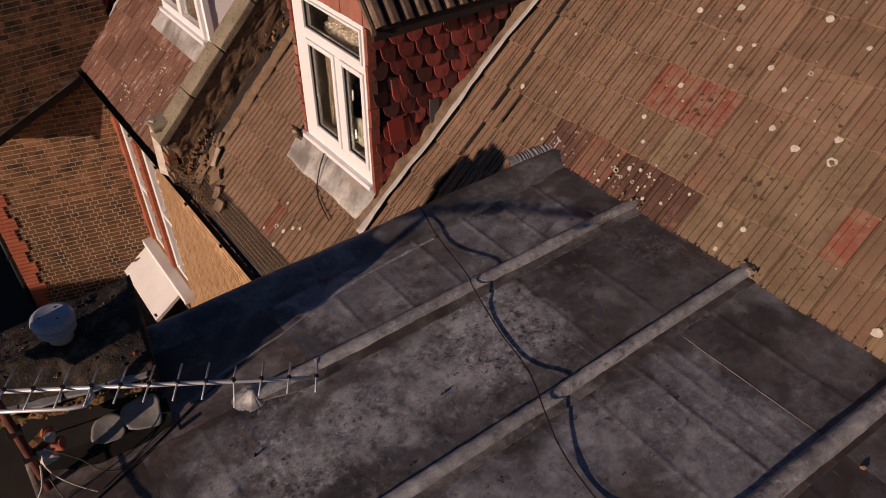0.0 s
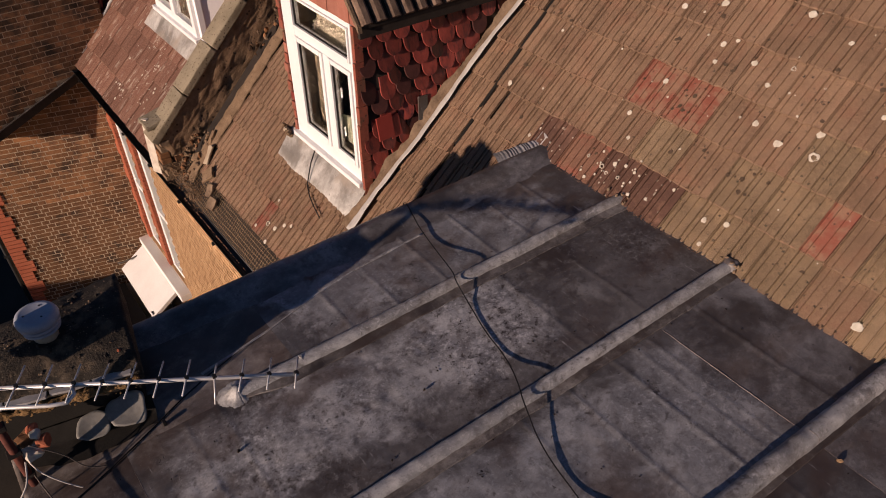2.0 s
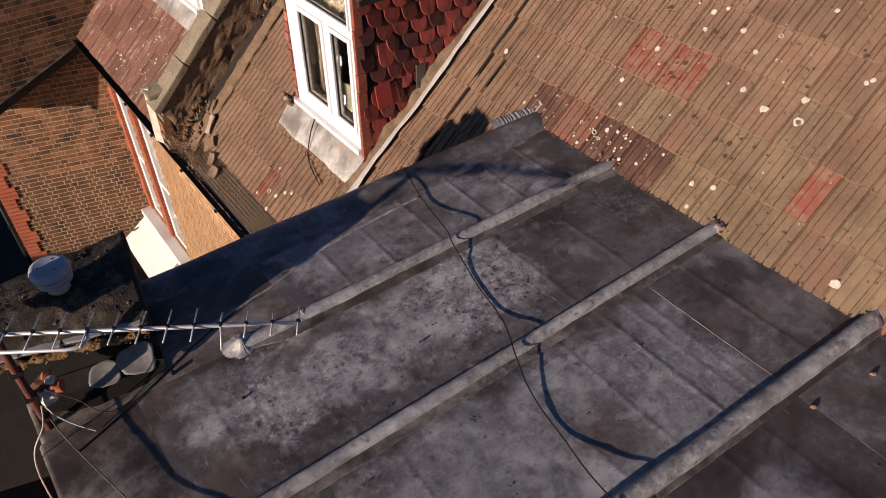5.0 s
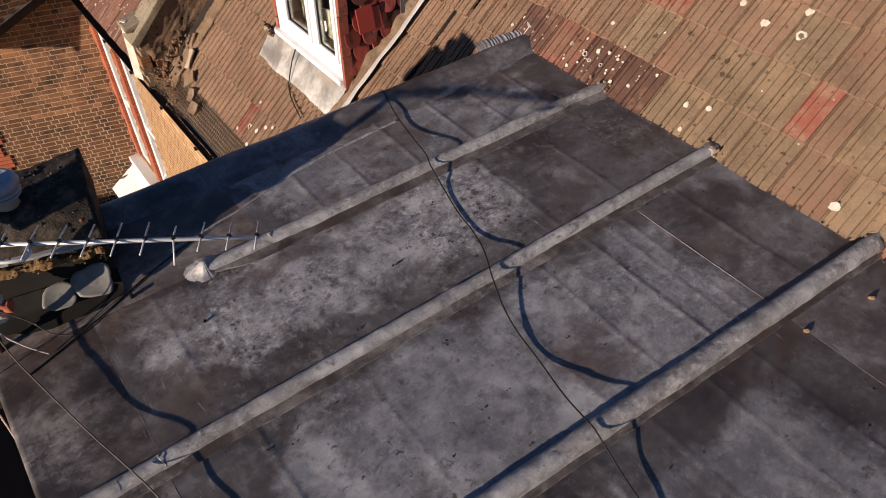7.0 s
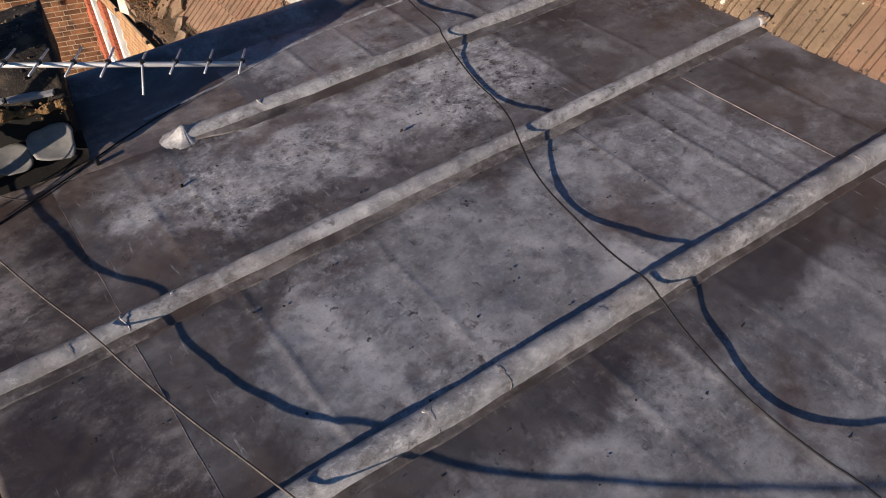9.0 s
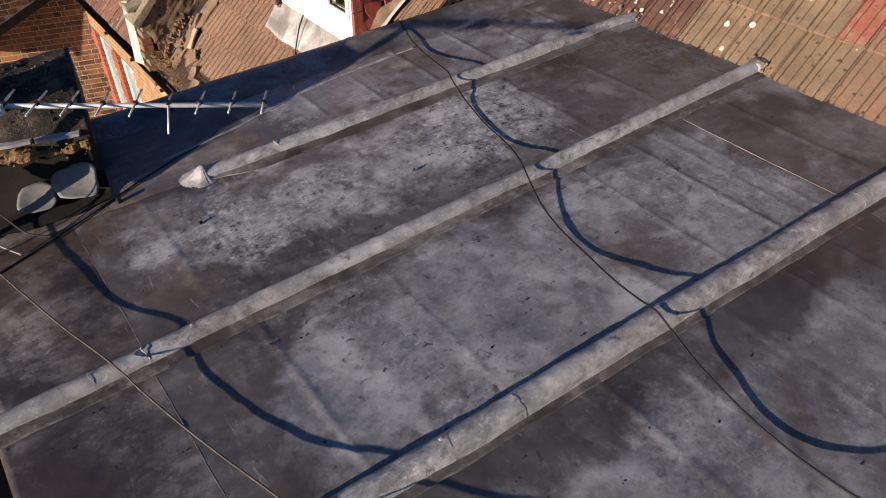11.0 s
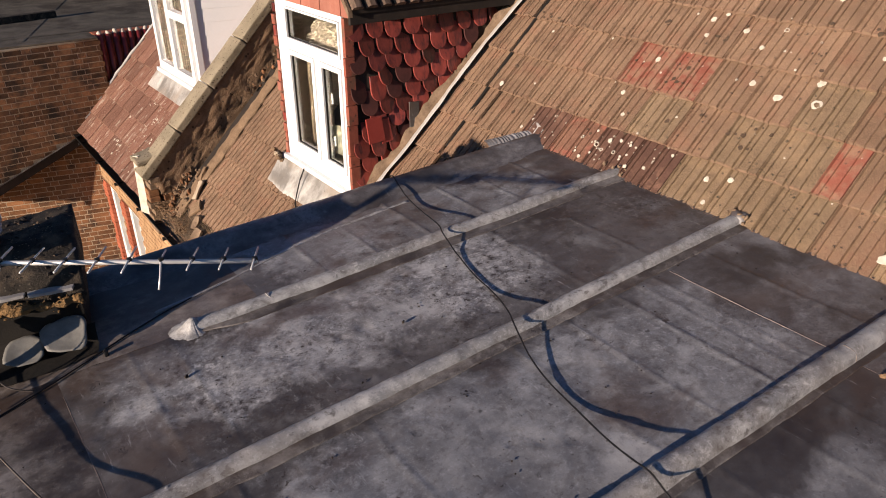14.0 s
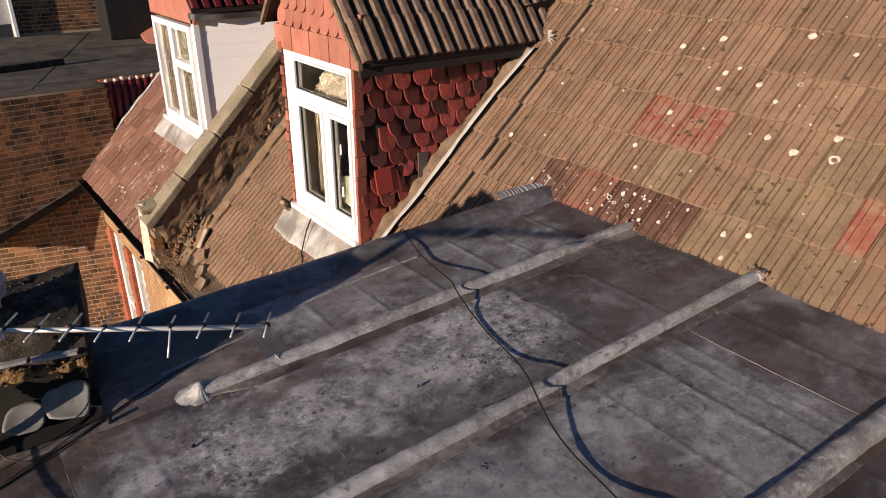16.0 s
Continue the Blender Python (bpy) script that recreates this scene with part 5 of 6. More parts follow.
for y in ys:
    q = (y - 2.86) / 1.9
    xs = -2.455 + 0.20 * q + 0.014 * math.sin(6 * y) + 0.022 * jag(4, 77, (y, 0, 0)) + 0.008 * jag(12, 76, (y, 0, 0))
    wide = 0.048 + 0.014 * jag(6, 80, (y, 0, 0)) + 0.035 * max(0.0, 1 - (y - 2.72) / 0.28)
    base = Vector((xs, y, roof_z(y)))
    rows.append([bm.verts.new(base + Vector((du, 0, 0)) + OUT * h) for du, h in ((-0.020, 0.045), (-0.016, 0.050), (wide * 0.6, 0.066), (wide, 0.070), (wide, 0.066), (0.0, 0.052))])
for a, b in zip(rows, rows[1:]):
    for k in range(6):
        bm.faces.new((a[k], a[(k + 1) % 6], b[(k + 1) % 6], b[k]))
bm.faces.new(list(reversed(rows[0])))
bm.faces.new(rows[-1])
bmesh.ops.recalc_face_normals(bm, faces=bm.faces)
part("flashing", bm, LEAD_LIP, dormer, "pale grey curved metal flashing", True)
bm = bmesh.new()
for k in range(5):
    a = -0.9 + 0.42 * k
    prism(bm, [Vector((-2.22, 4.56, 8.12)), Vector((-2.22 + 0.10 * math.cos(a), 4.53, 8.10 + 0.10 * math.sin(a) + 0.02)), Vector((-2.22 + 0.10 * math.cos(a + 0.36), 4.51, 8.10 + 0.10 * math.sin(a + 0.36)))], (0, 0.006, 0.004))
part("flashing_end", bm, LEAD_LIP, dormer, "crumpled pale flashing end")

# lead apron below the window, dressed down over the tiles
bm = bmesh.new()
nx, ny = 46, 10
rows = []
for j in range(ny + 1):
    v = j / ny
    row = []
    for i in range(nx + 1):
        x = -3.86 + 1.33 * i / nx
        yb, yt = 2.735 + 0.012 * jag(6, 101, (x, 0, 0)), 2.925
        y = yt + (yb - yt) * v
        z = 6.585 + (roof_z(yb) + 0.045 - 6.585) * v + 0.010 * jag(9, 102, (x, y, 0)) + 0.008 * jag(22, 103, (x, y, 0))
        row.append(bm.verts.new((x, y, z)))
    rows.append(row)
rows.append([bm.verts.new(v.co + Vector((0, -0.003, -0.02))) for v in rows[-1]])
for a, b in zip(rows, rows[1:]):
    for k in range(nx):
        bm.faces.new((b[k], b[k + 1], a[k + 1], a[k]))
apron = part("lead_apron", bm, APRON, dormer, "pale crinkled lead apron under the window", True)
bm = bmesh.new()
pts = [(-3.30, 2.86, 6.60), (-3.29, 2.80, 6.50), (-3.25, 2.74, 6.40), (-3.22, 2.70, 6.32), (-3.12, 2.66, 6.275), (-3.0, 2.63, 6.25), (-2.85, 2.60, 6.22)]
sweep(bm, pts, 0.006, 5)
vine = thing("cracked_cable", (-3.3, 2.8, 6.3), "thin dark cable straggling down over the apron", "cable")
part("strand", bm, CABLE_BLACK, vine, "", True)
for k in range(9):
    bm = bmesh.new()
    crumb(bm, (-3.86 + 0.04 * (k % 3), 2.90 - 0.03 * (k // 3), 6.56 + 0.03 * (k // 3) - 0.03 * (k % 3)), (0.026, 0.024, 0.02), 500 + k)
    tagged(link_mesh("mortar_lump", bm, (FILLET, MORTAR, FILLET)[k % 3]), "loose mortar lump beside the dormer's sill", "rubble", "sill rubble")

# ---- neighbour's dormer ----
nbd = thing("dormer", (-6.8, 3.0, 6.4), "neighbour's dormer with white plastic siding and red gable", "dormer")
bm = bmesh.new()
prism(bm, [(-6.14, 3.06, 6.50), (-5.80, 5.2, 6.5), (-5.80, 5.2, 7.98), (-6.14, 3.06, 7.98)], (-0.04, 0, 0))
part("side_wall", bm, SIDING, nbd)
for k in range(10):
    z = 6.52 + 0.147 * k
    bm = bmesh.new()
    extrude_profile(bm, [(0.0, 0.0), (0.013, 0.001), (0.009, 0.147), (0.0, 0.147)], (-6.14, 3.07, z), (-5.83, 5.0, z), (1, 0, 0), (0, 0, 1))
    part("siding_board", bm, SIDING, nbd)
part("corner_trim", box(-6.17, -6.105, 3.0, 3.07, 6.55, 7.98, 0.004), SIDING, nbd)
part("front_wall", box(-7.55, -6.15, 3.10, 3.14, 6.40, 8.00), CLAY_PALE, nbd)
part("eave_board", box(-6.16, -5.96, 2.98, 5.3, 7.98, 8.05, 0.004), LEAD, nbd)
bm = bmesh.new()
prism(bm, [(-7.62, 3.0, 7.93), (-6.06, 3.0, 7.93), (-6.06, 3.0, 8.12), (-6.84, 3.0, 8.9), (-7.62, 3.0, 8.12)], (0, 0.05, 0))
part("gable", bm, CLAY_PALE, nbd, "plain red gable boards")
for side in (1, -1):
    xe, ze = -6.84 + side * 0.90, 8.06
    bm = bmesh.new()
    prism(bm, [(xe, 2.95, ze), (-6.84, 2.95, 8.96), (-6.84, 2.95, 9.0), (xe, 2.95, ze + 0.04)], (0, 2.8, 0))
    part("roof_slope", bm, WOOD_DARK, nbd)
    down = Vector((side * 0.9, 0, -0.9)).normalized()
    up = Vector((side, 0, 1)).normalized()
    bm = bmesh.new()
    extrude_profile(bm, [(-0.044, 0.0), (-0.03, 0.03), (0.03, 0.03), (0.044, 0.0)], (0, 0, 0), down * 1.25, (0, 1, 0), up)
    rib = mesh_of("rib_tile", bm, RED_PLASTIC)
    for c in range(20):
        shared("rib_tile", rib, nbd, Matrix.Translation(Vector((-6.84, 3.0 + 0.126 * c, 9.005)) + down * 0.02 + up * 0.004))
nbw = thing("dormer_window", (-6.85, 3.0, 6.66), "neighbour's white plastic dormer window with net blind", "window")
bm = bmesh.new()
for x0, x1, z0, z1 in ((-7.48, -7.40, 6.66, 7.90), (-6.26, -6.17, 6.66, 7.90), (-7.40, -6.26, 7.83, 7.90), (-7.40, -6.26, 6.66, 6.76), (-6.90, -6.78, 6.76, 7.83), (-6.78, -6.26, 7.38, 7.47)):
    box(x0, x1, 2.96, 3.05, z0, z1, 0.006, bm)
part("frame", bm, PAINT, nbw)
for x0, x1, z0, z1 in ((-7.40, -6.90, 6.76, 7.83), (-6.78, -6.26, 6.76, 7.38), (-6.78, -6.26, 7.47, 7.83)):
    pane = part("pane", box(x0, x1, 3.0, 3.008, z0, z1), GLASS, nbw, "clear glass pane")
    pane.visible_shadow = False
    bm = bmesh.new()
    n = 12
    for k in range(n):
        x = x0 + 0.02 + (x1 - x0 - 0.04) * k / n
        box(x, x + (x1 - x0) / n * 1.0, 3.03 + 0.012 * (k % 2), 3.036 + 0.012 * (k % 2), z0 + 0.02, z1 - 0.02, 0, bm)
    part("blind", bm, FELT, nbw)
part("sill", box(-7.52, -6.13, 2.92, 3.0, 6.61, 6.66, 0.006), PAINT, nbw)
bm = bmesh.new()
prism(bm, [(-7.62, 2.98, 6.625), (-6.15, 2.98, 6.625), (-6.12, 2.80, roof_z(2.80) + 0.05), (-7.65, 2.80, roof_z(2.80) + 0.05)], (0, 0.01, -0.012))
part("lead_apron", bm, APRON, nbd, "pale lead apron under the neighbour's window")

# ---- beyond the wing: felt roof, ribbed cladding, far walls ----
roof_felt = tagged(link_mesh("roof_felt", box(-14.5, -9.06, -1.5, 6.0, 6.60, 6.86), FELT), "flat roof of grey bitumen felt behind the wing wall", "roof", kind="structure")
part("felt_lap", box(-9.062, -8.80, 0.18, 2.55, 6.842, 6.866, 0.004), FELT, roof_felt, "felt lapped over the head of the brick wall")
felt_edge = thing("felt_seam", (-11, 2.4, 6.86), "raised lapped seams of the felt roof", "seam", "felt seams")
for a, b in (((-9.0, 1.6, 6.863), (-14.4, 3.6, 6.863)), ((-11.6, 0.5, 6.863), (-11.2, 4.6, 6.863)), ((-9.35, 0.0, 6.865), (-9.35, 4.0, 6.865))):
    bm = bmesh.new()
    extrude_profile(bm, [(-0.05, 0), (-0.04, 0.0012), (0.04, 0.0012), (0.05, 0)], a, b, (Vector(b) - Vector(a)).normalized().cross(Vector((0, 0, 1))), (0, 0, 1))
    part("seam", bm, FELT, felt_edge)
kerb = thing("roof_upstand", (-10.5, 2.0, 6.86), "low dark upstand across the felt roof", "upstand")
bm = bmesh.new()
box(-0.06, 0.06, -1.5, 1.0, 0, 0.10, 0.015, bm)
ob = part("upstand", bm, BITUMEN, kerb)
ob.matrix_basis = Matrix.Translation((-10.6, 1.45, 6.86)) @ pose(0, 0, 0, 0, 0, 12)
clad = thing("ribbed_cladding", (-8.95, 2.95, 6.0), "dark red ribbed tile cladding with white mortared tops", "cladding")
part("backing", box(-9.2, -8.98, 2.55, 4.0, 5.7, 6.87), BRICK_RED, clad)
bm = bmesh.new()
sweep(bm, [(0, 0, -1.1), (0, 0, 0)], 0.045, 10)
rib = mesh_of("rib", bm, RED_PLASTIC, True)
for k in range(12):
    shared("rib", rib, clad, Matrix.Translation((-8.965, 2.62 + 0.105 * k, 6.87)))
    bm = bmesh.new()
    lump(bm, (-8.96, 2.62 + 0.105 * k, 6.88), 0.05, 700 + k)
    part("mortar_cap", bm, LICHEN, clad, "", True)
far = tagged(link_mesh("wall_far", box(-15.2, -14.52, 2.36, 8.0, 4.0, 9.6), MORTAR), "brown brick wall of a house beyond the felt roof", "wall", kind="structure")
far_house = thing("white_window", (-14.4, 1.6, 6.9), "white window and sill of a far extension", "window")
part("frame", box(-14.6, -14.5, 1.0, 2.30, 7.1, 8.6, 0.01), LEAD_LIP, far_house)
part("edge_board", box(-14.55, -14.4, 2.30, 2.37, 6.86, 8.6, 0.01), PAINT, far_house)
tank = thing("dark_tank", (-13, 4.0, 6.86), "matt black box standing on the felt roof", "box")
part("box", box(-13.6, -12.9, 3.68, 4.5, 6.86, 8.6, 0.03), BLACK, tank)
slope = thing("red_roof_slope", (-12.4, 4.6, 6.8), "small red tiled slope behind the neighbour's dormer", "roof")
bm = bmesh.new()
prism(bm, [(-13.0, 4.25, 6.95), (-12.4, 5.4, 7.5), (-11.2, 5.0, 6.87), (-12.2, 4.15, 6.87)], (0, 0, -0.05))
part("slope", bm, CLAY_PALE, slope)

# ---- chimney stack at the roof's lower corner ----
stack = thing("chimney_stack", (-1.3, 0.3, 6.9), "low capped chimney stack with black mossy top and lead flashing", "chimney")
CAP_TOP = 7.495
cap_z = lambda u: CAP_TOP - 0.03 - 0.09 * max(0.0, 1 - u / 0.4)       # the capping falls towards the lead roof
# shaft, coloured near black for the shade it stands in
bm = bmesh.new()
prism(bm, [(-1.02, 0.625, 6.3), (-1.55, 0.74, 6.3), (-1.46, -0.75, 6.3), (-1.40, -0.75, 6.3)], (0, 0, 0.98))
part("shaft", bm, NEAR_BLACK, stack)
bm = bmesh.new()
nu, nv = 30, 60
rows = []
for j in range(nv + 1):
    v = j / nv
    near, away = Vector((-1.00 - 0.41 * v, 0.655 - 1.39 * v, 0)), Vector((-1.60 + 0.10 * v, 0.765 - 1.50 * v, 0))
    row = []
    for i in range(nu + 1):
        p = near.lerp(away, i / nu)
        p.z = cap_z(i / nu) + 0.012 * jag(5, 111, p) + 0.008 * jag(17, 112, p) + 0.006 * jag(45, 113, p) - 0.035 * (i == 0) - 0.012 * (i == 1)
        p.x += 0.012 * jag(14, 115, p) * (i < 2)
        row.append(bm.verts.new(p))
    rows.append(row)
for a, b in zip(rows, rows[1:]):
    for k in range(nu):
        bm.faces.new((a[k], b[k], b[k + 1], a[k + 1]))
rim = rows[0] + [r[-1] for r in rows[1:]] + list(reversed(rows[-1][:-1])) + [r[0] for r in reversed(rows[1:-1])]
low = [bm.verts.new((v.co.x, v.co.y, 7.24)) for v in rim]
for k in range(len(rim)):
    q = (k + 1) % len(rim)
    bm.faces.new((rim[k], rim[q], low[q], low[k]))
bmesh.ops.recalc_face_normals(bm, faces=bm.faces)
part("mortar_cap", bm, BITUMEN, stack, "blackened mossy mortar capping", True)
side = Vector((-0.41, -1.39, 0)).normalized()
face = Vector((-side.y, side.x, 0))
foot = Vector((-0.985, 0.630, 0))
on_side = lambda along, off, z: foot + side * along + face * off + Vector((0, 0, z))
if face.x < 0:
    face = -face
# grit, crumbs and moss on the capping
rk = random.Random(61)
for name, mat, many, label in (("grit", RUBBLE, 160, "pale grit on the capping"), ("moss_clump", WOOD_DARK, 140, "dark moss on the capping")):
    bm = bmesh.new()
    for k in range(many):
        u, v = rk.random(), rk.random() * 0.75
        p = Vector((-1.02 - 0.41 * v, 0.64 - 1.39 * v, 0)).lerp(Vector((-1.57 + 0.10 * v, 0.75 - 1.50 * v, 0)), u)
        lump(bm, (p.x, p.y, cap_z(u) + 0.002 + 0.012 * jag(5, 111, p)), rk.choice((0.003, 0.004, 0.005, 0.008)) * (1 if name == "grit" else 1.8), 3000 + k, 0.6)
    tagged(part(name, bm, mat, stack, label), label, kind="stuff")
bm = bmesh.new()
lump(bm, (-1.09, 0.60, 7.405), 0.016, 77, 0.5)
part("lichen_spot", bm, BRICK_RED, stack, "orange lichen spot on the capping")
# broken slates bedded in the side, with moss on the ledge under them
for k in range(7):
    a0 = 0.02 + 0.19 * k
    bm = bmesh.new()
    prism(bm, [on_side(a0, -0.03, 7.322 - 0.003 * (k % 2)), on_side(a0 + 0.185, -0.03, 7.320), on_side(a0 + 0.18, 0.012 + rk.uniform(-0.012, 0.006), 7.316), on_side(a0 + 0.09, 0.016 + rk.uniform(-0.012, 0.008), 7.315), on_side(a0 + 0.008, 0.012 + rk.uniform(-0.012, 0.006), 7.317)], (0, 0, 0.014))
    part("slate", bm, LEAD_LIGHT, stack, "thin slate edge in the side of the stack")
bm = bmesh.new()
sweep(bm, [on_side(q, 0.004 + 0.012 * jag(6, 145, (q, 0, 0)), 7.268 + 0.02 * jag(5, 146, (q, 0, 0))) for q in np.linspace(0.0, 1.2, 90)], [0.030 * (0.7 + 0.5 * jag(8, 147, (q, 0, 0)) + 0.3 * jag(25, 147, (q, 0, 0))) for q in np.linspace(0.0, 1.2, 90)], 10, 1.1)
for v in bm.verts:
    v.co += Vector((jag(40, 148, v.co), 0, jag(40, 149, v.co))) * 0.012
for k in range(70):
    q = rk.random() * 0.62
    lump(bm, on_side(q, 0.010 + rk.uniform(-0.01, 0.02), 7.258 + rk.uniform(-0.02, 0.045)), rk.uniform(0.004, 0.011), 3300 + k, 0.7)
part("moss_ledge", bm, MOSS, stack, "brown moss-grown ledge")
# two dished lead pieces dressed against the foot
for k, (at, w, hgt) in enumerate(((0.095, 0.168, 0.155), (0.268, 0.142, 0.125))):
    bm = bmesh.new()
    base_z = 7.118 - 0.040 * k
    mid_at = bm.verts.new(on_side(at, 0.046, base_z))
    rings = []
    for j in range(1, 7):
        r = j / 6
        ring_v = []
        for i in range(28):
            a = 2 * math.pi * i / 28
            wob = 1.1 + 0.05 * math.cos(3 * a + k) + 0.22 * jag(1.5, 130 + k, (math.cos(a), math.sin(a), 0))
            du = w / 2 * r * wob * math.copysign(abs(math.cos(a)) ** 0.72, math.cos(a))
            dv = hgt / 2 * r * wob * math.copysign(abs(math.sin(a)) ** 0.72, math.sin(a))
            ring_v.append(bm.verts.new(on_side(at + du, 0.046 - 0.80 * dv + 0.002 * jag(12, 133, (du, dv, 0)), base_z + 0.008 + dv * 0.55 - 0.012 * (1 - r * r) + 0.003 * jag(9, 134, (du, dv, 0)))))
        rings.append(ring_v)
    for i in range(28):
        bm.faces.new((mid_at, rings[0][i], rings[0][(i + 1) % 28]))
    for a, b in zip(rings, rings[1:]):
        for i in range(28):
            bm.faces.new((a[i], b[i], b[(i + 1) % 28], a[(i + 1) % 28]))
    bmesh.ops.recalc_face_normals(bm, faces=bm.faces)
    bmesh.ops.solidify(bm, geom=bm.faces[:], thickness=0.005)
    part("lead_apron", bm, LEAD_PLAIN, stack, "dished grey lead flashing piece", True)
bm = bmesh.new()
n = 40
rows = []
for j in range(n + 1):
    q = 0.66 * j / n - 0.02
    z = lead_z(on_side(q, 0, 0).y)
    rows.append([bm.verts.new(on_side(q, o + 0.006 * jag(9, 141, (q, o, 0)), z + h + 0.004 * jag(12, 142, (q, o, 1)))) for o, h in ((-0.01, 0.10), (0.012, 0.085), (0.022, 0.02), (0.05, 0.012), (0.10 + 0.08 * max(0, math.sin(q * 5)) + 0.02 * jag(11, 143, (q, 0, 0)), 0.008))])
for a, b in zip(rows, rows[1:]):
    for k in range(4):
        bm.faces.new((a[k], a[k + 1], b[k + 1], b[k]))
# the dark foot of the stack is shade, given as colour
part("base_flashing", bm, NEAR_BLACK, stack, "near-black strip at the foot, coloured for the shade there", True)
# cowl on the stack
cowl = thing("vent_cowl", (-1.345, 0.35, 7.44), "grey plastic flue cowl on a cream collar", "vent")


def ring(rz, sides=28):
    bm = bmesh.new()
    rows = [[bm.verts.new((-1.345 + 0.78 * r * math.cos(a), 0.35 + 0.78 * r * math.sin(a), 7.435 + (z - 7.38) * 0.83)) for a in (2 * math.pi * k / sides for k in range(sides))] for r, z in rz]
    for a, b in zip(rows, rows[1:]):
        for k in range(sides):
            bm.faces.new((a[k], a[(k + 1) % sides], b[(k + 1) % sides], b[k]))
    bm.faces.new(list(reversed(rows[0])))
    bm.faces.new(rows[-1])
    bmesh.ops.recalc_face_normals(bm, faces=bm.faces)
    return bm


part("collar", ring([(0.075, 7.38), (0.072, 7.43), (0.080, 7.46), (0.085, 7.48)]), COWL_BASE, cowl, "cream clay collar", True)
part("ring", ring([(0.098, 7.475), (0.112, 7.482), (0.112, 7.494), (0.095, 7.50)]), COWL, cowl, "", True)
part("ring", ring([(0.100, 7.505), (0.118, 7.512), (0.118, 7.525), (0.1, 7.53)]), COWL, cowl, "", True)
part("cap", ring([(0.105, 7.535), (0.125, 7.542), (0.128, 7.565), (0.118, 7.590), (0.095, 7.600), (0.088, 7.598)]), COWL, cowl, "grey cap with three screws", True)
for a in (0.4, 2.5, 4.6):
    bm = bmesh.new()
    bmesh.ops.create_cone(bm, cap_ends=True, segments=8, radius1=0.0055, radius2=0.005, depth=0.0016, matrix=Matrix.Translation((-1.345 + 0.05 * math.cos(a), 0.35 + 0.05 * math.sin(a), 7.617)))
    part("screw", bm, BLACK, cowl)


# ---- television aerial, pole and cables ----
aerial = thing("tv_aerial", (-0.95, 0.03, 7.6), "aluminium television aerial with short rods over the lead roof", "aerial")
TIP = Vector((-0.255, 1.168, 7.604))
BOOM = Vector((-0.438, -0.683, 0.024)).normalized()
ROD = Vector((0.842, -0.540, 0.0))
bm = bmesh.new()
sweep(bm, [TIP + BOOM * 0.003, TIP + BOOM * 0.55, TIP + BOOM * 1.75], 0.0098, 8)
part("boom", bm, ALUMINIUM, aerial, "", True)
for k in range(14):
    c = TIP + BOOM * (0.012 + 0.1165 * k) + Vector((0, 0, 0.012))
    long = 0.088 + 0.002 * k
    bm = bmesh.new()
    tilt = Vector((0, 0, -0.010)) if k == 3 else Vector((0, 0, 0.004 * math.sin(5.1 * k)))
    if k == 3:
        sweep(bm, [c - ROD * long * 0.75, c, c + ROD * long * 0.5 + Vector((0, 0, -0.05)), c + ROD * long * 0.9 + Vector((0, 0, -0.085))], 0.0042, 6)
    else:
        sweep(bm, [c - ROD * long + tilt, c, c + ROD * long - tilt], 0.0042, 6)
    rod = part("rod", bm, ALUMINIUM, aerial, "", True)
    part("clip", box(c.x - 0.009, c.x + 0.009, c.y - 0.009, c.y + 0.009, c.z - 0.010, c.z + 0.006, 0.003), BLACK, rod, "black plastic clip")
bm = bmesh.new()
u0 = TIP + BOOM * 0.95
sweep(bm, [u0 + ROD * 0.01, u0 + ROD * 0.05 - BOOM * 0.02, u0 + ROD * 0.095 - BOOM * 0.005, u0 + ROD * 0.105 + BOOM * 0.06, u0 + ROD * 0.105 + BOOM * 0.7], 0.009, 8)
part("dipole", bm, ALUMINIUM, aerial, "bent tube of the aerial's dipole", True)
END = TIP + BOOM * 1.66
for k, up in enumerate((1, -1)):
    bm = bmesh.new()
    lean = BOOM * 0.05 + Vector((0, 0, 0.125 * up))
    prism(bm, [END - ROD * 0.15, END + ROD * 0.15, END + ROD * 0.13 + lean, END - ROD * 0.13 + lean], BOOM * 0.004)
    part("reflector", bm, ALUMINIUM, aerial, "plain metal reflector plate at the aerial's rear")
pole = thing("aerial_pole", (-0.95, 0.03, 6.4), "rusty red steel pole strapped beside the chimney", "pole")
bm = bmesh.new()
sweep(bm, [(-0.93, 0.02, 6.2), (-0.945, 0.03, 7.0), (-0.96, 0.035, 7.66)], 0.019, 10)
part("tube", bm, RUST, pole, "", True)
for z in (7.05, 7.22, 7.4):
    part("strap", box(-0.98, -0.92, 0.0, 0.06, z, z + 0.014, 0.003), WOOD_DARK, pole)
frag = thing("broken_brickwork", (-0.98, 0.11, 7.2), "broken red brick and plaster chunks wedged at the stack", "fragment")
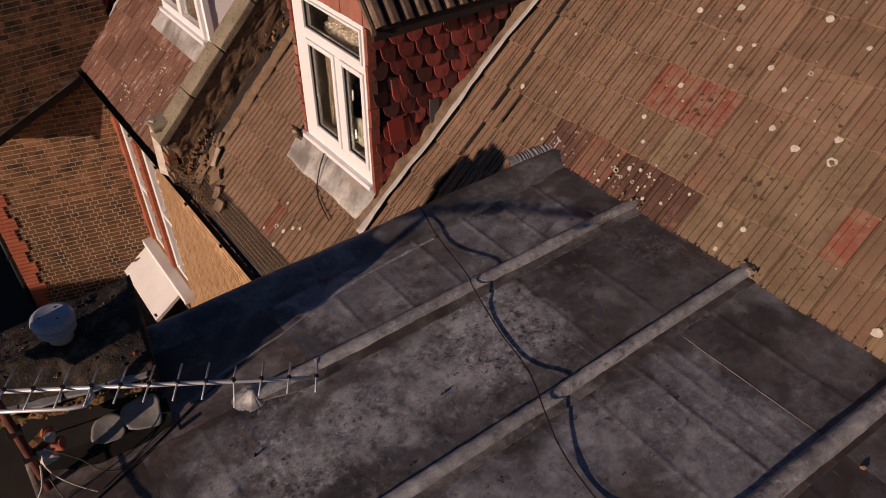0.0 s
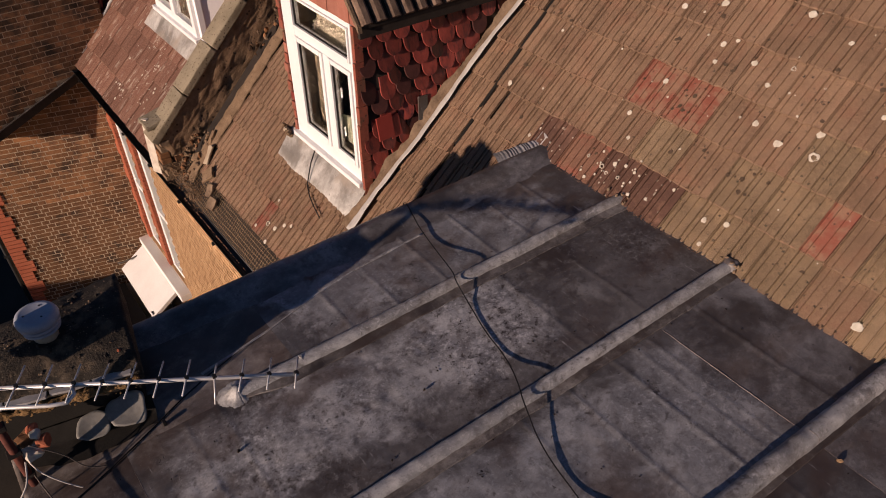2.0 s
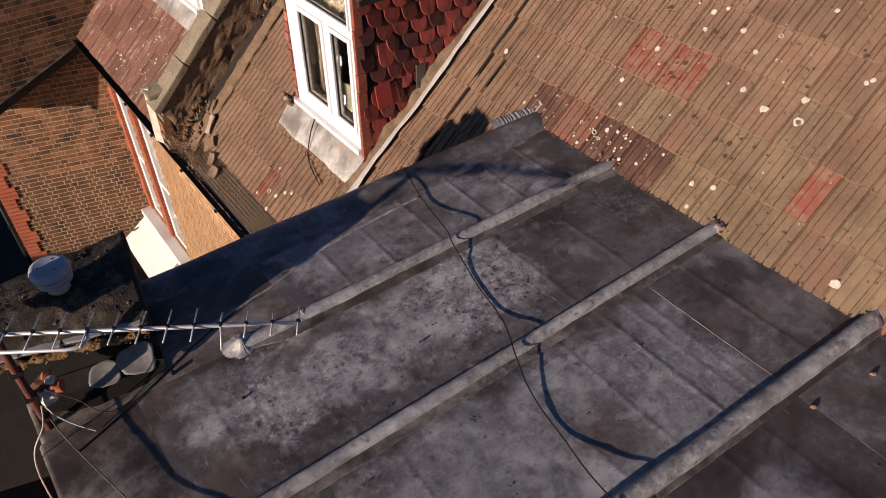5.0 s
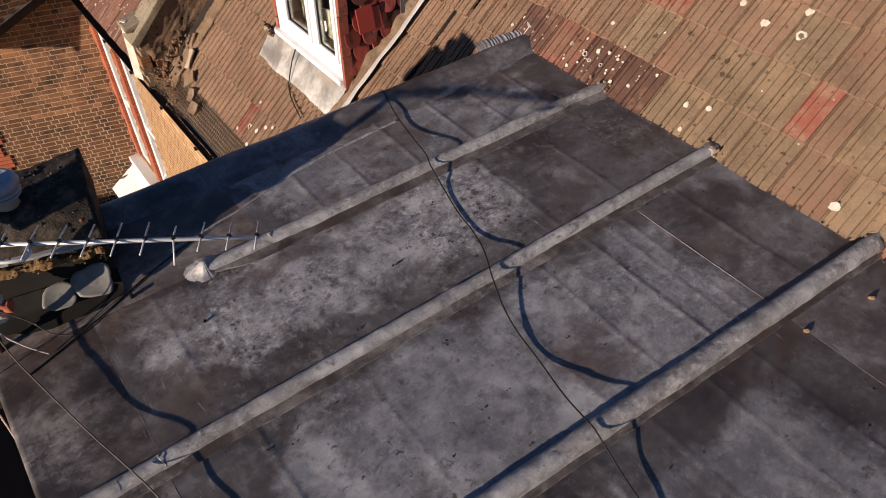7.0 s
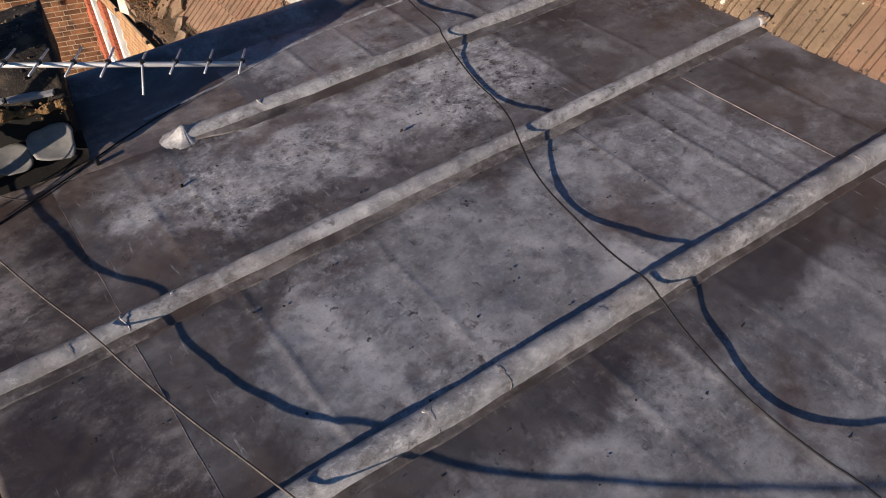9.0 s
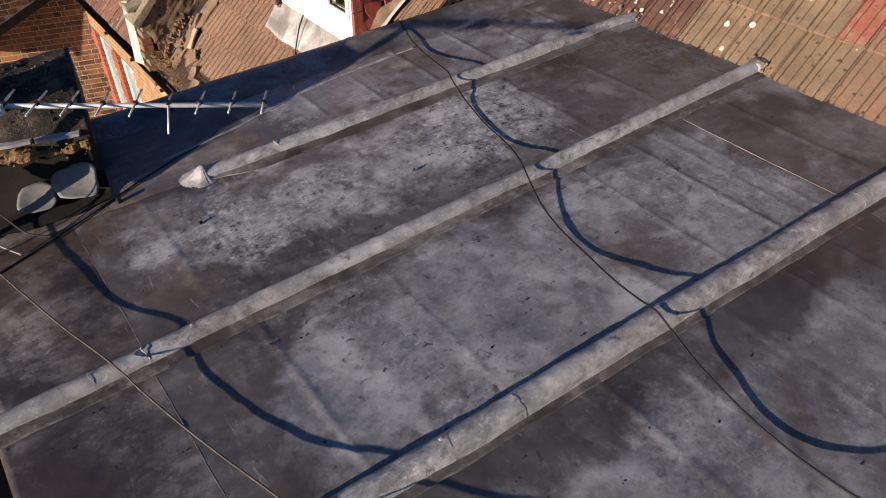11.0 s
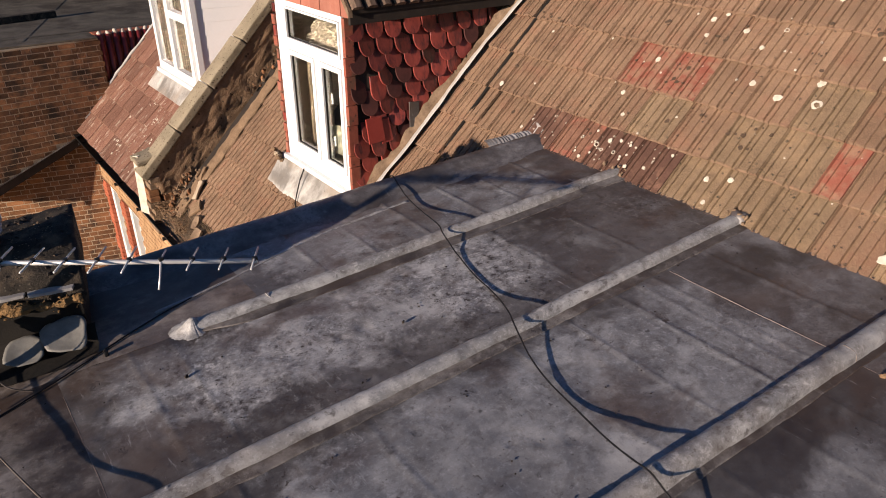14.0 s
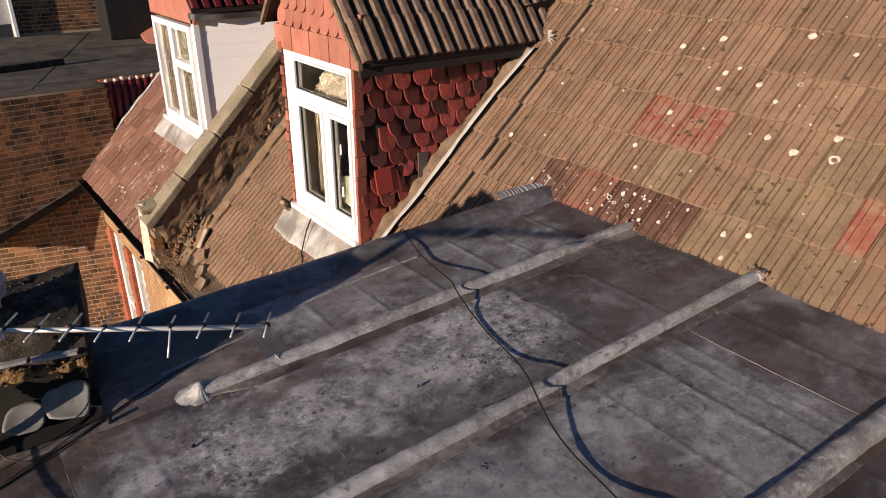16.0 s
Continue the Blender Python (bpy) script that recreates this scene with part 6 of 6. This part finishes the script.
for k, (x, y, z, size, turn, mat) in enumerate(((-1.010, 0.090, 7.215, (0.060, 0.075, 0.045), 20, BRICK), (-0.955, 0.150, 7.205, (0.055, 0.050, 0.050), -25, BRICK_RED), (-0.945, 0.095, 7.180, (0.060, 0.075, 0.040), 10, PEELING), (-0.985, 0.135, 7.240, (0.045, 0.040, 0.030), 50, PEELING), (-1.03, 0.13, 7.235, (0.040, 0.045, 0.030), -10, BRICK_RED))):
    bm = bmesh.new()
    box(-size[0] / 2, size[0] / 2, -size[1] / 2, size[1] / 2, -size[2] / 2, size[2] / 2, 0.006, bm)
    bmesh.ops.subdivide_edges(bm, edges=bm.edges[:], cuts=2, use_grid_fill=True)
    for v in bm.verts:
        v.co += Vector((jag(30, 811 + k, v.co), jag(30, 821 + k, v.co), jag(30, 831 + k, v.co))) * 0.012
    bmesh.ops.transform(bm, matrix=pose(x, y, z, 14 - 9 * k, 8 * k - 12, turn), verts=bm.verts[:])
    part("chunk", bm, mat, frag, "chalky plaster lump" if mat is PEELING else "")


def cable(name, pts, r, mat, label, group=""):
    """A slack cable through the points, smoothed."""
    P = [Vector(p) for p in pts]
    out = []
    for i in range(len(P) - 1):
        a, b, c, d = P[max(i - 1, 0)], P[i], P[i + 1], P[min(i + 2, len(P) - 1)]
        for q in np.linspace(0, 1, 12, endpoint=False):
            out.append(0.5 * (2 * b + (c - a) * q + (2 * a - 5 * b + 4 * c - d) * q * q + (3 * b - a - 3 * c + d) * q ** 3))
    out.append(P[-1])
    bm = bmesh.new()
    sweep(bm, out, r, 7)
    t = thing(name, P[0], label, "cable", group)
    part("strand", bm, mat, t, "", True)


on_lead = lambda x, y, h: (x, y, lead_z(y) + h)
cable("cable", [(-1.480, 2.58, 6.95), (-1.476, 2.575, 7.16), on_lead(-1.452, 2.568, 0.046), on_lead(-1.40, 2.555, 0.062), on_lead(-1.31, 2.535, 0.042), on_lead(-1.20, 2.51, 0.020), on_lead(-1.00, 2.465, 0.022), on_lead(-0.72, 2.392, 0.060), on_lead(-0.64, 2.362, 0.054), on_lead(-0.523, 2.339, 0.020), on_lead(-0.458, 2.324, 0.010), on_lead(-0.258, 2.27, 0.006), on_lead(-0.099, 2.241, 0.008), on_lead(0.027, 2.199, 0.024), on_lead(0.14, 2.142, 0.050), on_lead(0.225, 2.092, 0.064), on_lead(0.30, 2.062, 0.046), on_lead(0.413, 2.018, 0.028), on_lead(0.552, 1.982, 0.016), on_lead(0.740, 1.95, 0.015), on_lead(0.923, 1.903, 0.040), on_lead(1.046, 1.881, 0.060), on_lead(1.13, 1.868, 0.076), on_lead(1.21, 1.855, 0.058), on_lead(1.335, 1.832, 0.032), on_lead(1.465, 1.807, 0.026), on_lead(1.582, 1.79, 0.020), on_lead(1.684, 1.783, 0.020), on_lead(1.776, 1.775, 0.030), on_lead(1.877, 1.765, 0.050), on_lead(1.962, 1.755, 0.075), on_lead(2.2, 1.70, 0.14), on_lead(2.85, 1.55, 0.30)], 0.0038, CABLE_BLACK, "thin black cable lying across the lead rolls", "roof cables")
cable("cable", [(-0.94, 0.05, 7.06), on_lead(-0.753, 0.085, 0.064), on_lead(-0.509, 0.146, 0.055), on_lead(-0.29, 0.203, 0.050), on_lead(-0.142, 0.242, 0.053), on_lead(0.054, 0.297, 0.066), on_lead(0.17, 0.330, 0.058), on_lead(0.302, 0.363, 0.044), on_lead(0.477, 0.408, 0.042), on_lead(0.663, 0.459, 0.048), on_lead(0.829, 0.508, 0.056), on_lead(1.005, 0.554, 0.080), on_lead(1.12, 0.59, 0.078), on_lead(1.28, 0.64, 0.087), on_lead(1.42, 0.69, 0.100), on_lead(1.768, 0.754, 0.165), on_lead(2.157, 0.83, 0.247), on_lead(2.85, 0.98, 0.40)], 0.0036, CABLE_TAN, "thin dusty cable running from the pole over the lead", "roof cables")
cable("cable", [(-0.93, 0.05, 7.16), (-0.84, 0.02, 7.12), (-0.80, -0.06, 7.03), (-0.79, -0.10, 6.85), (-0.76, -0.12, 6.5), (-0.72, -0.14, 6.1)], 0.0042, CABLE_WHITE, "white aerial cable hanging over the roof's edge", "roof cables")
cable("cable", [(-0.94, 0.06, 7.14), (-0.86, 0.09, 7.12), (-0.80, 0.15, 7.06), on_lead(-0.76, 0.21, 0.010)], 0.0036, CABLE_WHITE, "white cable end looping onto the lead", "roof cables")
cable("cable", [(-0.90, 0.10, 7.28), (-0.86, 0.2, 7.16), (-0.82, 0.26, 7.06), on_lead(-0.80, 0.34, 0.008)], 0.003, CABLE_TAN, "frayed thin cable beside the chimney", "roof cables")
cable("cable", [on_lead(-0.70, 0.10, 0.008), on_lead(-0.76, 0.30, 0.008), on_lead(-0.85, 0.55, 0.008), on_lead(-0.93, 0.75, 0.008), on_lead(-0.995, 0.95, 0.008), on_lead(-1.03, 1.10, 0.008)], 0.004, CABLE_BLACK, "thin black cable along the stack's flashing", "roof cables")

# ---- lead details ----
def roll_lip(roll, y, r, mat=LAP_EDGE, thick=0.0011, over=2.1):
    """The pale turned edge where one length of roll covering laps the next."""
    bm = bmesh.new()
    pts = [(roll_x(roll, y) + r * 1.06 * math.cos(a), y + 0.006 * math.sin(3 * a), lead_z(y) - 0.004 + r * 1.44 * math.sin(a) ** 0.8) for a in np.linspace(0.03, over, 16)]
    sweep(bm, pts, [thick * (0.55 + 0.9 * abs(jag(60, 65, p))) for p in pts], 6)
    part("lap_lip", bm, mat, lead_roof, "pale rubbed edge of a lead lap", True)


roll_lip(ROLL_A, 1.377, 0.036, LEAD_LIP, 0.0022, 2.9)
roll_lip(ROLL_B, 0.423, 0.037, LEAD_LIP, 0.0022, 2.9)
roll_lip(ROLL_B, 0.24, 0.036)
roll_lip(ROLL_B, -0.072, 0.037)
roll_lip(ROLL_C, 2.994, 0.046, LAP_EDGE, 0.0022, 1.8)
roll_lip(ROLL_C, 1.01, 0.047)
roll_lip(ROLL_C, 1.27, 0.047)
# pleated tongue where the verge runs up onto the tiles
bm = bmesh.new()
rows = []
for j in range(90):
    v = j / 89
    c = Vector((-1.435 + 0.085 * v, 3.36 + 0.41 * v, 0))
    c.z = max(lead_z(c.y) + 0.050, roof_z(c.y) + 0.030)
    pleat = 0.0042 * math.sin(v * 96 + 7 * jag(6, 133, (v, 0, 0))) * min(1, 3 * v) * (0.6 + 0.5 * abs(jag(11, 134, (v, 0, 0))))
    rows.append([bm.verts.new(c + Vector((du, -0.25 * du, -0.35 * max(0, du) + pleat * (1 - abs(du) * 6)))) for du in (-0.045, -0.03, 0.0, 0.025, 0.045, 0.07)])
for a, b in zip(rows, rows[1:]):
    for k in range(5):
        bm.faces.new((a[k], a[k + 1], b[k + 1], b[k]))
part("verge_tongue", bm, LEAD_ROLL, lead_roof, "crimped lead tongue dressed onto the tiles", True)
# crumbling mortar where the rolls run in under the tiles
bm = bmesh.new()
for roll, many in ((ROLL_A, 12), (ROLL_B, 30), (ROLL_C, 16)):
    for k in range(many):
        lump(bm, (roll_x(roll, 3.68) + rnd.gauss(0.01, 0.04), 3.685 + rnd.uniform(-0.02, 0.04), lead_z(3.68) + rnd.uniform(0.01, 0.055)), rnd.choice((0.007, 0.010, 0.014, 0.018)), 4100 + k)
tagged(link_mesh("mortar_crumbs", bm, RUBBLE), "crumbling mossy mortar packed round the rolls' ends", "rubble", kind="stuff")
# dressed ends of the rolls under the tiles
for x0, r in ((ROLL_A, 0.038), (ROLL_B, 0.054), (ROLL_C, 0.054)):
    bm = bmesh.new()
    made = bmesh.ops.create_icosphere(bm, subdivisions=3, radius=r)["verts"]
    for v in made:
        f = 1 + 0.35 * jag(14, 131, v.co * 2 + Vector((x0, 0, 0)))
        v.co = Vector((roll_x(x0, 3.70) + v.co.x * f, 3.70 + v.co.y * f * 0.9, lead_z(3.70) + 0.012 + v.co.z * f * 0.9))
    part("roll_end", bm, LEAD_UPPER, lead_roof, "bossed lead end of a roll at the tiles", True)
for x, y in ((ROLL_B, 1.62), (ROLL_B, 0.60), (ROLL_C, 1.0)):
    bm = bmesh.new()
    bmesh.ops.create_cone(bm, cap_ends=True, segments=8, radius1=0.007, radius2=0.005, depth=0.005, matrix=Matrix.Translation((roll_x(x, y) - 0.012, y, lead_z(y) + 0.041 + (0.016 if x == ROLL_C else 0))))
    part("nail", bm, LEAD_LIP, lead_roof)
tab = thing("rubber_tab", on_lead(-0.85, 0.645, 0.0), "small black rubber tab on the lead", "tab")
part("block", box(-0.862, -0.838, 0.637, 0.654, lead_z(0.64), lead_z(0.64) + 0.030, 0.004), CABLE_BLACK, tab)
# litter: dark flecks, a few pale droppings
bm = bmesh.new()
rl = random.Random(71)
for k in range(260):
    y = rl.uniform(0.0, 3.6)
    x = rl.uniform(-0.8, 2.2)
    lump(bm, on_lead(x, y, 0.003), rl.choice((0.003, 0.003, 0.004, 0.005, 0.007)), 900 + k, 0.4)
tagged(link_mesh("leaf_litter", bm, WOOD_DARK), "scattered dark crumbs and leaf bits on the lead", "litter", kind="stuff")
for x, y, r in ((1.457, 3.385, 0.018), (1.377, 2.992, 0.015), (-0.168, 1.776, 0.012), (-0.463, 0.867, 0.012)):
    bm = bmesh.new()
    lump(bm, on_lead(x, y, 0.008), r, int(1000 * x))
    tagged(link_mesh("leaf_scrap", bm, WOOD if x > 1 else WOOD_DARK), "curled dry leaf scrap on the lead sheet", "leaf", "leaf scraps")

# ---- lichen, moss and bedding on the tiles ----
bm = bmesh.new()


def lichen(x, y, r, seed, ring_shape=False):
    n = 20
    s = y / math.cos(SLOPE)
    c = on_roof(x, s, 0.0295 - 0.07 * ((s - S_JOIN) % GAUGE))      # each tile falls back from its tail
    e1, e2 = Vector((1, 0, 0)), UPSLOPE
    edge = []
    for k in range(n):
        a = 2 * math.pi * k / n
        f = r * (0.95 + 0.34 * jag(1.3, seed, (math.cos(a), math.sin(a), 0)) + 0.16 * jag(3.5, seed, (math.cos(a), math.sin(a), 0)))
        edge.append((f * math.cos(a), f * math.sin(a)))
    outer = [bm.verts.new(c + e1 * u + e2 * v) for u, v in edge]
    top = [bm.verts.new(c + e1 * u * 0.86 + e2 * v * 0.86 + OUT * 0.0025) for u, v in edge]
    hole = [bm.verts.new(c + e1 * u * 0.5 + e2 * v * 0.5 + OUT * 0.0025) for u, v in edge]
    for k in range(n):
        j = (k + 1) % n
        bm.faces.new((outer[k], outer[j], top[j], top[k]))
        if not (ring_shape and k % 20 > 15):
            bm.faces.new((top[k], top[j], hole[j], hole[k]))
    if not ring_shape:
        bm.faces.new(hole)


LICHENS = ((0.09, 4.24, 30), (0.31, 4.25, 36), (0.26, 4.35, 28), (-0.10, 4.28, 24), (-0.79, 4.29, 24), (-0.60, 4.55, 24), (-0.57, 4.46, 20), (-0.34, 4.52, 26), (-0.11, 4.56, 20), (-0.18, 4.45, 20), (-1.91, 3.93, 26), (-1.78, 4.31, 16), (0.0, 3.81, 22), (0.13, 3.84, 22), (0.07, 3.71, 18), (-0.81, 3.79, 24), (-0.88, 4.08, 22), (-0.22, 4.81, 30), (1.03, 3.75, 34), (-1.0, 4.65, 26), (-0.76, 4.73, 30), (-0.74, 3.83, 20), (-0.66, 3.78, 18), (-0.58, 3.84, 14), (-0.4, 3.76, 14), (-0.28, 3.86, 14), (-1.42, 3.80, 14), (-1.47, 3.74, 16), (-1.38, 3.87, 12), (-3.42, 2.35, 30), (-3.30, 2.36, 28), (-3.22, 2.42, 24), (-3.14, 2.45, 22), (-3.55, 2.28, 20), (-3.46, 2.52, 18), (-3.30, 2.25, 26), (-4.35, 2.86, 14))
for k, (x, y, r) in enumerate(LICHENS):
    lichen(x, y, r * 0.00085, 200 + k, k % 7 == 1)
for k in range(150):
    lichen(rl.uniform(-2.0, 2.2), rl.uniform(3.85, 6.0), rl.choice((0.004, 0.005, 0.006, 0.009, 0.016)), 300 + k, k % 4 == 0)
for k in range(26):
    lichen(rl.uniform(-0.95, -0.35), rl.uniform(3.70, 3.86), rl.choice((0.006, 0.009, 0.014)), 460 + k, k % 5 == 0)
for k, (x, y) in enumerate(((-8.41, 2.38), (-7.30, 2.64), (-6.94, 2.73), (-7.40, 2.22), (-7.16, 2.22), (-6.93, 2.37), (-6.85, 2.46), (-6.54, 2.46), (-6.55, 2.38), (-6.67, 2.31), (-6.61, 2.25), (-6.91, 2.69), (-6.86, 2.62))):
    for q in range(6):
        lichen(x + rl.gauss(0, 0.13), y + rl.gauss(0, 0.08), rl.choice((0.006, 0.008, 0.011, 0.018)), 700 + 6 * k + q, q % 3 == 0)
tagged(link_mesh("lichen", bm, LICHEN), "white crusts of lichen on the roof tiles", "lichen", kind="stuff")
bm = bmesh.new()
for k in range(150):
    x, y = rl.uniform(-2.0, 2.2), rl.uniform(3.8, 6.2)
    for q in range(rl.choice((1, 1, 1, 2, 3, 5))):
        lichen(x + q * rl.uniform(0.015, 0.05), y + rl.uniform(-0.018, 0.018), rl.choice((0.006, 0.008, 0.011, 0.014, 0.017)), 500 + 6 * k + q)
tagged(link_mesh("dark_moss", bm, MOSS_DARK), "dark moss cushions on the roof tiles", "moss", kind="stuff")
bm = bmesh.new()
for k in range(600):
    x = rl.uniform(-1.30, 2.6)
    lump(bm, (x, 3.652 + rl.uniform(-0.012, 0.008) + 0.012 * jag(3, 55, (x, 0, 0)), lead_z(3.65) + 0.003), rl.choice((0.002, 0.003, 0.004, 0.006)), 1300 + k, 0.5)
tagged(link_mesh("moss_crumbs", bm, TUFT), "crumbs of moss and mortar along the tiles' foot", "moss", kind="stuff")
bm = bmesh.new()
for k in range(5200):
    row = rl.randrange(0, 10) if k < 3800 else rl.randrange(-7, 0)
    x = rl.uniform(-2.3, 2.3) if k < 3800 else rl.uniform(-4.8, -1.5)
    lump(bm, on_roof(x, S_JOIN + row * GAUGE - 0.004, 0.024), rl.choice((0.003, 0.004, 0.005, 0.006, 0.010)), 2300 + k, 0.8)
tagged(link_mesh("moss_tufts", bm, TUFT), "dry moss along the tails of the tiles", "moss", kind="stuff")


# ---- bricks of the walls ----
flemish(wall_wing, (-8.81, 0.12, 0), (0, 1, 0), 2.45, 1.5, 5.7, BRICK, pick=lambda a, z: z > 3.4, keep=lambda a, z: z < LEDGE(a + 0.12) - 0.07)
flemish(wall_upper, (-8.81, 0.21, 0), (0, 1, 0), 2.36, 4.5, 6.84, BRICK_SOOT_SHADE, keep=lambda a, z: z > LEDGE(a + 0.21))
flemish(wall_rear, (-8.81, 2.19, 0), (1, 0, 0), 7.0, 1.8, 5.5, BRICK_YELLOW, holes=[(x0 + 8.81 - 0.16, x1 + 8.81, z0, z1) for x0, x1, z0, z1 in OPEN], pick=lambda a, z: a > 2.6 and z > 4.5)
flemish(far, (-14.52, 2.36, 0), (0, 1, 0), 3.2, 6.9, 9.4, BRICK, pick=lambda a, z: z < 8.2)
bm = bmesh.new()
for r in range(int(6.7 / 0.075)):
    z = r * 0.075
    w = 0.19 if r // 3 % 2 else 0.26
    box(-8.80, -8.785, 0.125, 0.125 + w, z + 0.005, z + 0.07, 0.003, bm)
quoin = tagged(link_mesh("trim", bm, BRICK_RED), "red brick quoin at the wing wall's end", "quoin", kind="structure")

# turned to set their brightness: lower wing wall into the sun, upper one away
SKEW = Matrix.Translation((-8.81, 2.2, 0)) @ pose(0, 0, 0, 0, 0, -15) @ Matrix.Translation((8.81, -2.2, 0))
for ob in (wall_wing, quoin, pipe):
    ob.matrix_basis = SKEW @ ob.matrix_basis
for ob in (wall_upper, band):
    ob.matrix_basis = Matrix.Translation((-8.81, 2.2, 0)) @ pose(0, 0, 0, 0, 0, 4.5) @ Matrix.Translation((8.81, -2.2, 0)) @ ob.matrix_basis
